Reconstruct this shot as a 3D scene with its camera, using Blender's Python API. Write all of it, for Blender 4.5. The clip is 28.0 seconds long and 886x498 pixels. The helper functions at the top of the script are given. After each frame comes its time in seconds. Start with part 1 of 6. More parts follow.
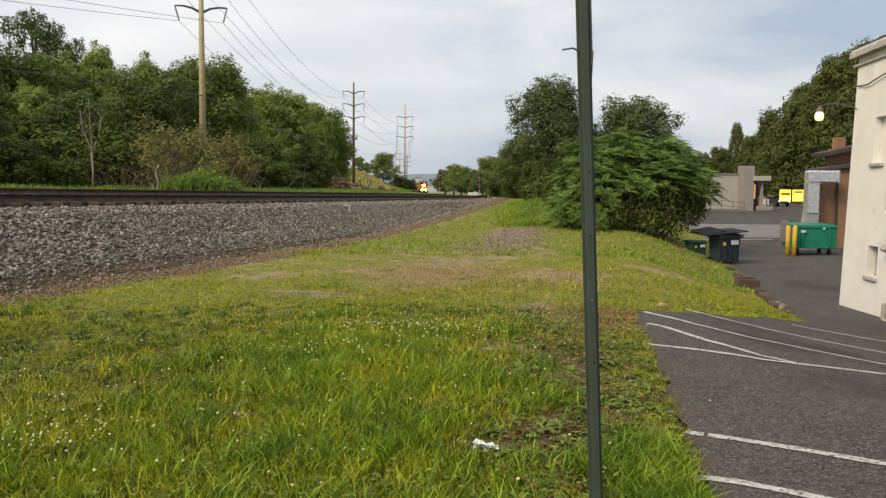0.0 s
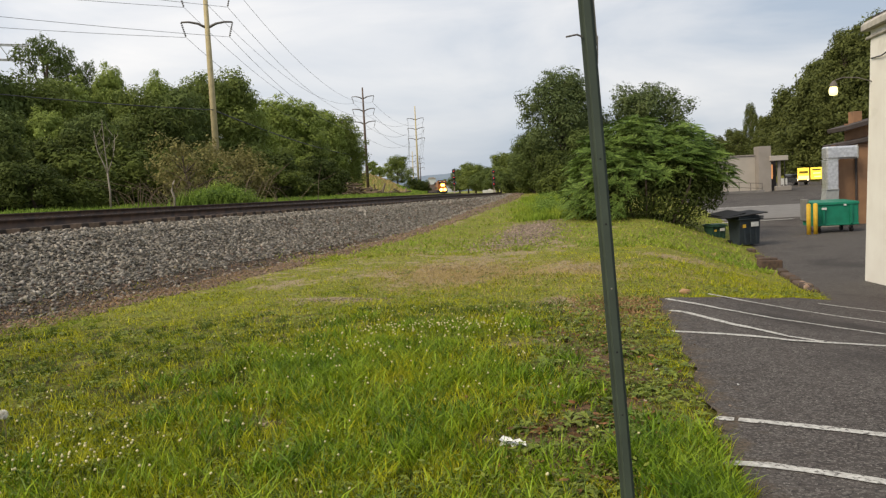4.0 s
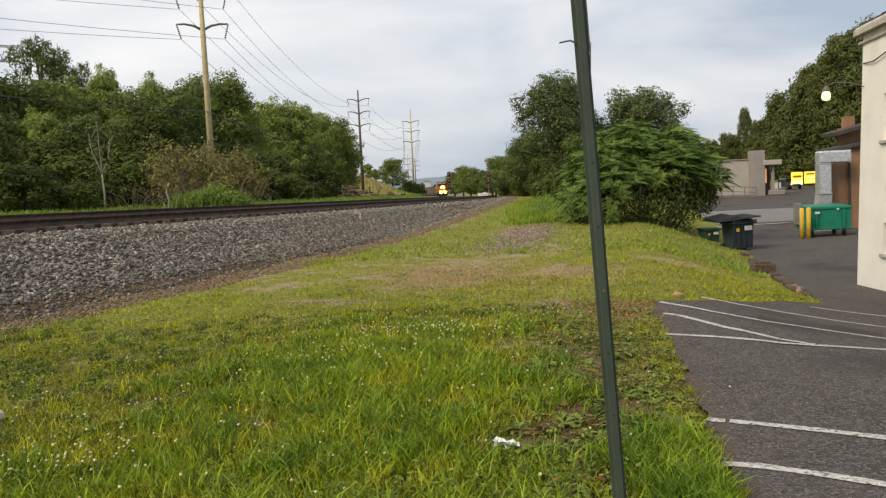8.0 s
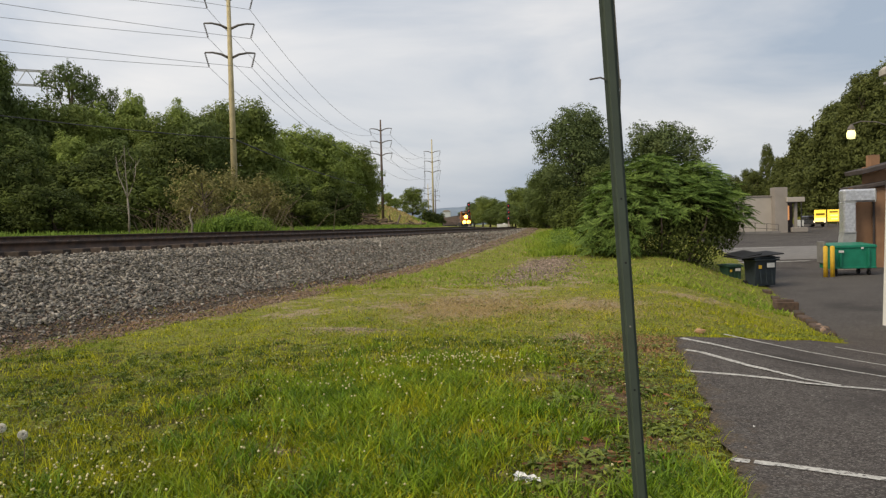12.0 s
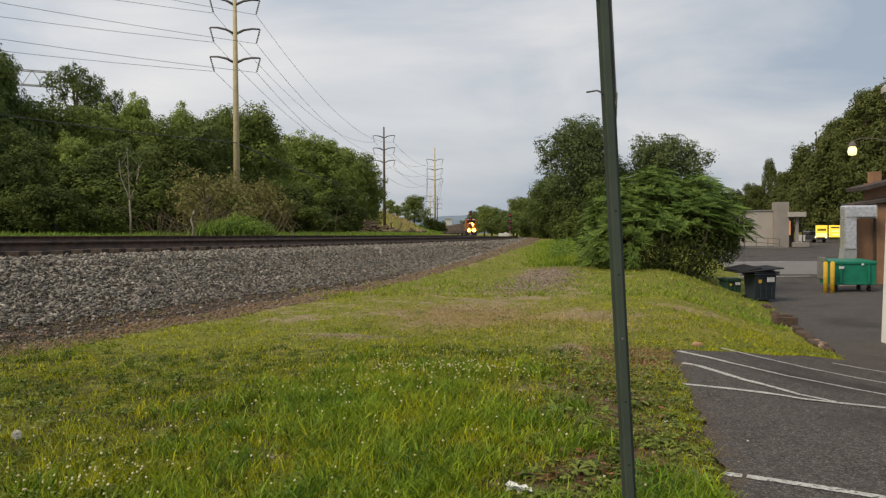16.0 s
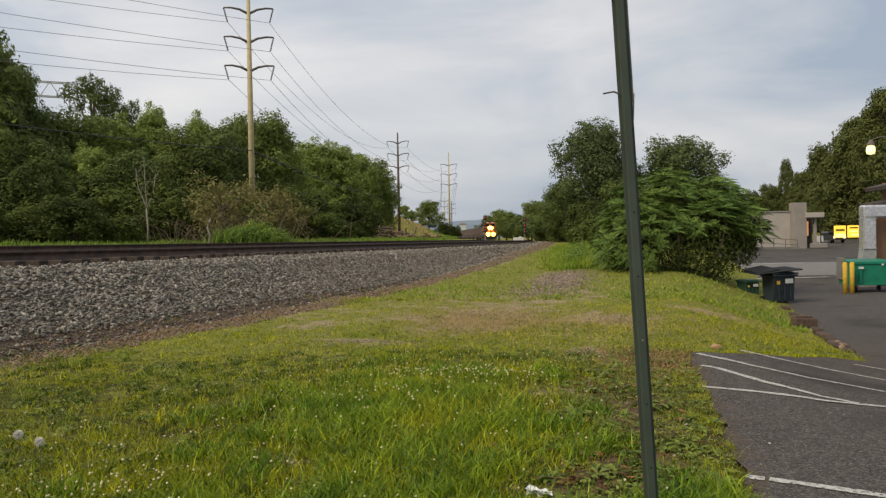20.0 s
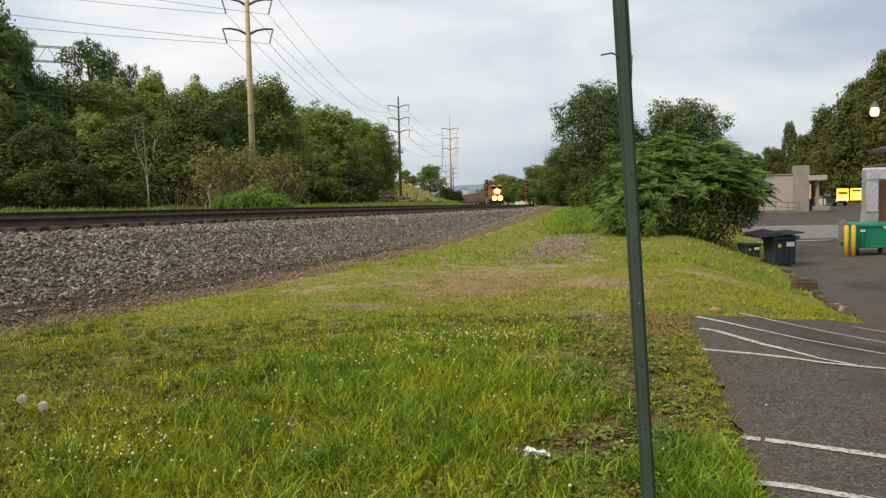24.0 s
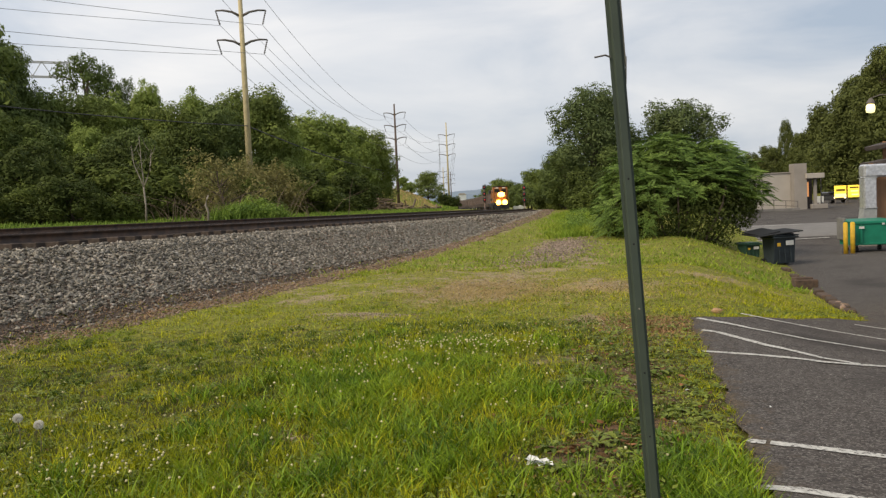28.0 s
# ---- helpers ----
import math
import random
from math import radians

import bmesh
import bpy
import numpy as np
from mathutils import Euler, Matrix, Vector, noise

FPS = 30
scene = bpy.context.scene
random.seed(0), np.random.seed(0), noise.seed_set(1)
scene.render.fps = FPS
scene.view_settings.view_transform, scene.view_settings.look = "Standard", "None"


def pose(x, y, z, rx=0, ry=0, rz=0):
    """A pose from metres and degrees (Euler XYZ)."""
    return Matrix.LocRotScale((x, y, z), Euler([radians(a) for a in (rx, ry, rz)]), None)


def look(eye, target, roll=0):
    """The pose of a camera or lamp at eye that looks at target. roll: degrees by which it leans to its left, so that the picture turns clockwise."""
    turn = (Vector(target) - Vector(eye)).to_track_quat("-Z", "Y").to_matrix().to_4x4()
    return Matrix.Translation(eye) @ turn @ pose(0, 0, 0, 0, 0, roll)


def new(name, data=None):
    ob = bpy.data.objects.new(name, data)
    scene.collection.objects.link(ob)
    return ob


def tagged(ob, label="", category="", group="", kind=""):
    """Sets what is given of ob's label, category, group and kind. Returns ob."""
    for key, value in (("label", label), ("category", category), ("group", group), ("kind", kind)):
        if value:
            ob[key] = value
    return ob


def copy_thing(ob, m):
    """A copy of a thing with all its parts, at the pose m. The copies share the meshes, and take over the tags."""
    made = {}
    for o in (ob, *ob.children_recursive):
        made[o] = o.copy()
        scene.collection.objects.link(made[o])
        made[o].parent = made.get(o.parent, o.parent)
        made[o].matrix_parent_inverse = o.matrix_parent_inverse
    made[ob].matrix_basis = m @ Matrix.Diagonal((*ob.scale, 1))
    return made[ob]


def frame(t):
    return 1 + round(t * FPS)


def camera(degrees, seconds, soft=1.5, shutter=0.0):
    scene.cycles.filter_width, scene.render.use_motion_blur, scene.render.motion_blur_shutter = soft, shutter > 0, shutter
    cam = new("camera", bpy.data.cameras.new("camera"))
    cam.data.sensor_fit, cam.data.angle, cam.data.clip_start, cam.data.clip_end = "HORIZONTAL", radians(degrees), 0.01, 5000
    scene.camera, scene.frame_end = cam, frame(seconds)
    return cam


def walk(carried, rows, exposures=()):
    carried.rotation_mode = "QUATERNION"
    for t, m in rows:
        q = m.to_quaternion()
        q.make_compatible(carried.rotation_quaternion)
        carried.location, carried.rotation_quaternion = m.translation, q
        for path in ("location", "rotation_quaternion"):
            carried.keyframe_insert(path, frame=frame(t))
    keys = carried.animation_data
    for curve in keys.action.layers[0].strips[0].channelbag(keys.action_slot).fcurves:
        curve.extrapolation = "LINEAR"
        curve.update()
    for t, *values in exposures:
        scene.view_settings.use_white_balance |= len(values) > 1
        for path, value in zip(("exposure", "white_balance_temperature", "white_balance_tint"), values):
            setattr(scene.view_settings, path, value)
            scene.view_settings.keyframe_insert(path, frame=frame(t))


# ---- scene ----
cam = camera(60.0, 28.0, soft=1.3)
# seconds, eye, yaw, pitch, roll
PATH = [
    (0, 0.012, 0.029, 1.605, 0.03, -4.26, 0.55),
    (0.5, 0.004, 0.058, 1.592, -0.31, -4.31, 0.61),
    (1, 0.020, 0.067, 1.590, -1.01, -4.63, 0.17),
    (1.5, -0.001, 0.072, 1.579, -0.66, -5.31, -0.20),
    (2, 0.004, 0.077, 1.579, -0.83, -6.09, -0.33),
    (2.5, 0.014, 0.095, 1.571, -0.26, -6.47, -1.00),
    (3, 0.019, 0.083, 1.581, 0.93, -5.19, -2.52),
    (3.5, 0.024, 0.070, 1.593, 1.40, -4.23, -2.93),
    (5.5, 0.034, 0.044, 1.584, 0.47, -4.73, -2.25),
    (6, 0.023, -0.002, 1.597, -1.40, -5.15, -1.98),
    (6.5, 0.028, 0.001, 1.597, -2.24, -5.51, -1.80),
    (7, 0.037, 0.023, 1.591, -1.17, -5.24, -2.03),
    (7.5, 0.034, 0.004, 1.596, -0.94, -4.67, -2.17),
    (8, 0.030, 0.020, 1.592, 0.99, -4.05, -2.72),
    (8.5, 0.012, 0.018, 1.599, 2.74, -3.77, -3.01),
    (9, 0.008, 0.021, 1.589, 2.76, -4.63, -2.63),
    (9.5, -0.002, 0.030, 1.587, 3.50, -4.54, -2.43),
    (10, -0.007, -0.007, 1.601, 3.55, -4.35, -2.32),
    (10.5, -0.000, 0.010, 1.591, 3.51, -4.40, -2.33),
    (11, -0.005, 0.025, 1.599, 3.56, -3.86, -2.41),
    (11.5, -0.004, 0.007, 1.594, 2.99, -3.23, -1.91),
    (12, -0.008, -0.000, 1.602, 2.29, -1.77, -1.49),
    (12.5, 0.003, -0.011, 1.606, 1.74, -0.94, -1.29),
    (14.5, 0.017, 0.032, 1.593, 1.83, -1.11, -0.56),
    (15, 0.006, 0.005, 1.602, 2.16, -1.34, -0.42),
    (15.5, 0.010, -0.036, 1.602, 2.27, -1.36, -0.32),
    (16, 0.021, -0.016, 1.605, 2.36, -1.17, -0.36),
    (16.5, 0.029, 0.006, 1.601, 2.24, -1.54, -0.28),
    (17, 0.022, 0.005, 1.601, 2.15, -1.50, -0.46),
    (17.5, 0.019, 0.020, 1.596, 2.19, -1.84, -0.56),
    (18, 0.018, -0.044, 1.593, 2.43, -1.49, -0.59),
    (18.5, 0.004, -0.013, 1.605, 3.00, -0.72, -1.14),
    (19, -0.002, -0.011, 1.603, 3.33, -0.39, -1.23),
    (19.5, -0.005, -0.010, 1.598, 3.54, -0.56, -1.13),
    (20, 0.007, -0.016, 1.599, 3.46, -0.79, -1.02),
    (20.5, 0.012, -0.008, 1.593, 3.74, -1.46, -1.09),
    (21, 0.009, -0.008, 1.594, 4.00, -1.90, -1.44),
    (21.5, 0.009, 0.003, 1.595, 3.81, -2.21, -1.36),
    (23.5, 0.019, -0.011, 1.596, 3.84, -3.10, -1.08),
    (24, 0.029, -0.011, 1.596, 3.64, -3.42, -1.27),
    (24.5, 0.029, -0.006, 1.592, 3.62, -3.63, -1.38),
    (25, 0.025, -0.000, 1.591, 3.99, -4.35, -1.34),
    (25.5, 0.021, 0.013, 1.593, 5.60, -4.25, -2.36),
    (26, 0.000, 0.038, 1.603, 8.11, -3.15, -6.06),
    (26.5, 0.026, 0.003, 1.602, 6.68, -2.41, -4.56),
    (27, 0.040, -0.027, 1.600, 4.16, -2.36, -2.42),
    (27.5, 0.049, 0.001, 1.604, 3.53, -2.39, -2.42),
    (28, 0.041, 0.045, 1.604, 3.57, -2.97, -2.57),
]
walk(cam, [(t, pose(x, y, z, 90 + p, 0, w) @ pose(0, 0, 0, 0, 0, r)) for t, x, y, z, w, p, r in PATH],
     exposures=[(0, 0.26), (1, 0.36), (2, 0.38), (3, 0.29), (6, 0.26), (7, 0.35), (8, 0.26), (9, 0.33), (10, 0.26), (11, 0.23), (12, 0.08), (15, 0.02), (16, -0.02), (17, 0.12), (18, 0.07), (19, -0.18), (20, 0.0), (21, 0.03), (24, 0.27), (25, 0.32), (26, -0.13), (27, 0.0), (28, 0.2)])

# ---- light ----
world = bpy.data.worlds.new("overcast_sky")
scene.world = world
world.use_nodes = True
wn, wl = world.node_tree.nodes, world.node_tree.links
wn.clear()
w_out = wn.new("ShaderNodeOutputWorld")
w_bg = wn.new("ShaderNodeBackground")
w_sky = wn.new("ShaderNodeTexSky")
w_sky.sky_type, w_sky.sun_disc = "NISHITA", False
w_sky.sun_elevation, w_sky.sun_rotation = radians(41), radians(-50)
w_sky.air_density, w_sky.dust_density = 1.0, 3.0
w_scale = wn.new("ShaderNodeVectorMath")
w_scale.operation, w_scale.inputs[3].default_value = "SCALE", 0.10
w_geo = wn.new("ShaderNodeTexCoord")
w_map = wn.new("ShaderNodeMapping")
w_map.inputs["Scale"].default_value, w_map.inputs["Rotation"].default_value = (1.0, 1.0, 3.4), (0.0, radians(14), 0.0)
w_noise = wn.new("ShaderNodeTexNoise")
w_noise.inputs["Scale"].default_value, w_noise.inputs["Detail"].default_value = 2.1, 6.0
w_noise.inputs["Roughness"].default_value, w_noise.inputs["Distortion"].default_value = 0.52, 0.5
w_ramp = wn.new("ShaderNodeValToRGB")
w_ramp.color_ramp.elements[0].position, w_ramp.color_ramp.elements[0].color = 0.34, (0.40, 0.47, 0.565, 1)
w_ramp.color_ramp.elements[1].position, w_ramp.color_ramp.elements[1].color = 0.66, (0.80, 0.79, 0.785, 1)
w_mid = w_ramp.color_ramp.elements.new(0.5)
w_mid.color = (0.62, 0.645, 0.685, 1)
w_mix = wn.new("ShaderNodeMixRGB")
w_mix.inputs[0].default_value = 0.86
wl.new(w_geo.outputs["Generated"], w_map.inputs[0])
wl.new(w_map.outputs[0], w_noise.inputs[0])
wl.new(w_noise.outputs[0], w_ramp.inputs[0])
wl.new(w_sky.outputs[0], w_scale.inputs[0])
wl.new(w_scale.outputs[0], w_mix.inputs[1])
wl.new(w_ramp.outputs[0], w_mix.inputs[2])
wl.new(w_mix.outputs[0], w_bg.inputs[0])
w_bg.inputs[1].default_value = 1.0
wl.new(w_bg.outputs[0], w_out.inputs[0])

sun = new("sun", bpy.data.lights.new("sun", "SUN"))
sun.data.energy, sun.data.angle, sun.data.color = 2.8, radians(28), (1.0, 0.87, 0.66)
sun.matrix_world = look((-42, -20, 48), (0, 15, 0))
scene.view_settings.exposure = 0.0


# ---- materials ----
def mat(name, base, rough=0.8, second=None, scale=8.0, bump=0.0, bump_scale=60.0, metal=0.0, island=0.0, objrand=0.0,
        stain=None, stain_scale=1.2, stain_at=0.55, through_light=0.0, spec=0.3, detail=6.0):
    """Colour with grain at two scales, stains, bump, and a spread of hue from piece to piece."""
    m = bpy.data.materials.new(name)
    m.use_nodes = True
    n, l = m.node_tree.nodes, m.node_tree.links
    b = n["Principled BSDF"]
    b.inputs["Roughness"].default_value, b.inputs["Metallic"].default_value = rough, metal
    b.inputs["Specular IOR Level"].default_value = spec
    tex = n.new("ShaderNodeTexCoord")
    grain = n.new("ShaderNodeTexNoise")
    grain.inputs["Scale"].default_value, grain.inputs["Detail"].default_value = scale, detail
    l.new(tex.outputs["Object"], grain.inputs[0])
    mix = n.new("ShaderNodeMixRGB")
    mix.inputs[1].default_value = (*base, 1)
    mix.inputs[2].default_value = (*(second or [c * 0.72 for c in base]), 1)
    ramp = n.new("ShaderNodeMapRange")
    ramp.inputs[1].default_value, ramp.inputs[2].default_value = 0.35, 0.65
    l.new(grain.outputs[0], ramp.inputs[0])
    l.new(ramp.outputs[0], mix.inputs[0])
    col = mix.outputs[0]
    if stain:
        sn = n.new("ShaderNodeTexNoise")
        sn.inputs["Scale"].default_value, sn.inputs["Detail"].default_value = stain_scale, 5.0
        l.new(tex.outputs["Object"], sn.inputs[0])
        sr = n.new("ShaderNodeMapRange")
        sr.inputs[1].default_value, sr.inputs[2].default_value = stain_at, stain_at + 0.12
        l.new(sn.outputs[0], sr.inputs[0])
        sm = n.new("ShaderNodeMixRGB")
        sm.inputs[2].default_value = (*stain, 1)
        l.new(sr.outputs[0], sm.inputs[0])
        l.new(col, sm.inputs[1])
        col = sm.outputs[0]
    for amount, kind in ((island, "geo"), (objrand, "obj")):
        if amount:
            src = n.new("ShaderNodeNewGeometry") if kind == "geo" else n.new("ShaderNodeObjectInfo")
            rnd = src.outputs["Random Per Island"] if kind == "geo" else src.outputs["Random"]
            mr = n.new("ShaderNodeMapRange")
            mr.inputs[3].default_value, mr.inputs[4].default_value = 1 - amount, 1 + amount
            hs = n.new("ShaderNodeHueSaturation")
            l.new(rnd, mr.inputs[0])
            l.new(mr.outputs[0], hs.inputs["Value"])
            hr = n.new("ShaderNodeMapRange")
            hr.inputs[3].default_value, hr.inputs[4].default_value = 0.5 + amount * 0.024, 0.5 - amount * 0.02
            l.new(rnd, hr.inputs[0])
            l.new(hr.outputs[0], hs.inputs["Hue"])
            l.new(col, hs.inputs["Color"])
            col = hs.outputs[0]
    l.new(col, b.inputs["Base Color"])
    if bump:
        bn = n.new("ShaderNodeTexNoise")
        bn.inputs["Scale"].default_value, bn.inputs["Detail"].default_value = bump_scale, 4.0
        l.new(tex.outputs["Object"], bn.inputs[0])
        bp = n.new("ShaderNodeBump")
        bp.inputs["Strength"].default_value, bp.inputs["Distance"].default_value = min(1.0, bump * 20), bump
        l.new(bn.outputs[0], bp.inputs["Height"])
        l.new(bp.outputs[0], b.inputs["Normal"])
    if through_light:
        tr = n.new("ShaderNodeBsdfTranslucent")
        l.new(col, tr.inputs[0])
        ms = n.new("ShaderNodeMixShader")
        ms.inputs[0].default_value = through_light
        l.new(b.outputs[0], ms.inputs[1])
        l.new(tr.outputs[0], ms.inputs[2])
        l.new(ms.outputs[0], n["Material Output"].inputs[0])
    return m


def glow(name, color, strength):
    m = bpy.data.materials.new(name)
    m.use_nodes = True
    b = m.node_tree.nodes["Principled BSDF"]
    b.inputs["Base Color"].default_value = (*color, 1)
    b.inputs["Emission Color"].default_value = (*color, 1)
    b.inputs["Emission Strength"].default_value = strength
    return m


def glass(name, tint, rough=0.05):
    m = bpy.data.materials.new(name)
    m.use_nodes = True
    b = m.node_tree.nodes["Principled BSDF"]
    b.inputs["Base Color"].default_value = (*tint, 1)
    b.inputs["Roughness"].default_value = rough
    b.inputs["Specular IOR Level"].default_value = 0.9
    return m



M_GRASS = mat("grass_blade", (0.26, 0.295, 0.009), 0.6, (0.385, 0.385, 0.015), 1.1, island=0.62, through_light=0.22, spec=0.2, stain=(0.185, 0.25, 0.009), stain_scale=0.8, stain_at=0.54)
M_GRASS_FAR = mat("short_grass", (0.19, 0.285, 0.028), 0.7, (0.29, 0.335, 0.038), 0.5, island=0.35, through_light=0.3, stain=(0.33, 0.31, 0.07), stain_scale=0.35, stain_at=0.6)
M_DRY = mat("dry_grass", (0.42, 0.32, 0.15), 0.85, (0.33, 0.25, 0.10), 1.0, island=0.3, through_light=0.2)
M_TALL = mat("tall_grass", (0.13, 0.21, 0.03), 0.7, (0.20, 0.28, 0.042), 0.5, island=0.4, through_light=0.3)
M_BALLAST = mat("ballast_bed", (0.155, 0.118, 0.09), 0.95, (0.075, 0.058, 0.046), 14, 0.05, 18)
M_STONEBROWN = mat("brown_stone", (0.25, 0.185, 0.138), 0.9, (0.15, 0.105, 0.078), 5, island=0.5)
M_DARKSTONE = mat("dark_brown_stone", (0.085, 0.062, 0.05), 0.85, (0.045, 0.035, 0.03), 6, island=0.4)
M_STONE = mat("ballast_stone", (0.295, 0.27, 0.228), 0.9, (0.165, 0.146, 0.12), 7, island=0.6)

M_CONC = mat("pale_concrete", (0.20, 0.19, 0.182), 0.9, (0.155, 0.148, 0.142), 3, 0.004, 80)
M_PAINT = mat("worn_white_paint", (0.56, 0.55, 0.52), 0.8, (0.36, 0.35, 0.33), 22, 0.003, 120, stain=(0.10, 0.094, 0.088), stain_scale=36.0, stain_at=0.53)
M_RAIL = mat("rail_steel", (0.05, 0.038, 0.034), 0.6, (0.11, 0.07, 0.05), 5, 0.002, 40, metal=0.3)
M_RAILTOP = mat("worn_rail_head", (0.33, 0.32, 0.32), 0.3, (0.22, 0.2, 0.2), 4, metal=0.9)
M_TIE = mat("tie_timber", (0.075, 0.056, 0.045), 0.9, (0.042, 0.033, 0.028), 9, 0.01, 30, objrand=0.25)
M_POST = mat("green_post", (0.062, 0.080, 0.060), 0.55, (0.048, 0.062, 0.048), 4, 0.001, 70)
M_POSTEDGE = mat("galvanised_edge", (0.30, 0.28, 0.23), 0.5, (0.2, 0.19, 0.16), 12, metal=0.4)
M_POLE = mat("tan_pole", (0.50, 0.425, 0.25), 0.75, (0.42, 0.35, 0.205), 3, 0.004, 30)
M_POLEDARK = mat("dark_wood_pole", (0.09, 0.07, 0.06), 0.9, (0.13, 0.09, 0.07), 2, 0.004, 30)
M_ARM = mat("arm_steel", (0.10, 0.095, 0.09), 0.7, (0.15, 0.13, 0.12), 2)
M_WIRE = mat("wire", (0.2, 0.2, 0.21), 0.7)
M_BARK = mat("bark", (0.13, 0.10, 0.08), 0.95, (0.07, 0.055, 0.045), 7, 0.02, 22)
M_PALEBARK = mat("pale_bark", (0.27, 0.24, 0.20), 0.9, (0.17, 0.15, 0.125), 6, 0.01, 22)
M_LEAF = mat("leaf_mid", (0.205, 0.25, 0.055), 0.7, (0.135, 0.172, 0.053), 0.3, island=0.18, through_light=0.25, spec=0.12)
M_LEAF2 = mat("leaf_fresh", (0.27, 0.335, 0.08), 0.7, (0.20, 0.255, 0.066), 0.3, island=0.18, through_light=0.28, spec=0.12)
M_LEAF3 = mat("leaf_dark", (0.13, 0.17, 0.044), 0.7, (0.096, 0.128, 0.044), 0.3, island=0.18, through_light=0.2, spec=0.12)
M_LOCUST = mat("locust_leaf", (0.092, 0.125, 0.048), 0.7, (0.12, 0.152, 0.054), 0.4, island=0.2, through_light=0.2, spec=0.12)
# shrub leaves; within the sumac this dark tone stands in for shade
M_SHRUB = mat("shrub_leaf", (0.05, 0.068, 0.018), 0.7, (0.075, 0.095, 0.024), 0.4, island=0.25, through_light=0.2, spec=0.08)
M_SHRUB2 = mat("shrub_leaf_fresh", (0.085, 0.11, 0.026), 0.7, (0.11, 0.135, 0.03), 0.4, island=0.25, through_light=0.2, spec=0.08)
M_LEAFBROWN = mat("leaf_brownish", (0.24, 0.215, 0.085), 0.8, (0.18, 0.17, 0.06), 0.6, island=0.25, through_light=0.2, spec=0.1)
M_LEAFDUSK = mat("leaf_hillside", (0.085, 0.102, 0.03), 0.7, (0.11, 0.125, 0.036), 0.2, island=0.18, through_light=0.2, spec=0.1)
M_SUMAC = mat("sumac_leaf", (0.086, 0.146, 0.031), 0.6, (0.14, 0.207, 0.043), 0.6, island=0.4, through_light=0.16, spec=0.15)
M_BRUSH = mat("dry_brush", (0.115, 0.085, 0.06), 0.95, (0.17, 0.13, 0.09), 5, island=0.3)
# distance haze is mixed into the ridge's pale blue base colour
M_HILL = mat("hazed_ridge", (0.16, 0.205, 0.27), 1.0, (0.19, 0.235, 0.285), 0.01)
M_WALLWHITE = mat("white_render", (0.74, 0.72, 0.67), 0.9, (0.68, 0.65, 0.60), 1.3, 0.006, 35, stain=(0.50, 0.47, 0.42), stain_scale=0.9, stain_at=0.6)
M_TRIM = mat("grey_trim", (0.45, 0.42, 0.38), 0.8, (0.32, 0.3, 0.27), 5)
M_BRICK = mat("red_brick", (0.34, 0.105, 0.065), 0.9, (0.26, 0.08, 0.05), 25, 0.004, 90, objrand=0.22)
M_MORTAR = mat("mortar", (0.38, 0.33, 0.29), 0.95, (0.3, 0.26, 0.23), 20)
M_GREYWALL = mat("grey_beige_wall", (0.42, 0.38, 0.34), 0.9, (0.37, 0.34, 0.30), 0.6)
M_GREYPIER = mat("taupe_pier", (0.30, 0.27, 0.245), 0.9, (0.26, 0.235, 0.21), 0.9)
M_BROWNWALL = mat("brown_wall", (0.30, 0.17, 0.095), 0.85, (0.25, 0.14, 0.08), 2.5, stain=(0.18, 0.11, 0.07), stain_at=0.62)
M_ROOFDARK = mat("dark_roof", (0.05, 0.042, 0.04), 0.8, (0.075, 0.06, 0.055), 3)
M_DUCT = mat("duct_foil", (0.74, 0.74, 0.76), 0.30, (0.55, 0.55, 0.57), 9, 0.025, 9, metal=0.7)
M_GALV = mat("galvanised_sheet", (0.42, 0.43, 0.42), 0.5, (0.33, 0.34, 0.33), 5, metal=0.4)
M_GREENBIN = mat("dumpster_green", (0.012, 0.19, 0.115), 0.5, (0.01, 0.15, 0.09), 3, stain=(0.03, 0.11, 0.08), stain_at=0.64)
M_YELLOW = mat("safety_yellow", (0.65, 0.40, 0.03), 0.6, (0.5, 0.31, 0.03), 6)
M_BIN = mat("cart_plastic", (0.030, 0.040, 0.048), 0.5, (0.022, 0.030, 0.036), 5)
M_BINGREEN = mat("cart_green", (0.03, 0.075, 0.05), 0.5, (0.025, 0.06, 0.04), 5)
M_BLACK = mat("black_rubber", (0.015, 0.015, 0.016), 0.7)
M_WHITE = mat("white_label", (0.7, 0.7, 0.68), 0.7)
M_LITTER = mat("white_paper", (0.75, 0.75, 0.73), 0.8, (0.55, 0.55, 0.53), 30)
M_DEADLEAF = mat("dead_leaf", (0.20, 0.098, 0.036), 0.85, (0.10, 0.055, 0.026), 12, island=0.6)


def node(tree, kind, inputs=(), **props):
    """A node with its settings and its inputs, which are values or sockets."""
    n = tree.nodes.new(kind)
    if "operation" in props:
        n.operation = props["operation"]
    for k, v in dict(inputs).items():
        if isinstance(v, bpy.types.NodeSocket):
            tree.links.new(v, n.inputs[k])
        else:
            n.inputs[k].default_value = v
    return n


def ranged(tree, value, lo, hi, out_lo=0.0, out_hi=1.0):
    return node(tree, "ShaderNodeMapRange", {0: value, 1: lo, 2: hi, 3: out_lo, 4: out_hi}).outputs[0]


def mixed(tree, fac, a, c):
    return node(tree, "ShaderNodeMixRGB", {0: fac, 1: a if isinstance(a, bpy.types.NodeSocket) else (*a, 1), 2: c if isinstance(c, bpy.types.NodeSocket) else (*c, 1)}).outputs[0]


def noisy(tree, at, scale, detail=5.0):
    return node(tree, "ShaderNodeTexNoise", {0: at, "Scale": scale, "Detail": detail}).outputs[0]


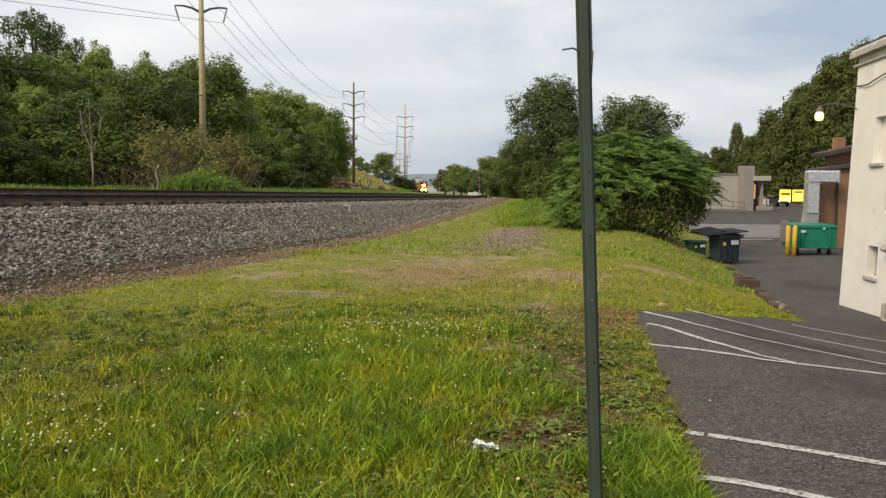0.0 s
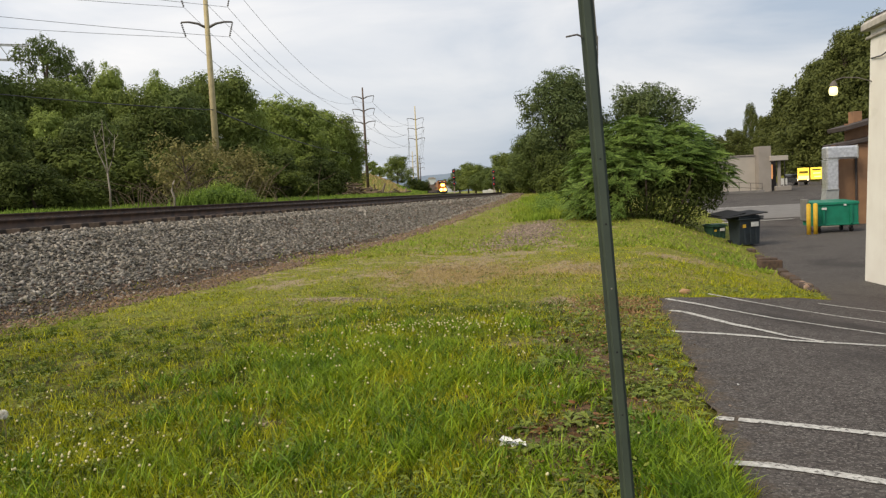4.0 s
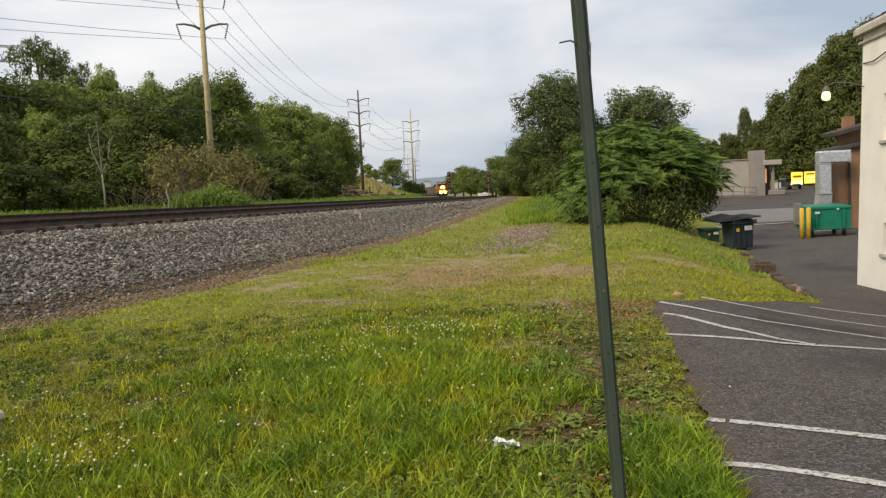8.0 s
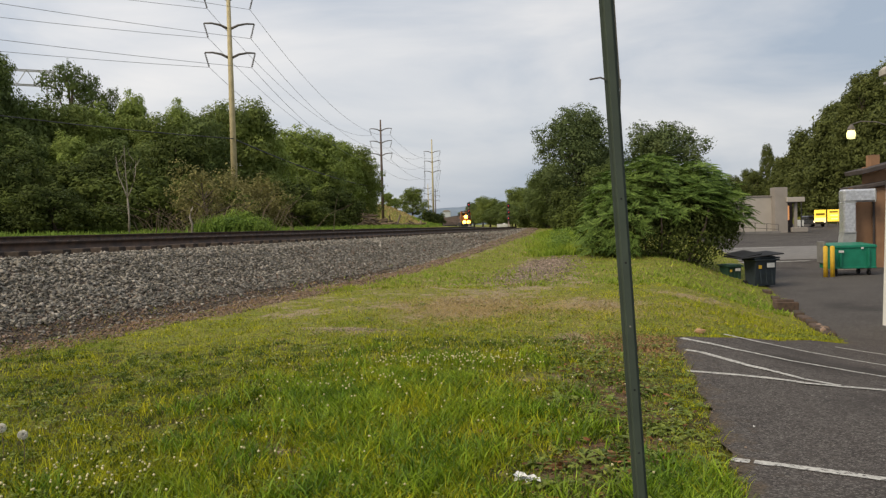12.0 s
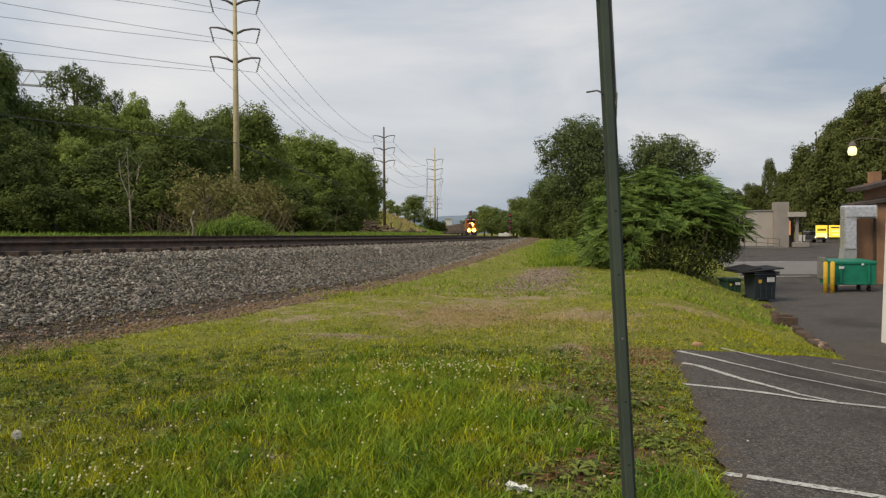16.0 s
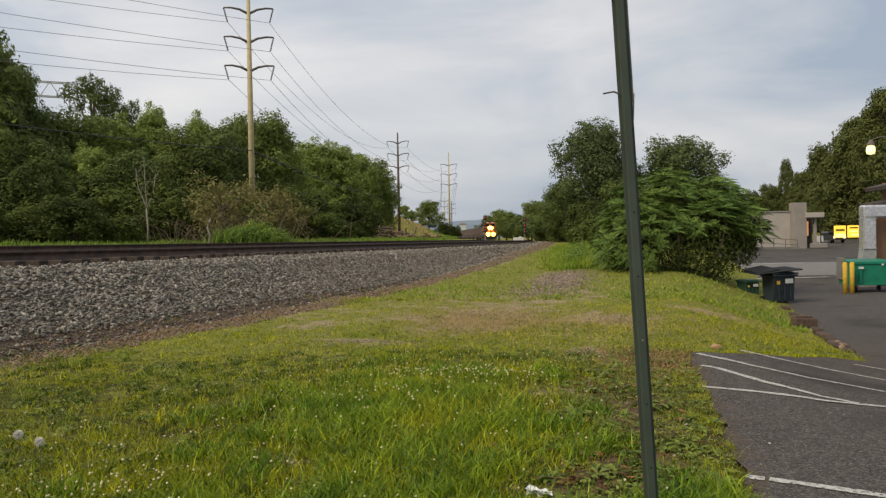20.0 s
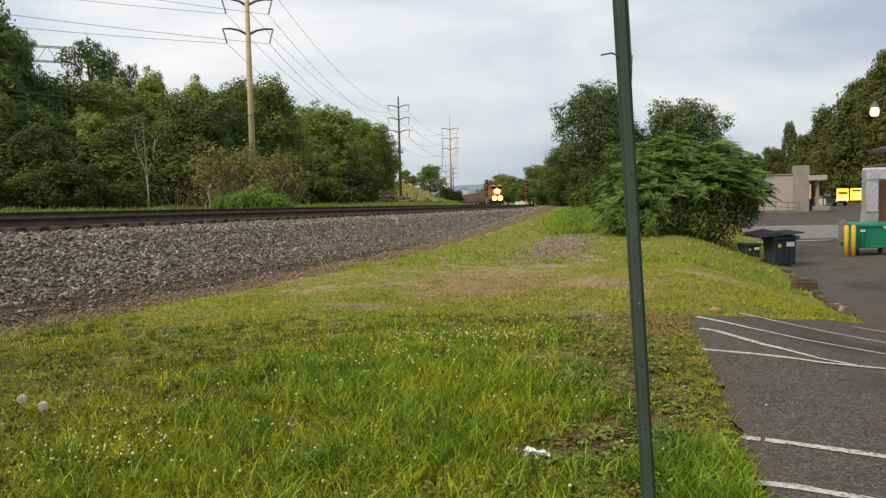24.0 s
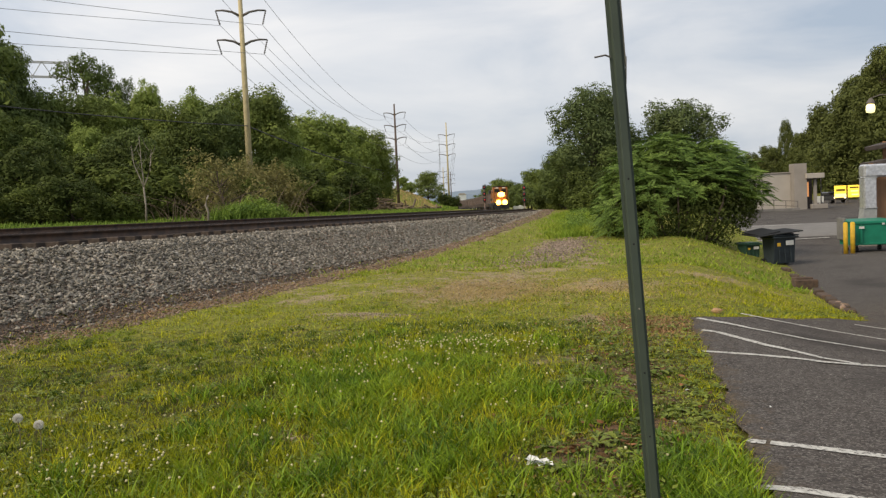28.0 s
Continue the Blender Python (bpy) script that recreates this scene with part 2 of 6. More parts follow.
def lawn_material():
    """Earth and moss under the grass; bare and rusty places come from the mesh's own wear values."""
    m = bpy.data.materials.new("lawn_earth")
    m.use_nodes = True
    t = m.node_tree
    bs = t.nodes["Principled BSDF"]
    at = t.nodes.new("ShaderNodeTexCoord").outputs["Object"]
    col = mixed(t, ranged(t, noisy(t, at, 1.7), 0.35, 0.65), (0.185, 0.212, 0.026), (0.25, 0.245, 0.04))
    col = mixed(t, ranged(t, noisy(t, at, 23.0, 7.0), 0.46, 0.62), col, (0.075, 0.066, 0.02))
    grit = mixed(t, ranged(t, noisy(t, at, 34.0, 8.0), 0.36, 0.64), (0.17, 0.13, 0.078), (0.40, 0.32, 0.20))
    rust = mixed(t, ranged(t, noisy(t, at, 27.0, 8.0), 0.36, 0.64), (0.065, 0.044, 0.029), (0.175, 0.105, 0.056))
    rough = noisy(t, at, 4.5, 8.0)
    # the first shade darkens near ground to imitate shadowed gaps in the grass
    for name, shade in (("gap_shade", (0.05, 0.046, 0.012)), ("bare", grit), ("rust", rust)):
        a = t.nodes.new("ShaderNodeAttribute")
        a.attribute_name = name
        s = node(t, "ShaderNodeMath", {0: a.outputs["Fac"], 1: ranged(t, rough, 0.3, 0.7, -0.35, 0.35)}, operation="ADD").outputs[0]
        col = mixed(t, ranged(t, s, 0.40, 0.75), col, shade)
    t.links.new(col, bs.inputs["Base Color"])
    bs.inputs["Roughness"].default_value, bs.inputs["Specular IOR Level"].default_value = 0.95, 0.2
    bump = node(t, "ShaderNodeBump", {"Strength": 0.8, "Distance": 0.03, "Height": noisy(t, at, 40.0, 5.0)})
    t.links.new(bump.outputs[0], bs.inputs["Normal"])
    return m


def asphalt_material():
    """Old asphalt: pale grit, dark binder, worn patches and a net of cracks."""
    m = bpy.data.materials.new("asphalt")
    m.use_nodes = True
    t = m.node_tree
    bs = t.nodes["Principled BSDF"]
    at = t.nodes.new("ShaderNodeTexCoord").outputs["Object"]
    col = mixed(t, ranged(t, noisy(t, at, 0.8, 6.0), 0.38, 0.62), (0.046, 0.039, 0.037), (0.067, 0.058, 0.054))
    col = mixed(t, ranged(t, noisy(t, at, 7.0, 8.0), 0.42, 0.68), col, (0.078, 0.070, 0.065))
    col = mixed(t, ranged(t, noisy(t, at, 26.0, 9.0), 0.50, 0.66), col, (0.034, 0.030, 0.030))
    grit = t.nodes.new("ShaderNodeTexVoronoi")
    grit.inputs["Scale"].default_value = 75.0
    t.links.new(at, grit.inputs[0])
    chip = node(t, "ShaderNodeSeparateColor", {0: grit.outputs["Color"]}).outputs[0]
    col = mixed(t, ranged(t, chip, 0.6, 1.0, 0.0, 0.7), col, (0.20, 0.185, 0.17))
    col = mixed(t, ranged(t, noisy(t, at, 48.0, 2.0), 0.66, 0.72), col, (0.30, 0.28, 0.26))
    col = mixed(t, ranged(t, noisy(t, at, 0.35, 4.0), 0.56, 0.66), col, (0.045, 0.04, 0.038))
    seam = t.nodes.new("ShaderNodeAttribute")
    seam.attribute_name = "dirt"
    soiled = node(t, "ShaderNodeMath", {0: seam.outputs["Fac"], 1: ranged(t, noisy(t, at, 6.0, 8.0), 0.3, 0.7, -0.4, 0.4)}, operation="ADD").outputs[0]
    col = mixed(t, ranged(t, soiled, 0.35, 0.8, 0.0, 0.8), col, mixed(t, ranged(t, noisy(t, at, 40.0, 6.0), 0.4, 0.6), (0.055, 0.045, 0.034), (0.14, 0.105, 0.07)))
    warp = node(t, "ShaderNodeVectorMath", {0: at, 1: node(t, "ShaderNodeTexNoise", {0: at, "Scale": 2.2, "Detail": 6.0}).outputs[1]}, operation="ADD").outputs[0]
    net = t.nodes.new("ShaderNodeTexVoronoi")
    net.feature = "DISTANCE_TO_EDGE"
    net.inputs["Scale"].default_value = 0.75
    t.links.new(warp, net.inputs[0])
    crack = node(t, "ShaderNodeMath", {0: ranged(t, net.outputs[0], 0.002, 0.008, 0.85, 0.0), 1: ranged(t, noisy(t, at, 0.55, 3.0), 0.54, 0.62)}, operation="MULTIPLY").outputs[0]
    col = mixed(t, crack, col, (0.022, 0.02, 0.02))
    t.links.new(col, bs.inputs["Base Color"])
    bs.inputs["Roughness"].default_value, bs.inputs["Specular IOR Level"].default_value = 0.92, 0.25
    bump = node(t, "ShaderNodeBump", {"Strength": 0.8, "Distance": 0.010, "Height": noisy(t, at, 90.0, 5.0)})
    t.links.new(bump.outputs[0], bs.inputs["Normal"])
    return m


M_LAWN = lawn_material()
M_ASPHALT = asphalt_material()
M_DARKGLASS = glass("dark_glass", (0.02, 0.022, 0.025))
M_SLEEPER = mat("weathered_sleeper", (0.10, 0.068, 0.05), 0.95, (0.06, 0.045, 0.038), 10, 0.01, 30, objrand=0.25)


# ---- shapes ----
class Geo:
    """Gathers faces for one mesh."""

    def __init__(self):
        self.v, self.f, self.m = [], [], []

    def add(self, verts, faces, slot=0):
        k = len(self.v)
        self.v += [tuple(p) for p in verts]
        self.f += [tuple(i + k for i in q) for q in faces]
        self.m += [slot] * len(faces)
        return self

    def box(self, c, s, bevel=0.0, turn=None, slot=0, taper=1.0):
        bm = bmesh.new()
        bmesh.ops.create_cube(bm, size=1.0)
        for p in bm.verts:
            k = taper if p.co.z < 0 else 1.0
            p.co = Vector((p.co.x * s[0] * k, p.co.y * s[1] * k, p.co.z * s[2]))
        if bevel:
            bmesh.ops.bevel(bm, geom=bm.edges[:], offset=bevel, segments=1, affect="EDGES")
        bm.verts.index_update()
        r = Euler([radians(a) for a in turn]).to_matrix() if turn else Matrix.Identity(3)
        self.add([r @ p.co + Vector(c) for p in bm.verts], [[p.index for p in q.verts] for q in bm.faces], slot)
        bm.free()
        return self

    def rod(self, a, b, r0, r1=None, n=8, slot=0, caps=True):
        return self.tube([a, b], [r0, r0 if r1 is None else r1], n, slot, caps)

    def tube(self, pts, r, n=6, slot=0, caps=True):
        pts = [Vector(p) for p in pts]
        rs = r if isinstance(r, (list, tuple)) else [r] * len(pts)
        verts, faces = [], []
        for i, p in enumerate(pts):
            d = (pts[min(i + 1, len(pts) - 1)] - pts[max(i - 1, 0)]).normalized()
            side = d.cross(Vector((0, 0, 1))) if abs(d.z) < 0.95 else d.cross(Vector((1, 0, 0)))
            side.normalize()
            up = side.cross(d)
            for k in range(n):
                a = 2 * math.pi * k / n
                verts.append(p + (side * math.cos(a) + up * math.sin(a)) * rs[i])
        for i in range(len(pts) - 1):
            for k in range(n):
                faces.append((i * n + k, i * n + (k + 1) % n, (i + 1) * n + (k + 1) % n, (i + 1) * n + k))
        if caps:
            faces.append(tuple(range(n))[::-1])
            faces.append(tuple(range((len(pts) - 1) * n, len(pts) * n)))
        return self.add(verts, faces, slot)

    def lathe(self, c, profile, n=16, slot=0):
        verts, faces = [], []
        for r, z in profile:
            for k in range(n):
                a = 2 * math.pi * k / n
                verts.append((c[0] + r * math.cos(a), c[1] + r * math.sin(a), c[2] + z))
        for i in range(len(profile) - 1):
            for k in range(n):
                faces.append((i * n + k, i * n + (k + 1) % n, (i + 1) * n + (k + 1) % n, (i + 1) * n + k))
        return self.add(verts, faces, slot)

    def prism(self, outline, a, b, axis=1, slot=0):
        """An outline in the plane across the axis, drawn out from a to b."""
        def put(p, t):
            return (t, p[0], p[1]) if axis == 0 else (p[0], t, p[1]) if axis == 1 else (p[0], p[1], t)
        n = len(outline)
        verts = [put(p, a) for p in outline] + [put(p, b) for p in outline]
        faces = [tuple(range(n))[::-1], tuple(range(n, 2 * n))] + [(i, (i + 1) % n, n + (i + 1) % n, n + i) for i in range(n)]
        return self.add(verts, faces, slot)

    def mesh(self, name, mats, smooth=False):
        me = bpy.data.meshes.new(name)
        me.from_pydata(self.v, [], self.f)
        for m in mats if isinstance(mats, (list, tuple)) else [mats]:
            me.materials.append(m)
        if any(self.m):
            me.polygons.foreach_set("material_index", self.m)
        if smooth:
            me.polygons.foreach_set("use_smooth", [True] * len(self.f))
        me.update()
        return me


def array_mesh(name, verts, faces, mats, slots=None, smooth=False):
    """A mesh from numpy arrays; all faces have the same number of corners."""
    me = bpy.data.meshes.new(name)
    n, k = faces.shape
    me.vertices.add(len(verts))
    me.vertices.foreach_set("co", np.asarray(verts, np.float32).ravel())
    me.loops.add(n * k)
    me.loops.foreach_set("vertex_index", faces.astype(np.int32).ravel())
    me.polygons.add(n)
    me.polygons.foreach_set("loop_start", np.arange(0, n * k, k, dtype=np.int32))
    me.polygons.foreach_set("loop_total", np.full(n, k, dtype=np.int32))
    for m in mats if isinstance(mats, (list, tuple)) else [mats]:
        me.materials.append(m)
    if slots is not None:
        me.polygons.foreach_set("material_index", np.asarray(slots, np.int32))
    if smooth:
        me.polygons.foreach_set("use_smooth", np.ones(n, bool))
    me.update(calc_edges=True)
    me.validate()
    return me


def part(name, geo, material, parent, label="", smooth=False):
    ob = new(name, geo.mesh(name, material, smooth) if isinstance(geo, Geo) else geo)
    ob.parent = parent
    if label:
        ob["label"] = label
    return ob


def thing(name, label, category, m=None, group="", kind=""):
    ob = new(name)
    ob.empty_display_size = 0.2
    if m is not None:
        ob.matrix_world = m
    return tagged(ob, label, category, group, kind)


def solid(name, geo, material, label, category="", group="", kind="", m=None, smooth=False):
    ob = new(name, geo.mesh(name, material, smooth) if isinstance(geo, Geo) else geo)
    if m is not None:
        ob.matrix_world = m
    return tagged(ob, label, category, group, kind)


# ---- plan ----
RNG = np.random.default_rng(7)


def smooth(a, b, x):
    t = np.clip((np.asarray(x, float) - a) / (b - a), 0, 1)
    return t * t * (3 - 2 * t)


TRACK = np.array([(-60, -33.5), (-20, -20.5), (15, -9.4), (50, -0.75), (85, 4.0), (118, 4.4), (150, 2.6), (201, -0.4), (243, -3.25), (280, -7.2),
                  (400, -20.0), (700, -60.0)], float)


def track_x(y):
    """The middle of the near track, as a smooth curve over y."""
    ys, xs = TRACK[:, 0], TRACK[:, 1]
    m = np.gradient(xs, ys)
    y = np.clip(np.asarray(y, float), ys[0], ys[-1])
    i = np.clip(np.searchsorted(ys, y) - 1, 0, len(ys) - 2)
    h = ys[i + 1] - ys[i]
    t = (y - ys[i]) / h
    return ((2 * t**3 - 3 * t**2 + 1) * xs[i] + (t**3 - 2 * t**2 + t) * h * m[i]
            + (3 * t**2 - 2 * t**3) * xs[i + 1] + (t**3 - t**2) * h * m[i + 1])


def rail_z(y):
    return np.interp(y, (-60, 10, 50, 85, 150, 300, 700), (1.6, 1.51, 1.36, 1.25, 0.97, 0.9, 0.9))


def slope_at(y):
    return (track_x(np.asarray(y) + 0.5) - track_x(np.asarray(y) - 0.5))


def side_of(x, y):
    """Metres to the right of the near track's middle line."""
    s = slope_at(y)
    return (np.asarray(x) - track_x(y)) / np.sqrt(1 + s * s)


# line between the lawn and the paved yard
EDGE_Y = np.array([-40, 2.0, 10.5, 10.9, 12.8, 15.1, 20.3, 27, 31, 45, 60, 90, 140, 400], float)
EDGE_X = np.array([0.5, 1.05, 2.65, 4.2, 6.1, 6.85, 8.4, 10.2, 11.2, 15, 18, 24, 30, 60], float)


def edge_x(y):
    return np.interp(y, EDGE_Y, EDGE_X)


def paved_z(x, y):
    x, y = np.asarray(x, float), np.asarray(y, float)
    drop = 0.165 * np.maximum(0, x - 3.0) * smooth(1, 6, y) + 0.11 * np.maximum(0, y - 11.5) * smooth(3.5, 6, x)
    z = -1.0 * (1 - np.exp(-(drop / 1.0) ** 1.3 * 1.25))
    return z + np.interp(y, (22, 80, 110, 400), (0, 0.97, 1.3, 3.0))


def lawn_z(x, y):
    x, y = np.asarray(x, float), np.asarray(y, float)
    g = np.interp(y, (-50, 0, 15, 25, 32, 46, 70, 100, 160, 300), (0, 0, 0.02, 0.1, 0.25, 0.6, 0.95, 0.95, 0.7, 0.6))
    d = edge_x(y) - x
    bank = smooth(-0.3, 3.6 + 0.03 * np.clip(y - 12, 0, 30), d)
    low = paved_z(np.maximum(x, edge_x(y)), y)
    g = low * (1 - bank) + g * bank
    hump = 0.10 * np.exp(-((x + 0.6) ** 2 / 3.0 + (y - 8.2) ** 2 / 6.0))
    return g + hump + 0.035 * np.sin(x * 1.3 + y * 0.7) * np.sin(y * 0.9 - x * 0.4) * bank


def ground_z(x, y):
    """Height of the ground sheet."""
    x, y = np.asarray(x, float), np.asarray(y, float)
    d = side_of(x, y)
    z = lawn_z(x, y)
    paved = (x > edge_x(y) + 0.06)
    z = np.where(paved, paved_z(x, y) - 0.06, z)
    # beyond the tracks
    beyond = 1.42 + 0.012 * np.clip(-d - 9, 0, 200) + 0.15 * smooth(8, 14, -d)
    bank = 5.2 * smooth(8, 25, -d) * smooth(150, 185, y) * (1 - smooth(260, 330, y))
    z = np.where(d < -3, z * (1 - smooth(3, 8, -d)) + (beyond + bank) * smooth(3, 8, -d), z)
    # wooded hillside on the other hand
    hill = 12.0 * smooth(100, 190, y) * smooth(48, 95, x)
    return z + hill * (1 - smooth(400, 900, y))


def sheet(xs, ys, zf):
    gx, gy = np.meshgrid(xs, ys)
    gz = zf(gx, gy)
    v = np.stack([gx, gy, gz], -1).reshape(-1, 3)
    nx, ny = len(xs), len(ys)
    i = (np.arange(ny - 1)[:, None] * nx + np.arange(nx - 1)[None, :]).ravel()
    return v, np.stack([i, i + 1, i + 1 + nx, i + nx], -1)


def spread(*runs):
    out = []
    for a, b, step in runs:
        out += list(np.arange(a, b, step))
    return np.array(out + [runs[-1][1]])


# ---- ground ----
gx = spread((-4000, -400, 900), (-400, -60, 20), (-60, -12, 1.5), (-12, 12, 0.2), (12, 40, 1.0), (40, 120, 5), (120, 400, 40), (400, 4000, 900))
gy = spread((-600, -40, 140), (-40, 1, 4), (1, 34, 0.2), (34, 80, 0.8), (80, 200, 4), (200, 500, 15), (500, 4500, 400))
gv, gf = sheet(gx, gy, ground_z)


def patch(x, y, cx, cy, rx, ry):
    return np.exp(-(((x - cx) / rx) ** 2 + ((y - cy) / ry) ** 2))


def wear(x, y):
    """How bare and dry the lawn is at a place, 0 to 1."""
    w = (1.0 * patch(x, y, -0.2, 14.6, 0.95, 1.7) + 0.8 * patch(x, y, -1.75, 11.6, 1.0, 0.4) + 0.85 * patch(x, y, 2.15, 9.5, 0.75, 0.75) + 0.75 * patch(x, y, 2.0, 14.6, 1.6, 1.1)
         + 0.9 * patch(x, y, 0.55, 4.5, 0.4, 0.5) + 0.55 * patch(x, y, 1.15, 6.3, 0.42, 1.9) + 0.6 * patch(x, y, 0.75, 7.6, 0.35, 0.3) + 0.5 * patch(x, y, 1.35, 5.0, 0.2, 0.5) + 0.9 * patch(x, y, 1.4, 10.6, 0.45, 0.5) + 0.7 * patch(x, y, 4.9, 17.2, 1.0, 0.6) + 0.5 * patch(x, y, 0.3, 19, 2.4, 2.0)
         + 0.5 * patch(x, y, -1.55, 5.4, 0.22, 0.16) + 0.5 * patch(x, y, -3.0, 14.5, 1.2, 1.0) + 0.9 * patch(x, y, 2.3, 25.5, 0.9, 5.0) + 0.4 * patch(x, y, -1.5, 16.5, 2.5, 1.6))
    d = side_of(x, y)
    w = w + 0.75 * np.exp(-((d - 4.1) / 0.6) ** 2) * (1 - 0.75 * smooth(20, 45, y))
    w = w + 0.26 * (np.sin(x * 2.3 + 1.7 * np.sin(y * 1.1)) * np.sin(y * 1.9 + x) + 0.25) + 0.22 * np.sin(x * 4.9 + 2.2 * np.sin(y * 2.7)) * np.sin(y * 3.7 - 1.7 * np.sin(x * 2.9)) * smooth(8, 12, y) + 0.12 * np.sin(x * 7.1 + y * 3.3) * np.sin(y * 6.3 - x * 2.9)
    return np.clip(w, 0, 1)


def rusty(x, y):
    """Reddish brown dead growth and dark soil by the asphalt and at the foot of the stones."""
    w = 1.1 * patch(x, y, 2.15, 9.9, 0.6, 0.85) + 1.1 * patch(x, y, -1.42, 5.35, 0.2, 0.13) + 0.9 * patch(x, y, -1.95, 6.25, 0.2, 0.12) + 0.8 * patch(x, y, -2.5, 4.3, 0.22, 0.12) + 0.8 * patch(x, y, 0.1, 6.9, 0.25, 0.15) + 0.9 * patch(x, y, 0.95, 5.1, 0.22, 0.28) + 0.8 * patch(x, y, 1.45, 7.3, 0.25, 0.3) + 0.7 * patch(x, y, 0.75, 6.6, 0.25, 0.2) + 0.85 * patch(x, y, 1.15, 6.2, 0.5, 2.1) + 0.9 * patch(x, y, 0.6, 4.7, 0.35, 0.5) + 0.35 * patch(x, y, 1.6, 8.2, 0.6, 1.0)
    return np.clip(w + 1.0 * np.exp(-((side_of(x, y) - 4.15) / 0.5) ** 2) * (1 - smooth(13, 24, y)), 0, 1)


near_lawn = (gv[:, 1] > -41) & (gv[:, 1] < 60) & (gv[:, 0] > -22) & (gv[:, 0] < 16)
ground_mesh = array_mesh("ground", gv, gf, M_LAWN, smooth=True)
def gap_shade(x, y):
    """Darker earth colour at the near end, standing in for shade between the blades."""
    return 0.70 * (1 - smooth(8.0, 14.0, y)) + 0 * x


for name, field in (("gap_shade", gap_shade), ("bare", wear), ("rust", rusty)):
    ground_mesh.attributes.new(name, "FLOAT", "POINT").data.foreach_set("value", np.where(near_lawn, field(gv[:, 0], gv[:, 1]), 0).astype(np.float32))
ground = solid("ground", ground_mesh, None, "patchy green lawn with dry bare spots beside the railway", "ground", kind="structure")


def paved_sheet(name, xs_of_y, ys, nx, lift, material, label):
    v, f = [], []
    for y in ys:
        a, b = xs_of_y(y)
        for k in range(nx):
            x = a + (b - a) * (k / (nx - 1)) ** 1.6
            v.append((x, y, float(paved_z(x, y)) + lift))
    for j in range(len(ys) - 1):
        for k in range(nx - 1):
            i = j * nx + k
            f.append((i, i + 1, i + 1 + nx, i + nx))
    v = np.array(v)
    me = array_mesh(name, v, np.array(f), material, smooth=True)
    grime = np.exp(-np.maximum(0, v[:, 0] - edge_x(v[:, 1])) / 0.16) * 0.95
    me.attributes.new("dirt", "FLOAT", "POINT").data.foreach_set("value", grime.astype(np.float32))
    return solid(name, me, None, label, "pavement", kind="structure")


lot_edge = lambda y: (float(edge_x(y)) + 0.05 * math.sin(y * 5.1) + 0.03 * math.sin(y * 13.7), 70.0)
paved_sheet("pavement", lot_edge, spread((-30, 2, 2), (2, 34, 0.25), (34, 140, 2)), 60, 0.0, M_ASPHALT, "worn dark asphalt of the parking lot and sloping drive")
paved_sheet("road", lambda y: (float(edge_x(y)) - 0.5, 90.0), spread((41, 53.6, 1.8)), 20, 0.015, M_CONC, "pale concrete apron across the yard")


# ---- railway ----
def swept(ys, offsets, mats, name, slots=None):
    """A strip along the track: offsets are lists of (side, height over the rail head) for each y, or one list."""
    v = []
    k = len(offsets)
    for y in ys:
        s = float(slope_at(y))
        n = Vector((1, -s)).normalized()
        x, z = float(track_x(y)), float(rail_z(y))
        for o, h in offsets:
            v.append((x + n.x * o, y + n.y * o, z + h))
    f = []
    for j in range(len(ys) - 1):
        for i in range(k - 1):
            a = j * k + i
            f.append((a, a + 1, a + 1 + k, a + k))
    sl = None if slots is None else list(slots) * (len(ys) - 1)
    return array_mesh(name, np.array(v), np.array(f), mats, sl)


TRACK2 = -5.2
by = spread((-50, 10, 2), (10, 80, 0.5), (80, 330, 3))
bed = [(5.4, -2.8), (3.75, -1.42), (1.95, -0.40), (1.55, -0.285), (0.9, -0.27), (-0.9, -0.175), (-1.5, -0.2), (-2.6, -0.28), (-3.9, -0.09), (-6.5, -0.09), (-7.0, -0.12), (-9.5, -1.3)]
# darker bed colour for the strip under the nearer rails
M_DARKBED = mat("dark_ballast_bed", (0.05, 0.038, 0.031), 0.9, (0.03, 0.024, 0.02), 14, 0.05, 18)
solid("track_bed", swept(by, bed, [M_BALLAST, M_DARKBED], "track_bed", [0, 0, 0, 1, 1, 1, 1, 0, 0, 0, 0]), None, "raised bed of crushed grey stone under the rails", "ballast", kind="structure")

RAIL_HALF = [(-0.037, 0.0), (-0.037, -0.035), (-0.01, -0.05), (-0.01, -0.15), (-0.07, -0.17), (-0.07, -0.185)]
RAIL_SHAPE = [(-a, b) for a, b in RAIL_HALF] + [(a, b) for a, b in RAIL_HALF[::-1]]
RAIL_SHAPE = [RAIL_SHAPE[-1]] + RAIL_SHAPE
ry = spread((-50, 10, 2), (10, 330, 1.5))


def rail_track(name, middle, lift, label):
    t = thing(name, label, "railway track", kind="structure")
    for o in (-0.755, 0.755):
        shape = [(middle + o + a, b + lift) for a, b in RAIL_SHAPE]
        part("rail", swept(ry, shape, [M_RAIL, M_RAILTOP], "rail", [1] + [0] * (len(shape) - 2)), None, t)
    tie = Geo().box((0, 0, 0), (2.6, 0.22, 0.17), 0.012).mesh("tie", M_TIE)
    y = -12.0
    for i in range(230):
        s = float(slope_at(y))
        n = Vector((1, -s)).normalized()
        ob = new("tie", tie)
        ob.parent = t
        ob.matrix_world = pose(float(track_x(y)) + n.x * middle, y + n.y * middle, float(rail_z(y)) + lift - 0.255 + 0.01 * math.sin(i * 7.3), 0, 0, -math.degrees(math.atan(s)))
        y += 0.52 / math.sqrt(1 + s * s)
    return t


rail_track("railway_track", 0.0, 0.0, "rusty steel rails on dark timber ties, nearer line")
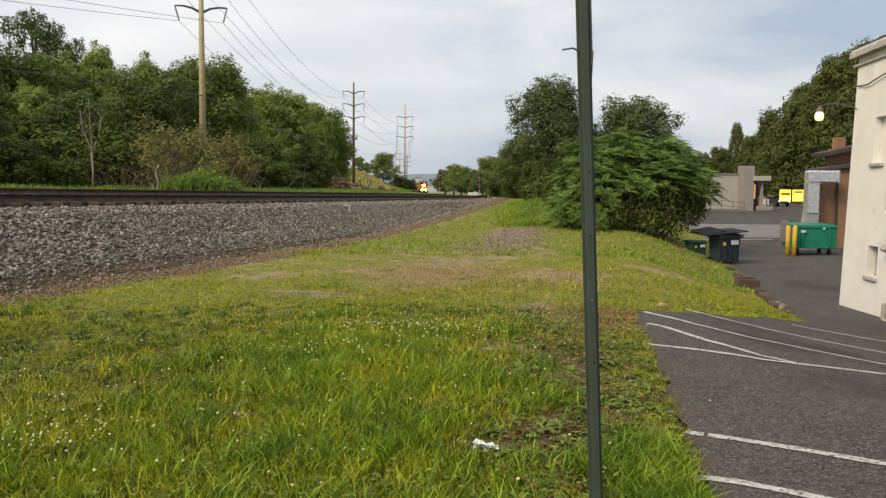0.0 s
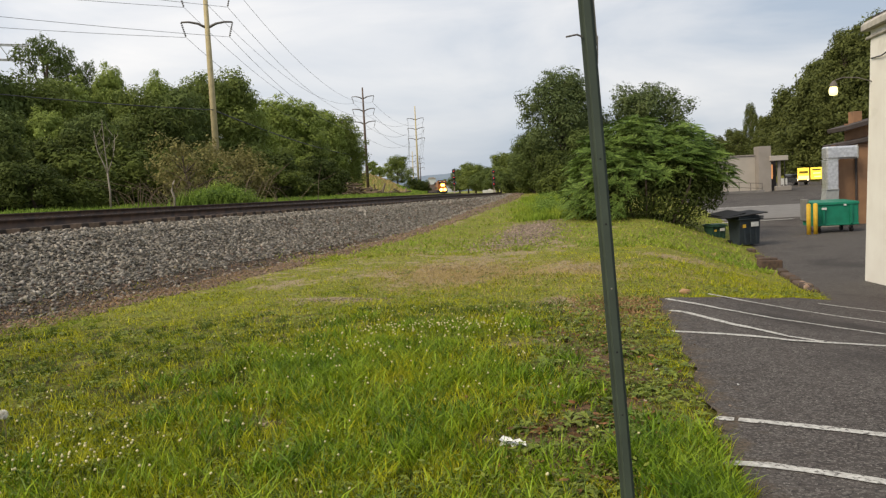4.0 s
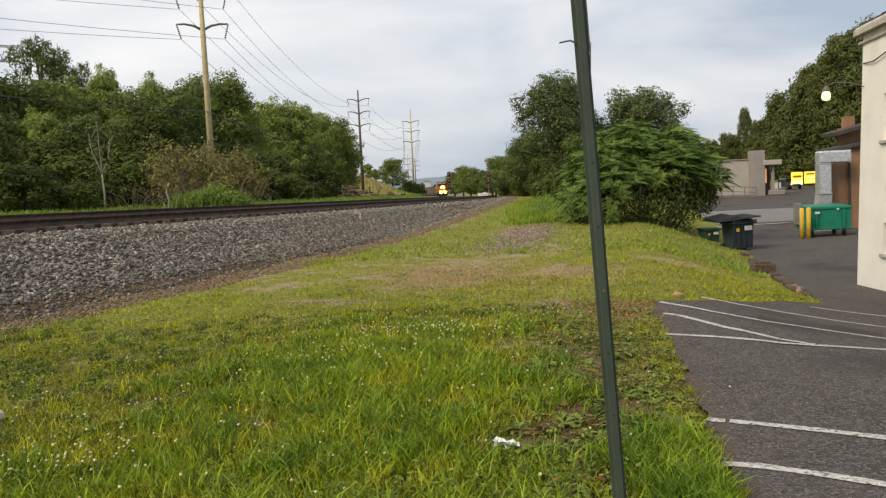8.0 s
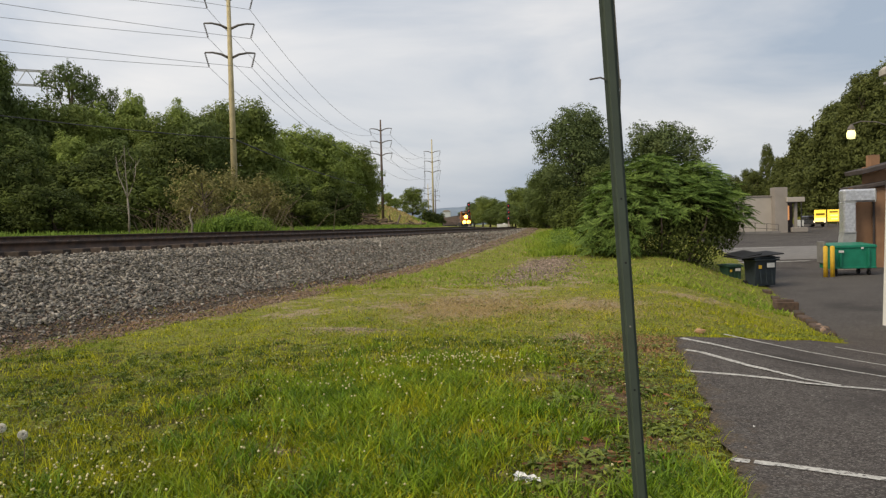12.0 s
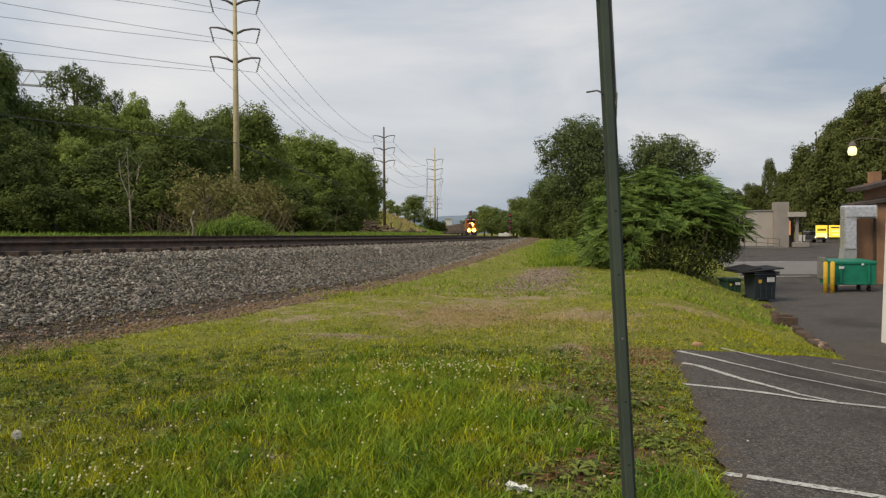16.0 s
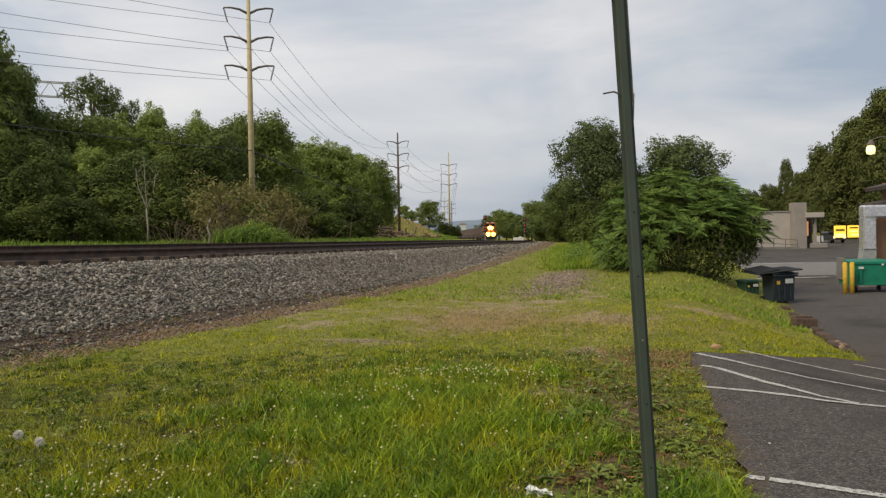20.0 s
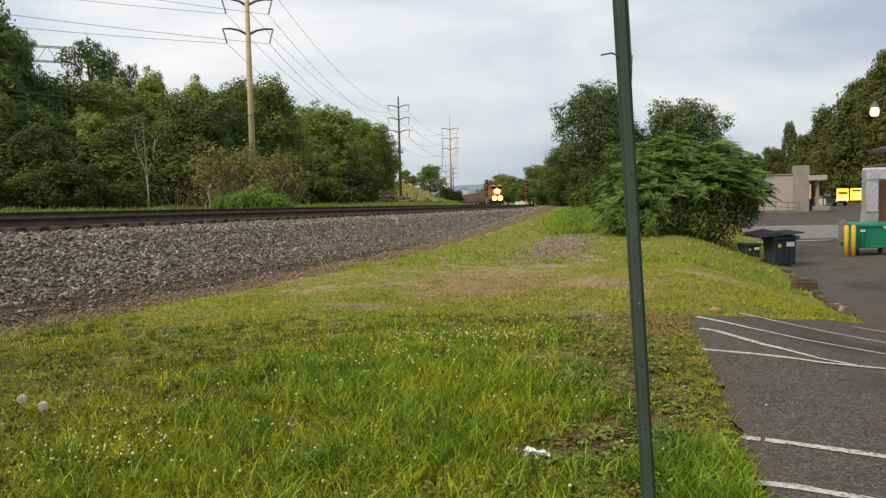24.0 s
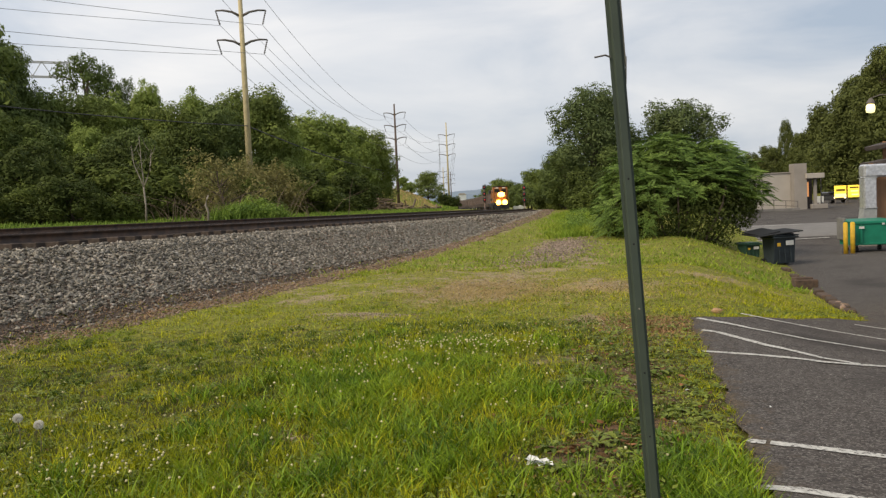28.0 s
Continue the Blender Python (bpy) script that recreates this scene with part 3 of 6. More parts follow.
rail_track("railway_track", TRACK2, 0.13, "rusty steel rails on dark timber ties, farther line")


def surf_z(x, y):
    """Top of the lawn or of the track bed, whichever is higher."""
    prof = np.array(bed[::-1])
    return np.maximum(lawn_z(x, y), rail_z(y) + np.interp(side_of(x, y), prof[:, 0], prof[:, 1]))


# ---- stones of the ballast shoulder ----
def stones(name, n, ylo, yhi, olo, ohi, smin, smax, label, power=1.0, material=None):
    y = ylo + (yhi - ylo) * RNG.random(n) ** power
    o = olo + (ohi - olo) * RNG.random(n)
    s = slope_at(y)
    q = np.sqrt(1 + s * s)
    x, yy = track_x(y) + o / q, y - s * o / q
    prof = np.array(bed[::-1])
    z = rail_z(y) + np.interp(o, prof[:, 0], prof[:, 1])
    g = ground_z(x, yy)
    keep = z > g - (0.10 if material is None else 0.75)
    z = np.maximum(z, g)
    x, yy, z = x[keep], yy[keep], z[keep]
    return scatter_stones(name, x, yy, z, smin, smax, label, material)


OCTA = np.array([(1, 0, 0), (-1, 0, 0), (0, 1, 0), (0, -1, 0), (0, 0, 1), (0, 0, -1)], float)
OCTF = np.array([(0, 2, 4), (2, 1, 4), (1, 3, 4), (3, 0, 4), (2, 0, 5), (1, 2, 5), (3, 1, 5), (0, 3, 5)])
BLOCK = np.array([(x, y, z) for x in (-1, 1) for y in (-1, 1) for z in (-1, 1)], float)
BLOCKF = np.array([(0, 1, 3, 2), (4, 6, 7, 5), (0, 4, 5, 1), (2, 3, 7, 6), (0, 2, 6, 4), (1, 5, 7, 3)])


def turns(n):
    q = RNG.normal(size=(n, 4))
    q /= np.linalg.norm(q, axis=1)[:, None]
    w, x, y, z = q.T
    return np.stack([1 - 2 * (y * y + z * z), 2 * (x * y - z * w), 2 * (x * z + y * w), 2 * (x * y + z * w), 1 - 2 * (x * x + z * z), 2 * (y * z - x * w),
                     2 * (x * z - y * w), 2 * (y * z + x * w), 1 - 2 * (x * x + y * y)], -1).reshape(n, 3, 3)


def scatter_stones(name, x, y, z, smin, smax, label, material=None):
    """Angular broken stones: blocks with knocked-in corners, lying at all angles."""
    n = len(x)
    size = smin + (smax - smin) * RNG.random(n) ** 1.4
    v = BLOCK[None] * (0.2 + 0.8 * RNG.random((n, 8, 3))) * (size[:, None, None] * np.array([1.15, 0.75, 0.36]) * (0.6 + 0.6 * RNG.random((n, 1, 3))))
    yaw, lift, roll = 6.28 * RNG.random(n), 0.42 * RNG.normal(size=n), 0.42 * RNG.normal(size=n)
    v = np.stack([v[..., 0] * np.cos(lift)[:, None] + v[..., 2] * np.sin(lift)[:, None], v[..., 1], v[..., 2] * np.cos(lift)[:, None] - v[..., 0] * np.sin(lift)[:, None]], -1)
    v = np.stack([v[..., 0], v[..., 1] * np.cos(roll)[:, None] - v[..., 2] * np.sin(roll)[:, None], v[..., 1] * np.sin(roll)[:, None] + v[..., 2] * np.cos(roll)[:, None]], -1)
    c, q = np.cos(yaw)[:, None], np.sin(yaw)[:, None]
    v = np.stack([v[..., 0] * c - v[..., 1] * q, v[..., 0] * q + v[..., 1] * c, v[..., 2]], -1) + np.stack([x, y, z + 0.15 * size], -1)[:, None]
    f = (BLOCKF[None] + 8 * np.arange(n)[:, None, None]).reshape(-1, 4)
    return solid(name, array_mesh(name, v.reshape(-1, 3), f, material or M_STONE), None, label, "stones", kind="stuff")


stones("ballast_stones", 60000, 2, 40, 1.5, 3.5, 0.022, 0.07, "loose crushed grey ballast stones on the track shoulder")
stones("ballast_stones", 3500, 2, 40, 3.3, 4.1, 0.02, 0.065, "stray grey ballast stones at the foot of the shoulder")
stones("ballast_stones", 9000, 38, 110, 1.4, 3.4, 0.05, 0.10, "loose crushed grey ballast stones farther along the track")
stones("ballast_fines", 36000, 2, 45, 3.0, 5.1, 0.012, 0.045, "brown stone fines along the foot of the ballast", 1.0, M_STONEBROWN)
stones("ballast_fines", 12000, 22, 110, 1.9, 4.4, 0.03, 0.075, "brown stone fines farther along the track", 1.0, M_STONEBROWN)
stones("ballast_fines", 5000, 6, 60, 0.85, 1.6, 0.02, 0.05, "dark brown stones by the tie ends", 1.0, M_DARKSTONE)


# ---- foliage ----
def leaf_cloud(centres, radii, n, size, flat=0.3, shell=0.55, reach=1.18):
    """n small pointed leaves spread through ellipsoid clumps, thicker towards the outside."""
    centres, radii = np.array(centres, float), np.array(radii, float)
    w = radii.prod(1) ** (2 / 3)
    k = RNG.choice(len(centres), n, p=w / w.sum())
    d = RNG.normal(size=(n, 3))
    d /= np.linalg.norm(d, axis=1)[:, None]
    r = shell + (reach - shell) * RNG.random(n) ** 0.8
    p = centres[k] + d * r[:, None] * radii[k]
    nrm = d * 1.0 + RNG.normal(size=(n, 3)) * 0.32 + np.array([0, 0, flat])
    nrm /= np.linalg.norm(nrm, axis=1)[:, None]
    a = np.cross(nrm, RNG.normal(size=(n, 3)))
    a /= np.linalg.norm(a, axis=1)[:, None]
    b = np.cross(nrm, a)
    s = size * (0.5 + 1.0 * RNG.random(n))[:, None]
    v = np.stack([p - a * s * 0.8, p + a * s - b * s * 0.45, p + a * s * 0.7 + b * s * 0.55], 1)
    return v.reshape(-1, 3), np.arange(3 * n).reshape(n, 3)


def tree_form(seed, height, spread_r, bare, leaves, size, clumps=22, lean=0.0, squat=1.0, shell=0.55, reach=1.18):
    """Trunk with limbs, and clumps of leaves at their ends."""
    global RNG
    keep, RNG = RNG, np.random.default_rng(seed)
    g = Geo()
    top = height * 0.82
    trunk = []
    for i in range(7):
        u = i / 6
        trunk.append((lean * u * u * height + 0.12 * math.sin(seed + u * 5), 0.12 * math.cos(seed * 2 + u * 4), u * top))
    r0 = 0.018 * height + 0.05
    g.tube(trunk, [r0 * (1.25 if i == 0 else 1 - 0.8 * i / 6) for i in range(7)], 8)
    cs, rs = [], []
    for i in range(clumps):
        u = (i + 0.5) / clumps
        z = bare + (height - bare) * (0.08 + 0.86 * u ** 0.85)
        out = spread_r * (math.sin(math.pi * min(1, 0.18 + 0.82 * (z - bare) / (height - bare))) ** 0.6) * (0.35 + 0.6 * RNG.random())
        a = i * 2.4 + RNG.random() * 0.9
        base = Vector(trunk[min(6, int(6 * min(1, 0.75 * z / top)))])
        end = Vector((base.x + out * math.cos(a), base.y + out * math.sin(a), z))
        mid = base.lerp(end, 0.55) + Vector((0, 0, 0.08 * height * (RNG.random() - 0.2)))
        g.tube([base, mid, end], [r0 * 0.38, r0 * 0.22, r0 * 0.06], 4, caps=False)
        rr = spread_r * (0.22 + 0.2 * RNG.random())
        cs.append(end)
        rs.append((rr, rr, rr * (0.62 + 0.25 * RNG.random()) * squat))
        for _ in range(3):
            o = Vector(np.clip(RNG.normal(size=3), -1.3, 1.3)) * rr * 0.6
            q = rr * (0.3 + 0.35 * RNG.random())
            cs.append(end + o)
            rs.append((q, q, q * 0.75))
    v, f = leaf_cloud(cs, rs, leaves, size, 0.3, shell, reach)
    RNG = keep
    return g.mesh("trunk", M_BARK, True), (v, f)


TOPS = {}


def tree_thing(name, form, material, label, category, m, group=""):
    trunk, (v, f) = form
    t = thing(name, label, category, m, group)
    part("trunk", trunk, None, t)
    part("crown", array_mesh("crown", v, f, material), None, t)
    TOPS[t.name] = float(np.quantile(v[:, 2], 0.995))
    return t


def at_angle(deg, dist):
    return dist * math.sin(radians(deg)), dist * math.cos(radians(deg))


def grow(ob, x, y, s, turn, dz=0.0, sz=None):
    z = float(ground_z(x, y)) - 0.1 + dz
    return copy_thing(ob, pose(x, y, z, 0, 0, turn) @ Matrix.Diagonal((s, s, sz or s, 1)))


FAR_WOOD = "broad-leaved trees of the wood beyond the tracks"
oak = tree_thing("tree", tree_form(3, 12, 4.2, 1.2, 20000, 0.165, 34), M_LEAF, "leafy green broad-leaved tree in the wood beyond the tracks", "tree", pose(-62, 92, 2.5), FAR_WOOD)
ash = tree_thing("tree", tree_form(8, 13, 3.8, 1.0, 19000, 0.165, 32), M_LEAF2, "fresh green broad-leaved tree in the wood beyond the tracks", "tree", pose(-48, 108, 2.4), FAR_WOOD)
elm = tree_thing("tree", tree_form(15, 11, 4.0, 0.6, 20000, 0.165, 36), M_LEAF3, "dark green broad-leaved tree in the wood beyond the tracks", "tree", pose(-37, 128, 2.4), FAR_WOOD)
airy = tree_thing("tree", tree_form(52, 16.6, 3.3, 6.5, 6500, 0.15, 22, 0.012, 1.0, 0.3, 1.3), M_LEAF3, "tall thin-crowned tree standing over the wood", "tree", pose(*at_angle(-27.9, 86), 2.2), FAR_WOOD)


alder = tree_thing("tree", tree_form(71, 6.0, 2.6, 0.2, 9000, 0.14, 30), M_SHRUB, "low dark bushy tree at the edge of the wood", "tree", pose(*at_angle(-21.2, 52), 1.5), FAR_WOOD)


# bearing, rise of the top, distance, kind, turn
def wood(ob, deg, rise, dist, turn, wide=1.0):
    x, y = at_angle(deg, dist)
    tall = 1.7 + dist * math.tan(radians(rise)) - float(ground_z(x, y))
    s = tall / TOPS[ob.name]
    return grow(ob, x, y, min(max(s, 0.5), 1.35) * wide, turn, 0, s)


for i, (deg, rise, dist, kind, wide) in enumerate((
        (-42, 12.4, 74, 0, 1), (-38.2, 12.8, 72, 2, 1), (-35.3, 13.2, 70, 0, 1), (-33.9, 12.9, 72, 2, 0.85), (-31.7, 11.5, 76, 3, 0.5), (-26.6, 10.6, 88, 3, 0.7), (-25.4, 9.8, 86, 3, 0.5),
        (-32.0, 9.4, 74, 2, 0.9), (-30.2, 8.3, 78, 1, 1), (-28.4, 8.6, 74, 0, 1), (-26.6, 8.5, 76, 1, 1), (-25.2, 8.2, 80, 2, 1), (-24.0, 9.4, 78, 1, 0.7), (-22.6, 8.0, 76, 0, 0.9), (-20.9, 8.8, 80, 1, 0.75), (-19.6, 7.9, 76, 2, 0.9),
        (-18.1, 8.7, 82, 0, 0.9), (-16.5, 9.1, 84, 0, 0.9), (-15.3, 7.7, 84, 1, 0.8), (-14.4, 6.0, 92, 1, 0.9), (-13.3, 7.2, 112, 1, 1.1), (-12.2, 7.0, 112, 1, 1), (-11.1, 6.9, 114, 1, 1.1), (-9.9, 6.4, 126, 1, 1), (-8.9, 6.0, 132, 0, 1), (-8.1, 4.9, 140, 0, 1),
        (-34, 7.6, 60, 0, 1), (-30.8, 6.8, 60, 2, 1), (-28, 6.6, 59, 1, 1), (-25.4, 6.4, 58, 2, 1), (-22.8, 6.2, 60, 0, 1), (-20.2, 5.8, 62, 2, 0.9), (-15.0, 3.9, 78, 0, 1), (-13.0, 3.8, 100, 0, 1), (-10.8, 4.2, 112, 2, 1), (-9.2, 3.6, 124, 0, 1),
        (-40, 6.6, 48, 4, 1), (-37, 6.0, 47, 4, 1), (-34, 5.2, 47, 4, 1.1), (-31.2, 5.4, 49, 4, 1), (-28.6, 4.7, 47, 4, 1.1), (-26, 5.2, 50, 4, 1), (-23.4, 4.6, 50, 4, 1))):
    wood((oak, ash, elm, airy, alder)[kind], deg, rise, dist, i * 71 % 360, wide)

# shrubs at the foot of the wood
SHRUB = "shrubs at the foot of the wood"
shrub = tree_thing("shrub", tree_form(21, 3.6, 2.3, 0.1, 6000, 0.135, 20, squat=1.1), M_SHRUB, "dense dark green shrub beyond the tracks", "shrub", pose(-22.6, 38, 1.5), SHRUB)
shrub2 = tree_thing("shrub", tree_form(27, 3.0, 2.4, 0.1, 5500, 0.135, 18, squat=1.1), M_SHRUB2, "fresh green shrub beyond the tracks", "shrub", pose(-25.8, 40, 1.5), SHRUB)
shrub3 = tree_thing("shrub", tree_form(63, 3.4, 2.2, 0.3, 2600, 0.10, 16, squat=1.3), M_LEAFBROWN, "thin brownish half-dry shrub beyond the tracks", "shrub", pose(*at_angle(-19.4, 43), 1.4), SHRUB)
for i in range(34):
    deg = -40 + 29.6 * (i % 17) / 16 + 0.6 * math.sin(i * 3.7)
    dist = float(np.interp(deg, (-40, -30, -20, -12, -7), (37, 39, 45, 64, 96))) + (5 if i >= 17 else 0) + 1.5 * math.sin(i * 5.1)
    rise = (2.3 + 0.9 * math.sin(i * 2.3) if i < 17 else 3.5 + 0.7 * math.sin(i * 1.9)) * (0.85 if deg > -14 else 1.0)
    near_pole = -21.5 < deg < -15
    wood(shrub3 if near_pole and i % 4 else shrub if (i * 7) % 5 < 3 else shrub2, deg, min(rise, 3.6) if near_pole else rise, dist, i * 67 % 360, 1.25)
for deg, rise, dist in ((-17.2, 4.1, 57), (-18.7, 4.3, 55), (-15.8, 3.9, 58), (-20.6, 4.4, 54)):
    wood(shrub3, deg, rise, dist, deg * 40, 1.1)

# trees by the tracks on the near hand
NEAR_WOOD = "trees along the near hand of the tracks"
locust = tree_thing("tree", tree_form(33, 13.4, 4.6, 1.2, 30000, 0.15, 44, 0.0, 1.0, 0.35, 1.32), M_LOCUST, "tall dark locust tree with an open airy crown", "tree", pose(11.6, 85, 0.5), NEAR_WOOD)
for x, y, kind, s, turn, sz in ((21.0, 86, locust, 1.05, 130, 0.87), (15.8, 92, locust, 0.8, 10, 0.72), (8.4, 84, elm, 0.62, 90, 0.6), (14, 80, elm, 0.8, 130, 0.6), (10, 98, elm, 0.7, 10, 0.75), (21.5, 92, elm, 0.7, 10, 0.85),
                            (9.6, 112, elm, 0.72, 200, 0.6), (11.5, 130, oak, 0.75, 60, 0.65), (13.6, 160, oak, 0.8, 160, 0.62), (14.5, 190, elm, 1.0, 20, 0.6), (12.5, 225, oak, 1.0, 20, 0.62), (8, 250, elm, 1.1, 70, 0.62),
                            (14, 240, oak, 1.2, 240, 1.0), (3.5, 275, oak, 1.1, 190, 0.9), (18, 270, elm, 1.3, 10, 1.2), (0.5, 310, elm, 1.2, 40, 0.9), (9.5, 236, elm, 0.9, 40, 0.72), (6.0, 262, oak, 1.1, 100, 0.8), (10.5, 205, elm, 0.8, 77, 0.55)):
    grow(kind, x, y, s, turn, 0, sz)

# undergrowth under them
for i in range(26):
    y = 58 + 4.7 * i + 1.5 * math.sin(i * 3.3)
    x = float(track_x(y)) + 5.2 + 1.2 * math.sin(i * 2.1) + (3.2 if i % 2 else 0) + (2.6 if y < 72 else 0)
    x = max(x, y * math.tan(radians(3.5)) + 2.9)
    grow(shrub if i % 3 else shrub2, x, y, 0.95 + 0.35 * math.sin(i * 1.7) ** 2, i * 97 % 360, -0.3, 0.8 + 0.5 * math.sin(i * 2.9) ** 2)
for i in range(6):
    grow(shrub, 11.0 + 2.2 * i, 76 + 1.5 * math.sin(i * 2), 1.15, i * 50, -0.3)

# wooded hillside past the yard
HILLSIDE = "trees on the hillside behind the yard"
hill_tree = tree_thing("tree", tree_form(41, 14, 4.6, 0.4, 14000, 0.24, 44), M_LEAFDUSK, "tall broad-leaved tree on the dusky hillside", "tree", pose(*at_angle(33.5, 104), 8), HILLSIDE)
M_LEAFHILL = mat("leaf_hillside_pale", (0.10, 0.118, 0.034), 0.7, (0.125, 0.14, 0.042), 0.3, island=0.22, through_light=0.2, spec=0.1)
hill_tree2 = tree_thing("tree", tree_form(47, 13, 4.2, 0.6, 14000, 0.2, 30), M_LEAFHILL, "paler broad-leaved tree on the dusky hillside", "tree", pose(*at_angle(26.5, 122), 8), HILLSIDE)
for i in range(34):
    deg = 19.3 + 17 * (i % 17) / 16 + 0.4 * math.sin(i * 4.1)
    row = i // 17
    dist = float(np.interp(deg, (19.5, 24, 30, 37), (180, 140, 112, 92))) + row * 14 + 3 * math.sin(i * 2.7)
    top = float(np.interp(deg, (19.3, 20.6, 22.7, 24.2, 25.4, 28, 31, 37), (2.4, 3.6, 5.1, 6.5, 7.7, 8.9, 10.1, 11.8))) + 0.3 * math.sin(i * 5.3)
    wood(hill_tree2 if i % 3 == 1 else hill_tree, deg, top - (1.5 + 0.9 * math.sin(i * 3.1) if row == 0 else 0.5 * math.sin(i * 7.7)), dist, i * 83 % 360, 0.95 if row else 1.05)
wood(hill_tree, 20.75, 4.9, 190, 15, 0.42)
for deg, rise, dist in ((17.6, 2.6, 205), (18.5, 2.9, 200), (19.2, 2.5, 170), (18.0, 1.8, 160)):
    wood(hill_tree, deg, rise, dist, deg * 77, 1.0)


# ---- far distance ----
def ridge():
    az = np.linspace(-40, 40, 120)
    v, f = [], []
    for a in az:
        top = 1.6 + 3200 * math.tan(radians(1.45 + 0.25 * math.sin(a * 0.33 + 1) + 0.12 * math.sin(a * 0.9) + 0.05 * math.sin(a * 2.3)))
        for z in (-20, top * 0.5, top):
            d = 3200 + (400 if z == top else 0)
            v.append((d * math.sin(radians(a)), d * math.cos(radians(a)), z))
    for i in range(len(az) - 1):
        for k in range(2):
            f.append((i * 3 + k, i * 3 + 3 + k, i * 3 + 4 + k, i * 3 + 1 + k))
    return array_mesh("backdrop", np.array(v), np.array(f), M_HILL)


solid("backdrop", ridge(), None, "hazy blue wooded ridge on the horizon", "hill", kind="structure")


# pale buildings of the town under the ridge
# white walls greyed and blued in the base colour for distance haze
M_TOWN = mat("hazy_white_wall", (0.50, 0.52, 0.55), 0.9, (0.42, 0.45, 0.48), 0.2)
for deg, dist, wide, high in ((-1.95, 900, 9, 17), (-1.6, 940, 26, 9), (-0.9, 980, 30, 8), (-2.4, 860, 16, 9), (-3.0, 920, 22, 8)):
    x, y = at_angle(deg, dist)
    t = thing("town_building", "pale hazy building of the far town", "building", pose(x, y, float(ground_z(x, y)) - 0.5), "buildings of the far town")
    part("wall", Geo().box((0, 0, high / 2), (wide, 12, high), 0.1), M_TOWN, t)
    part("roof", Geo().prism([(-wide / 2 - 0.5, high), (wide / 2 + 0.5, high), (wide * 0.3, high + 2.0), (-wide * 0.3, high + 2.0)], -6.4, 6.4, 1), M_GREYPIER, t)


# ---- power line ----
def power_pole(x, y, z, height, arms, reach, heading, wood, label, lean=(0, 0)):
    t = thing("power_pole", label, "power pole", pose(x, y, z, lean[0], lean[1], heading), "poles of the power line")
    part("mast", Geo().tube([(0, 0, 0), (0, 0, height * 0.5), (0, 0, height)], [0.30, 0.24, 0.14], 12), wood, t, smooth=True)
    ends = []
    for a in arms:
        for side in (-1, 1):
            arm = part("cross_arm", Geo().tube([(0, 0, a - 0.1), (side * reach * 0.35, 0, a + 0.28), (side * reach * 0.7, 0, a + 0.42), (side * reach, 0, a + 0.4)], [0.12, 0.1, 0.085, 0.07], 8), M_ARM, t, smooth=True)
            g = Geo()
            tip = (side * (reach - 0.32), 0, a - 0.85)
            for k in range(7):
                u0, u1 = k / 7, (k + 0.7) / 7
                p0 = [side * reach + (tip[0] - side * reach) * u0, 0, a + 0.38 + (tip[2] - a - 0.38) * u0]
                p1 = [side * reach + (tip[0] - side * reach) * u1, 0, a + 0.38 + (tip[2] - a - 0.38) * u1]
                g.rod(p0, p1, 0.085, 0.05, 7)
            part("insulator", g, M_ARM, arm)
            ends.append(t.matrix_world @ Vector(tip))
    return t, ends


def span(a, b, sag, r=0.018):
    pts = []
    for i in range(17):
        u = i / 16
        p = Vector(a).lerp(Vector(b), u)
        p.z -= 4 * sag * u * (1 - u)
        pts.append(p)
    return Geo().tube(pts, r, 5)


pole_1, ends_1 = power_pole(-20.6, 66, 1.0, 24.2, (15.55, 18.05, 20.55), 2.1, 12, M_POLE, "tall tan power pole with three pairs of upswept dark arms")
pole_2, ends_2 = power_pole(-17.6, 150, 2.0, 20.5, (13.55, 16.0, 18.4), 2.15, 0, M_POLEDARK, "dark brown power pole with three pairs of curved arms")
pole_3, ends_3 = power_pole(-11.1, 217, 2.0, 23.9, (14.6, 17.45, 20.15), 2.35, 0, M_POLE, "pale distant power pole with three pairs of arms")
pole_4, ends_4 = power_pole(-19.0, 330, 2.0, 17.5, (10.6, 13.0, 15.4), 2.3, 0, M_POLE, "pale far power pole beside the tracks")
pole_5, ends_5 = power_pole(-19.3, 400, 2.0, 18.9, (12.4, 14.8, 17.2), 2.3, 0, M_POLEDARK, "dark far power pole beside the tracks")
for k, (a, b) in enumerate(zip(ends_1, ends_2)):
    solid("power_cable", span(a, b, 3.2), M_WIRE, "slack grey power cable between two poles", "cable", "cables of the power line")
for a, b in zip(ends_2, ends_3):
    solid("power_cable", span(a, b, 2.4, 0.024), M_WIRE, "slack grey power cable between two poles", "cable", "cables of the power line")
for a, b in zip(ends_3, ends_4):
    solid("power_cable", span(a, b, 2.6, 0.03), M_WIRE, "slack grey power cable between two poles", "cable", "cables of the power line")
for k, a in enumerate(ends_1):
    far = Vector((-75, 22 - (14.0 if k % 2 else 0), a.z + 2.0))
    solid("power_cable", span(a, far, 1.3, 0.018), M_WIRE, "slack grey power cable leading off to the side", "cable", "cables of the power line")
M_PHONE = mat("weathered_cable", (0.09, 0.09, 0.092), 0.8)
top_1 = pole_1.matrix_world @ Vector((0, -0.3, 8.55))
solid("phone_cable", span(top_1, pole_2.matrix_world @ Vector((0, -0.2, 7.25)), 0.8, 0.06), M_PHONE, "thick black telephone cable between two poles", "cable")
solid("phone_cable", span(top_1, (-75, 22, 19.0), 2.0, 0.04), M_PHONE, "thick black telephone cable leading off to the side", "cable")


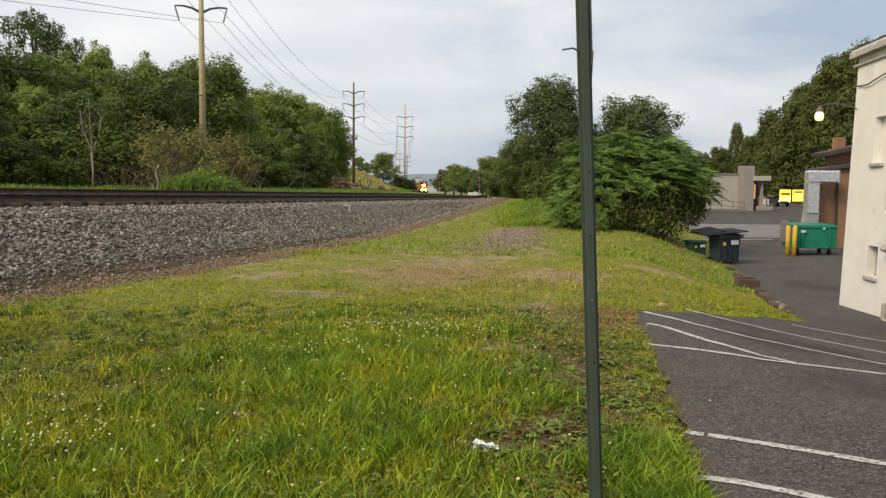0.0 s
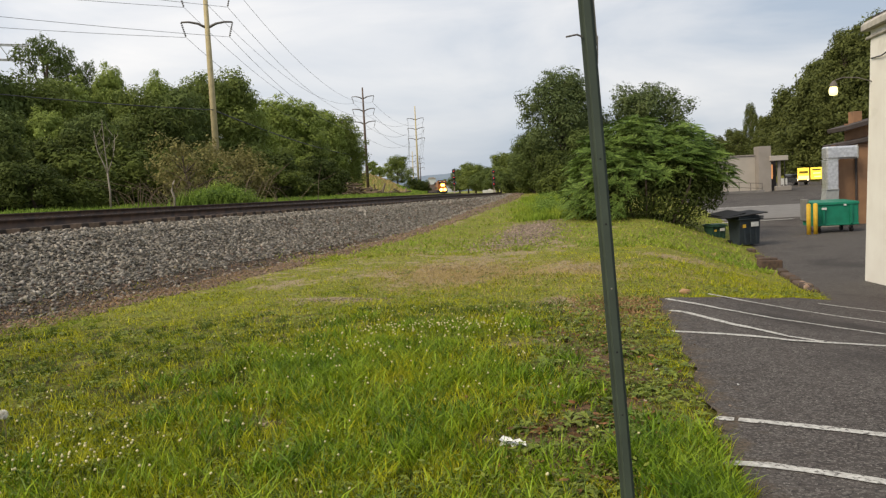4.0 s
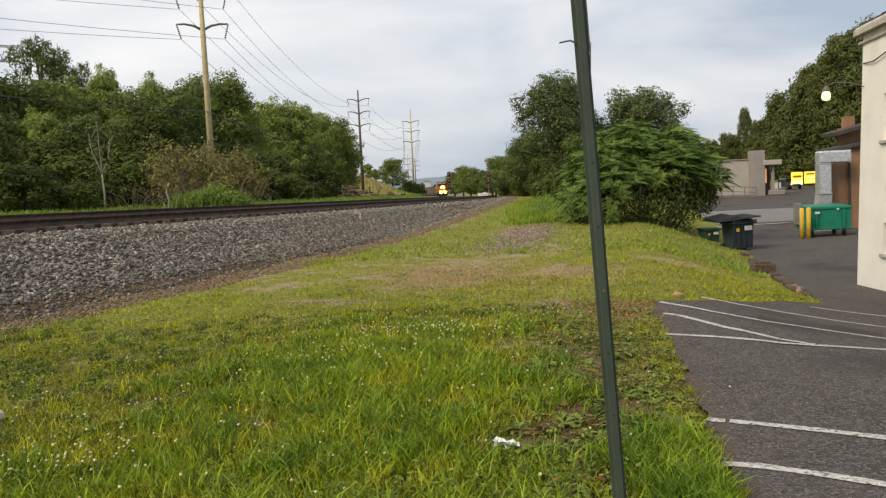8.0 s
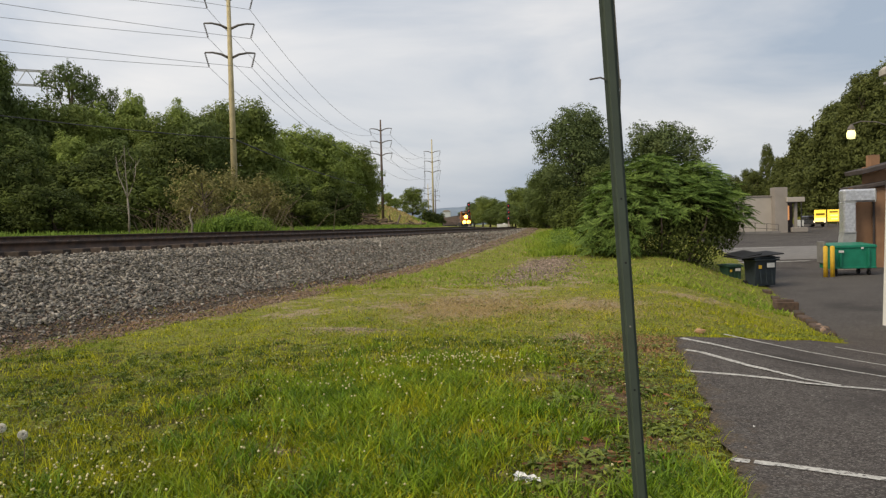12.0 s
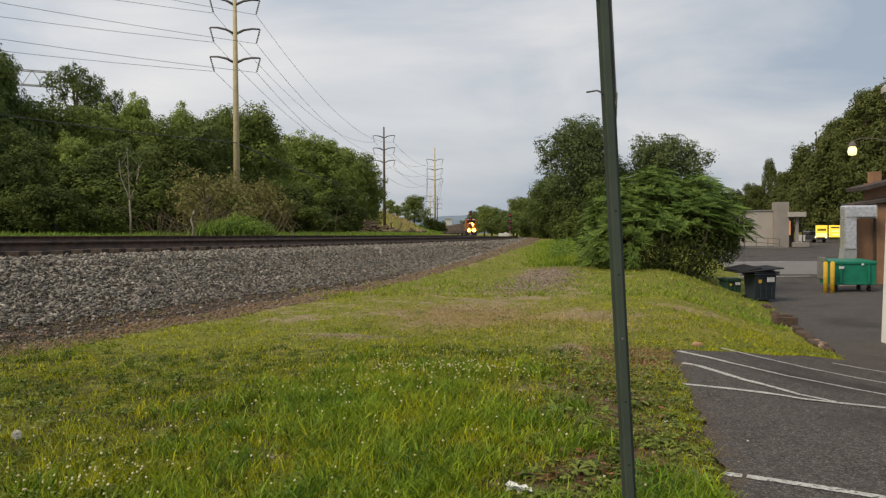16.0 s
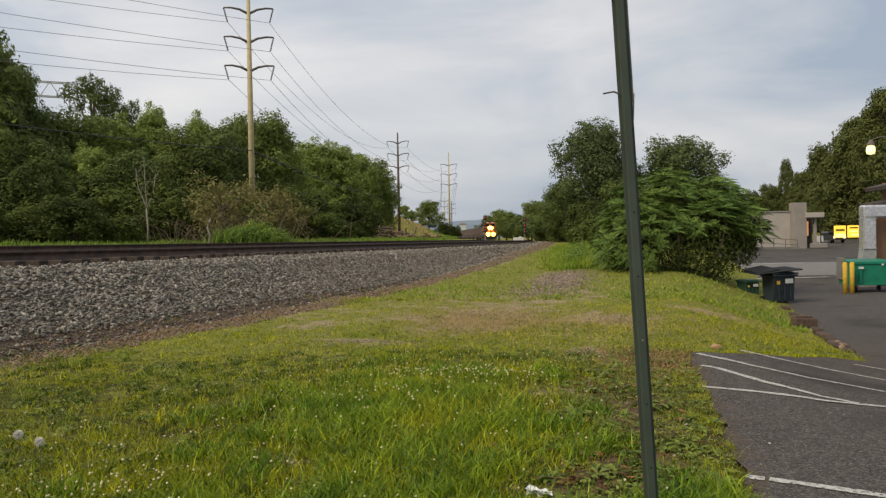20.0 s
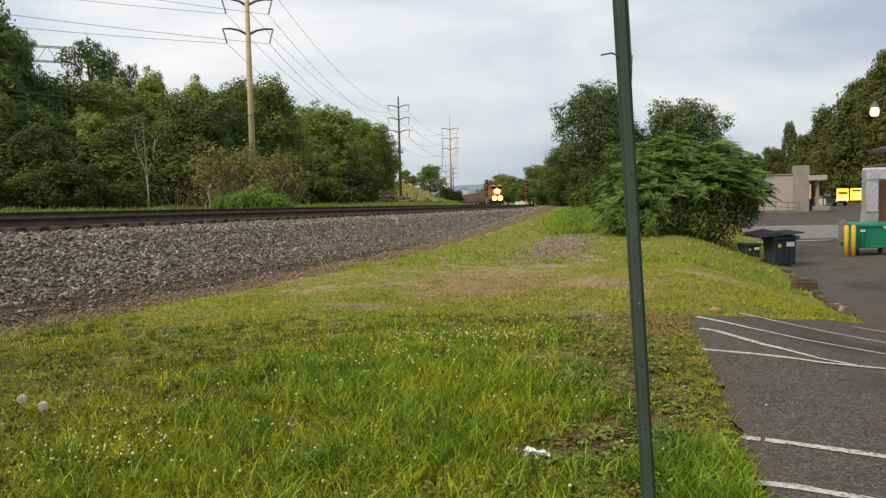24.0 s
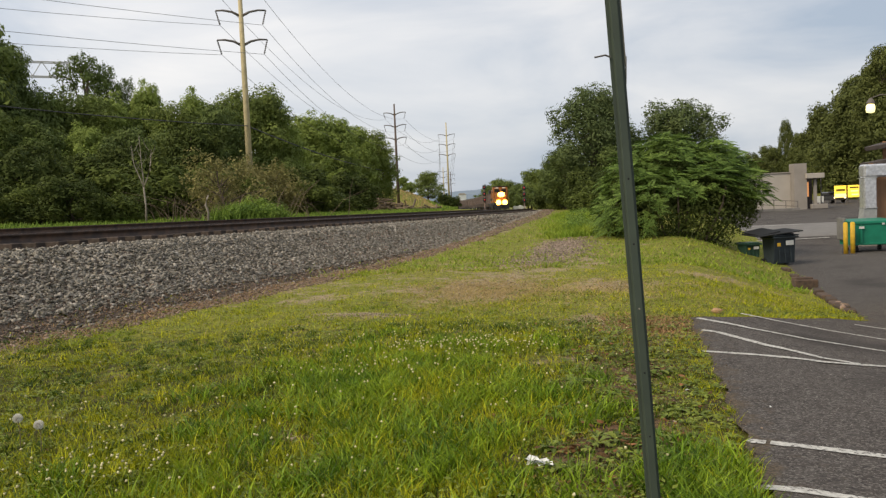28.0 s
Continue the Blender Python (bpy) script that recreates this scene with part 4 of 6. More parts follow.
# ---- green post in the foreground ----
def sign_post():
    t = thing("sign_post", "dark green steel channel post leaning slightly in the grass", "post", pose(0.730, 3.4, -0.12, 0, -2.97, 6))
    w, d, th = 0.0312, 0.022, 0.004
    out = [(-w, 0), (-w * 0.55, 0), (-w * 0.45, d), (w * 0.45, d), (w * 0.55, 0), (w, 0), (w, -th), (w * 0.45, -th), (w * 0.36, d - th), (-w * 0.36, d - th), (-w * 0.45, -th), (-w, -th)]
    part("channel", Geo().prism([(x, -y) for x, y in out], 0.0, 3.6, 2), M_POST, t)
    part("edge_strip", Geo().box((w + 0.004, 0.004, 2.90), (0.006, 0.012, 1.2), 0.002).box((w + 0.004, 0.004, 2.28), (0.005, 0.010, 0.12), 0.002, (0, 5, 0)), M_POSTEDGE, t, "dull galvanised edge strip")
    for z in (2.34, 2.75):
        part("wire_hook", Geo().tube([(-w + 0.003, -0.006, z), (-w - 0.02, -0.01, z + 0.01), (-w - 0.068, -0.012, z + 0.004)], 0.004, 6), M_ARM, t, "bent steel wire")
    for z in (0.70, 0.98, 1.26, 1.54, 1.82):
        part("bolt_hole", Geo().box((0, -d + 0.0005, z), (0.008, 0.003, 0.008), 0.001), M_POSTEDGE if z == 1.26 else M_BLACK, t)
    return t


sign_post()

# ---- signals ----
M_RED = glow("signal_red", (1.0, 0.05, 0.035), 0.9)
M_SIGNAL = mat("signal_black", (0.03, 0.028, 0.03), 0.6)


def signal(x, y, z, height, lit, label, red_mast):
    t = thing("railway_signal", label, "signal", pose(x, y, z), "signals by the tracks")
    part("mast", Geo().rod((0, 0, 0), (0, 0, height), 0.09, 0.07, 8), red_mast, t)
    part("base", Geo().box((0, 0, 0.25), (0.7, 0.7, 0.5), 0.05), M_GREYWALL, t)
    part("ladder", Geo().rod((-0.16, 0.35, 0.2), (-0.16, 0.2, height - 0.3), 0.02, n=5).rod((0.16, 0.35, 0.2), (0.16, 0.2, height - 0.3), 0.02, n=5), M_ARM, t)
    for k, h in enumerate((height - 0.35, height - 1.75, height - 3.05)):
        head = part("signal_head", Geo().lathe((0, 0, 0), [(0.0, -0.5), (0.3, -0.46), (0.36, -0.2), (0.36, 0.2), (0.3, 0.46), (0, 0.5)], 12), M_SIGNAL, t)
        head.matrix_local = pose(0, -0.12, h)
        lens = Geo().lathe((0, 0, 0), [(0.0, 0.04), (0.06, 0.03), (0.085, 0.0)], 10)
        ob = part("lens", lens, M_RED if k in lit else M_BLACK, head)
        ob.matrix_local = pose(0, -0.36, 0.0, 90)
    return t


M_REDMAST = mat("pinkish_grey_mast", (0.42, 0.30, 0.27), 0.7, (0.34, 0.25, 0.23), 3)
signal(-0.88, 168, 0.7, 5.6, (0, 1, 2), "red railway signal mast with three dark heads", M_REDMAST)
signal(7.75, 168, 0.9, 4.9, (0, 1, 2), "railway signal mast with three heads by the trackside", M_REDMAST)
solid("relay_box", Geo().box((0, 0, 0.4), (2.2, 0.9, 0.8), 0.05).box((0.4, 0, 0.85), (0.5, 0.5, 0.25), 0.04), M_WHITE, "low white trackside equipment box", "box", m=pose(6.3, 166, 0.75))


# ---- sumac bush ----
def frond_cloud(domes, n, length):
    """Drooping feathered leaves in layered sprays over a few rounded masses; fewer of them low down."""
    V, F = [], []
    centres = np.array([d[:3] for d in domes], float)
    radii = np.array([d[3:] for d in domes], float)
    w = radii.prod(1) ** (2 / 3)
    sprays = []
    for k in RNG.choice(len(domes), n, p=w / w.sum()):
        d = RNG.normal(size=3)
        d[2] = abs(d[2]) * 1.1 - 0.35
        d /= np.linalg.norm(d)
        p = centres[k] + d * radii[k] * (0.76 + 0.24 * RNG.random())
        # few low fronds, fewest on the right, so the dark inner leaves show
        if d[2] < 0.28 and RNG.random() < (0.35 if p[0] < -1.2 else 0.82):
            continue
        if p[2] < (0.5 if p[0] < -0.9 else 1.75 if p[0] < 1.8 else 1.35):
            continue
        if any(np.linalg.norm(p - q[0]) < 0.30 for q in sprays):
            continue
        if np.any((((p - centres) / radii) ** 2).sum(1) < 0.5):
            continue
        sprays.append((p, d))
    for p, d in sprays:
        face = d + np.array([0, 0, 0.85]) + 0.2 * RNG.normal(size=3)
        face /= np.linalg.norm(face)
        e1 = np.cross(face, (0.3, 0.2, 0.9))
        e1 /= np.linalg.norm(e1)
        e2 = np.cross(face, e1)
        turn0 = RNG.random() * 6.28
        for q in range(9):
            a = turn0 + q * 6.28 / 9 + 0.3 * RNG.normal()
            out = math.cos(a) * e1 + math.sin(a) * e2 + (0.35 + 0.45 * RNG.random()) * face
            out /= np.linalg.norm(out)
            side = np.cross(face, out)
            side /= np.linalg.norm(side) + 1e-6
            L = length * (0.65 + 0.6 * RNG.random())
            for j in range(10):
                u = (j + 1.5) / 11
                c = p + out * L * u - np.array([0, 0, 0.42 * L * u * u])
                wide = L * 0.24 * math.sin(math.pi * (0.25 + 0.66 * u))
                for sg in (-1, 1):
                    tip = c + sg * side * wide + out * L * 0.10 - np.array([0, 0, wide * 0.35])
                    hw = out * L * 0.036
                    V += [c - hw * 0.5, (c + tip) / 2 - hw, tip, (c + tip) / 2 + hw]
                    m = len(V) - 4
                    F.append((m, m + 1, m + 2, m + 3))
    return array_mesh("crown", np.array(V), np.array(F), M_SUMAC)


def sumac():
    t = thing("sumac_bush", "large rounded sumac bush with drooping feathered leaves", "bush", pose(7.4, 31, 0.0))
    for i in range(16):
        a = i * 2.4
        r = 0.5 + 0.9 * RNG.random()
        part("stem", Geo().tube([(r * math.cos(a), r * math.sin(a), -0.5), (2.2 * r * math.cos(a), 1.6 * r * math.sin(a), 1.3), (2.4 * r * math.cos(a), 1.7 * r * math.sin(a), 2.0)], [0.05, 0.04, 0.02], 5), M_BARK, t)
    domes = [(-1.5, 0, 1.95, 1.35, 1.6, 1.6), (-0.2, 0.3, 2.45, 1.6, 1.7, 1.75), (1.5, 0.2, 2.3, 1.4, 1.7, 1.55), (2.4, -0.2, 1.55, 1.0, 1.4, 1.55), (-1.95, -0.4, 1.0, 1.2, 1.4, 1.3), (0.9, -1.2, 1.1, 2.0, 1.3, 1.7), (-0.9, -1.2, 1.1, 1.8, 1.2, 1.6)]
    part("crown", frond_cloud(domes, 4600, 0.52), None, t)
    # inner leaves darker than the fronds: the bush's inner shade as colour
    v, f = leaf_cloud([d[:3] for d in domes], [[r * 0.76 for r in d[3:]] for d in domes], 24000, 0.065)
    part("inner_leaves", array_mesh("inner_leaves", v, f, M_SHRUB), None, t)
    return t


sumac()


# ---- house with white rendered wall ----
# local y runs along the wall and away from the viewer; local x points into the house
house = thing("house", "two-storey house with a white rendered wall and red brick end", "house", pose(9.2, 17.7, -1.05, 0, 1.8, -6.4))
WALL_H = 5.75


def pierced_wall(ss, zs, holes, depth):
    """One skin with deep openings: breaks along the wall and up it, and the cells left open."""
    g, ns, nz = Geo(), len(ss), len(zs)
    verts = [(x, -s, z) for x in (0.0, depth) for s in ss for z in zs]
    at = lambda back, i, k: back * ns * nz + i * nz + k
    faces = []
    for i in range(ns - 1):
        for k in range(nz - 1):
            if (i, k) in holes:
                for (i0, k0), (i1, k1), (ni, nk) in (((i, k), (i, k + 1), (i - 1, k)), ((i + 1, k + 1), (i + 1, k), (i + 1, k)), ((i, k + 1), (i + 1, k + 1), (i, k + 1)), ((i + 1, k), (i, k), (i, k - 1))):
                    if (ni, nk) not in holes:
                        faces.append((at(0, i0, k0), at(0, i1, k1), at(1, i1, k1), at(1, i0, k0)))
            else:
                faces.append((at(0, i, k), at(0, i + 1, k), at(0, i + 1, k + 1), at(0, i, k + 1)))
    return g.add(verts, faces)


S_BREAKS, Z_BREAKS = (0, 1.13, 1.28, 1.62, 1.75, 2.64, 3.15, 3.24), (-0.5, 0.05, 0.95, 1.60, 1.68, 3.35, 4.33, WALL_H)
part("wall", pierced_wall(S_BREAKS, Z_BREAKS, {(2, 2), (3, 2), (1, 5), (2, 5), (5, 1), (5, 2), (5, 3)}, 0.3), M_WALLWHITE, house)
part("end_wall", Geo().box((3.65, -0.15, WALL_H / 2 - 0.25), (6.7, 0.3, WALL_H + 0.5)), M_WALLWHITE, house)
part("core", Geo().box((3.75, -4.6, WALL_H / 2 - 0.25), (6.5, 8.6, WALL_H + 0.4)), M_ROOFDARK, house)
part("cornice", Geo().prism([(-0.16, WALL_H), (-0.16, WALL_H + 0.12), (-0.09, WALL_H + 0.2), (7.1, WALL_H + 0.2), (7.1, WALL_H)], 0.14, -3.24, 1)
     .box((-0.02, -1.55, WALL_H - 0.16), (0.07, 3.4, 0.07), 0.015), M_TRIM, house)
part("roof", Geo().box((3.5, -4.5, WALL_H + 0.26), (6.9, 9.2, 0.1)), M_ROOFDARK, house)
part("roof_vent", Geo().box((0.45, -0.3, WALL_H + 0.36), (0.3, 0.3, 0.2), 0.02), M_BLACK, house)
upper = part("window", Geo().box((0.17, -1.375, 3.84), (0.04, 0.49, 0.98), 0.005), M_WALLWHITE, house, "blocked window recess painted over")
part("sill", Geo().box((0.06, -1.375, 3.31), (0.24, 0.60, 0.075), 0.012), M_TRIM, upper)
lower = part("window", Geo().box((0.2, -1.515, 1.275), (0.02, 0.46, 0.64)), M_DARKGLASS, house, "small dark window with a cross bar")
part("sill", Geo().box((0.06, -1.515, 0.91), (0.24, 0.58, 0.075), 0.012), M_TRIM, lower)
for dy in (-0.22, 0.0, 0.22):
    part("window_bar", Geo().box((0.18, -1.515 + dy, 1.275), (0.035, 0.03, 0.65), 0.004), M_TRIM, lower)
part("window_bar", Geo().box((0.178, -1.515, 1.27), (0.03, 0.46, 0.03), 0.004), M_TRIM, lower)
door = part("door", Geo().box((0.16, -2.895, 0.86), (0.05, 0.5, 1.62), 0.008).box((0.13, -2.895, 1.25), (0.02, 0.34, 0.55), 0.008), mat("door_cream", (0.6, 0.56, 0.46), 0.7, (0.5, 0.46, 0.38), 4), house, "plain cream basement door")
part("door_handle", Geo().tube([(0.13, -2.70, 0.72), (0.08, -2.70, 0.72), (0.08, -2.78, 0.72)], 0.012, 6), M_ARM, door)
part("downspout", Geo().tube([(-0.07, -2.18, WALL_H + 0.02), (-0.07, -2.17, 2.45), (-0.09, -2.24, 2.32), (-0.10, -3.2, 1.95), (-0.10, -3.28, 1.85), (-0.10, -3.29, 0.3)], 0.055, 8), M_WALLWHITE, house, smooth=True)
for z in (5.0, 3.9, 2.8):
    part("pipe_clip", Geo().box((-0.05, -2.175, z), (0.1, 0.15, 0.03), 0.005), M_TRIM, house)
part("meter_box", Geo().box((-0.03, -2.55, 2.93), (0.06, 0.06, 0.13), 0.01).rod((-0.03, -2.55, 2.75), (-0.03, -2.55, 2.88), 0.012), M_TRIM, house)
part("spotlight", Geo().box((-0.1, -2.3, 1.6), (0.16, 0.14, 0.14), 0.03, (0, 25, 10)).rod((0, -2.3, 1.66), (-0.1, -2.3, 1.62), 0.02), M_TRIM, house)
part("service_cable", Geo().tube([(-0.02, -0.1, 5.12), (-0.05, -0.7, 5.08), (-0.05, -1.3, 5.17), (-0.05, -2.3, 5.27), (-0.05, -3.3, 5.42), (-0.3, -4.4, 5.6)], 0.014, 5), M_BLACK, house)
# wall lamp on a curved arm
lamp_arm = part("lamp_arm", Geo().tube([(0.0, -0.12, 4.61), (-0.25, 0.0, 4.72), (-0.55, 0.05, 4.74), (-0.72, 0.07, 4.68)], 0.013, 6), M_ARM, house, smooth=True)
M_LAMP = glow("lamp_glass", (1.0, 0.9, 0.40), 1.3)
part("lamp_cap", Geo().lathe((-0.74, 0.07, 4.56), [(0.02, 0.12), (0.05, 0.08), (0.085, 0.02), (0.085, -0.01)], 14), M_ARM, lamp_arm, smooth=True)
part("lamp_globe", Geo().lathe((-0.74, 0.07, 4.44), [(0.07, 0.10), (0.09, 0.06), (0.095, -0.02), (0.08, -0.08), (0.0, -0.10)], 14), M_LAMP, lamp_arm, "glowing pale yellow lamp globe", smooth=True)
# steps down to the basement door
M_STEP = mat("old_concrete", (0.40, 0.36, 0.31), 0.95, (0.29, 0.26, 0.22), 6, 0.01, 40)
stoop = thing("concrete_stoop", "worn concrete parapet and steps at the basement door", "steps", pose(9.2, 17.7, -1.05, 0, 1.8, -6.4))
part("parapet", Geo().box((-0.09, -2.56, 0.1), (0.18, 0.12, 0.85), 0.02), M_STEP, stoop)
for k in range(3):
    part("step", Geo().box((-0.08 - 0.09 * k, -3.05 - 0.06 * k, 0.32 - 0.15 * k), (0.2, 0.7, 0.16), 0.02), M_STEP, stoop)
part("side_wall", Geo().box((-0.12, -3.75, 0.28), (0.24, 0.2, 0.7), 0.02), M_STEP, stoop)

# low grey building past the yard
grey = thing("low_building", "low beige-grey flat-roofed building with a tall pier", "building", pose(30.6, 80, -0.04))
part("wall", Geo().box((-5.0, 4, 1.75), (10.0, 8, 3.9), 0.02), M_GREYWALL, grey)
part("coping", Geo().box((-5.0, 4, 3.76), (10.2, 8.2, 0.12), 0.02), M_GREYPIER, grey)
part("pier", Geo().box((0.62, -0.3, 2.25), (1.25, 1.3, 4.7), 0.02), M_GREYPIER, grey)
part("canopy", Geo().box((1.95, 1.0, 3.32), (1.75, 4.6, 0.5), 0.03), M_GREYWALL, grey)
# dark colour here stands in for the shade of the entrance recess
part("recess_shade_wall", Geo().box((2.0, 3.7, 1.5), (2.4, 2.0, 3.2)), M_ROOFDARK, grey)
part("column", Geo().box((2.15, -0.6, 1.5), (0.28, 0.28, 3.1), 0.02), M_GREYPIER, grey)
part("lit_window", Geo().box((2.66, 2.62, 2.0), (0.32, 0.05, 1.5)), glow("warm_window", (1.0, 0.42, 0.15), 0.5), grey, "window with warm orange light")
part("door_glass", Geo().box((1.4, 2.6, 1.3), (0.4, 0.05, 2.4)), M_DARKGLASS, grey)
part("planter", Geo().box((2.4, -0.9, 0.25), (1.6, 0.5, 0.5), 0.05), M_GREYPIER, grey)
part("roof_unit", Geo().box((2.0, 2.2, 3.72), (0.7, 0.6, 0.3), 0.04, (0, 12, 0)), M_GREYPIER, grey)
part("kerb", Geo().box((-3.9, -2.4, 0.06), (7.6, 0.35, 0.3), 0.03), M_CONC, grey)
rail = thing("handrail", "thin dark metal handrail on the ramp", "handrail", pose(27.0, 77.9, 0.02))
for k in range(4):
    part("post", Geo().rod((k * 1.15, 0, 0), (k * 1.15, 0, 1.1 - 0.1 * k), 0.035, n=6), M_ARM, rail)
for h in (1.1, 0.6):
    part("bar", Geo().rod((-1.2, 0, h + 0.1), (3.45, 0, h - 0.3), 0.03, n=6), M_ARM, rail)
lp = thing("yard_lamp", "short yard lamp post with a pale globe", "lamp post", pose(34.0, 81, 0.0))
part("pole", Geo().rod((0, 0, 0), (0, 0, 3.1), 0.06, 0.05), M_ARM, lp)
part("globe", Geo().lathe((0, 0, 3.3), [(0, 0.26), (0.2, 0.18), (0.26, 0), (0.18, -0.2), (0, -0.24)], 12), mat("opal_globe", (0.62, 0.66, 0.64), 0.4), lp, smooth=True)

# lit yellow sign boards and a waiting car
M_SIGN = glow("sign_yellow", (1.0, 0.66, 0.07), 0.8)
M_SIGNPALE = glow("sign_pale", (1.0, 0.84, 0.34), 0.9)
board = thing("sign_board", "lit yellow double sign board on posts", "sign", pose(42.9, 95, 0.2))
for x0 in (-0.78, 0.80):
    p = part("panel", Geo().box((x0, 0, 1.36), (1.36, 0.14, 1.45), 0.02), M_SIGN, board)
    if x0 < 0:
        part("lettering_bar", Geo().box((x0, -0.076, 1.55), (1.05, 0.012, 0.26)), mat("sign_ink", (0.30, 0.22, 0.03), 0.7), p)
        part("lower_band", Geo().box((x0, -0.076, 0.9), (1.3, 0.012, 0.45)), M_SIGNPALE, p)
    else:
        for k in range(3):
            part("lettering_bar", Geo().box((x0 + 0.05 * k, -0.076, 1.8 - 0.42 * k), (1.0 - 0.1 * k, 0.012, 0.15)), M_SIGNPALE if k else M_BLACK, p)
for x0 in (-1.35, 0.0, 1.35):
    part("leg", Geo().rod((x0, 0.05, -0.4), (x0, 0.05, 0.7), 0.06, n=6), M_ARM, board)
solid("notice_board", Geo().box((0, 0, 0.55), (0.9, 0.08, 0.75), 0.02).rod((0, 0, -0.2), (0, 0, 0.3), 0.05), M_WHITE, "small white notice board on a post", "sign", m=pose(39.3, 94, 0.2))
M_CARPAINT = mat("dark_car_paint", (0.035, 0.035, 0.04), 0.25, (0.03, 0.03, 0.035), 2, spec=0.6)
car = thing("car", "dark parked car with its headlights on", "car", pose(42.6, 96.2, 0.2))
part("body", Geo().prism([(0, 0.35), (0, 0.75), (0.15, 0.85), (1.1, 0.95), (4.2, 0.95), (4.35, 0.7), (4.3, 0.35)], -0.85, 0.85, 0).box((0, 2.6, 1.15), (1.5, 2.2, 0.5), 0.12), M_CARPAINT, car)
part("windscreen", Geo().box((0, 1.47, 1.16), (1.3, 0.04, 0.36), 0.01, (25, 0, 0)), M_DARKGLASS, car)
M_CARLIGHT = glow("car_headlight", (1.0, 0.86, 0.62), 2.5)
for x0 in (-0.6, 0.6):
    part("headlight", Geo().lathe((0, 0, 0), [(0, 0.06), (0.1, 0.04), (0.13, 0)], 10), M_CARLIGHT, car).matrix_local = pose(x0, -0.01, 0.66, 90)
    for y0 in (0.8, 3.5):
        w = part("wheel", Geo().tube([(x0 * 1.2 - 0.1, y0, 0.32), (x0 * 1.2 + 0.1, y0, 0.32)], 0.32, 14), M_BLACK, car)
        part("rim", Geo().tube([(x0 * 1.2 - 0.105, y0, 0.32), (x0 * 1.2 + 0.105, y0, 0.32)], 0.18, 10), M_ARM, w)

# brown building with silver ductwork
brown = thing("brown_building", "brown clad building with dark flat eaves behind the drive", "building", pose(17.2, 35, -0.85))
part("wall", Geo().prism([(-0.45, 0), (3.2, 0), (6.2, 6), (2.55, 6)], -0.12, 3.62, 2), M_BROWNWALL, brown)
part("lower_eave", Geo().box((0.85, 0.5, 3.77), (2.2, 1.5, 0.17), 0.02, (0, -9, 0)), M_ROOFDARK, brown)
part("upper_wall", Geo().prism([(0.66, 1.0), (3.2, 1.0), (5.2, 5.0), (2.66, 5.0)], 3.45, 4.62, 2), M_BROWNWALL, brown)
part("upper_eave", Geo().box((1.25, 0.95, 4.57), (2.1, 1.6, 0.2), 0.02, (0, -13, 0)), M_ROOFDARK, brown)
part("chimney", Geo().box((1.46, 1.6, 4.72), (0.42, 0.45, 0.95), 0.015), M_BROWNWALL, brown)
part("corner_pipe", Geo().rod((0.61, -0.1, 0.0), (0.61, -0.1, 3.55), 0.05), M_ROOFDARK, brown)
part("corner_board", Geo().box((0.95, -0.03, 1.75), (0.5, 0.05, 3.5), 0.01), M_BROWNWALL, brown)
duct = thing("air_duct", "silver foil-wrapped air duct bending into the brown wall", "duct", pose(16.3, 34.4, -0.85))
part("riser", Geo().box((0.13, 0, 2.33), (0.54, 0.5, 1.38), 0.05), M_DUCT, duct)
part("bend", Geo().box((0.57, 0, 3.28), (1.42, 0.54, 0.56), 0.07), M_DUCT, duct)
part("skirt", Geo().prism([(-0.24, 0.9), (0.36, 0.9), (0.40, 1.66), (-0.14, 1.66)], -0.22, 0.22, 1), M_GALV, duct, "plain galvanised sheet skirt")
part("base_unit", Geo().box((0.1, 0.1, 0.45), (0.75, 0.8, 0.95), 0.03), M_GREYPIER, duct)
for h in (1.68, 2.98):
    part("band", Geo().box((0.13, 0, h), (0.57, 0.53, 0.035), 0.008), M_GALV, duct)
part("band", Geo().box((1.2, 0, 3.28), (0.035, 0.57, 0.59), 0.008), M_GALV, duct)

# dumpster, bollards, carts
dump = thing("dumpster", "green steel dumpster with a dented lid on the asphalt", "dumpster", pose(15.2, 31.9, -0.84))
part("body", Geo().prism([(-0.6, 0.28), (0.55, 0.28), (0.66, 1.16), (-0.6, 1.22)], -0.85, 0.85, 0), M_GREENBIN, dump)
part("lid", Geo().box((0, 0.05, 1.23), (1.76, 1.36, 0.06), 0.02, (3, 0, 0)), M_GREENBIN, dump)
part("rim", Geo().box((0, -0.61, 1.15), (1.76, 0.06, 0.07), 0.01).box((0, -0.61, 0.32), (1.74, 0.05, 0.06), 0.01), M_GREENBIN, dump)
for x0 in (-0.55, 0.55):
    part("sleeve", Geo().box((x0, -0.63, 0.72), (0.09, 0.08, 0.75), 0.01), M_GREENBIN, dump)
part("side_pocket", Geo().box((-0.87, 0.35, 0.92), (0.12, 0.6, 0.9), 0.02), mat("dull_steel", (0.20, 0.195, 0.185), 0.6, (0.15, 0.145, 0.135), 4), dump, "dull grey steel side pocket")
part("sticker", Geo().box((-0.55, -0.68, 0.98), (0.2, 0.006, 0.09)), M_WHITE, dump)
part("sticker", Geo().box((0.3, -0.64, 1.1), (0.1, 0.006, 0.07)), M_WHITE, dump)
for x0 in (-0.65, 0.65):
    for y0 in (-0.42, 0.42):
        c = part("caster", Geo().tube([(x0 - 0.04, y0, 0.11), (x0 + 0.04, y0, 0.11)], 0.11, 10), M_BLACK, dump)
        part("fork", Geo().box((x0, y0, 0.22), (0.12, 0.08, 0.14), 0.01), M_ARM, c)
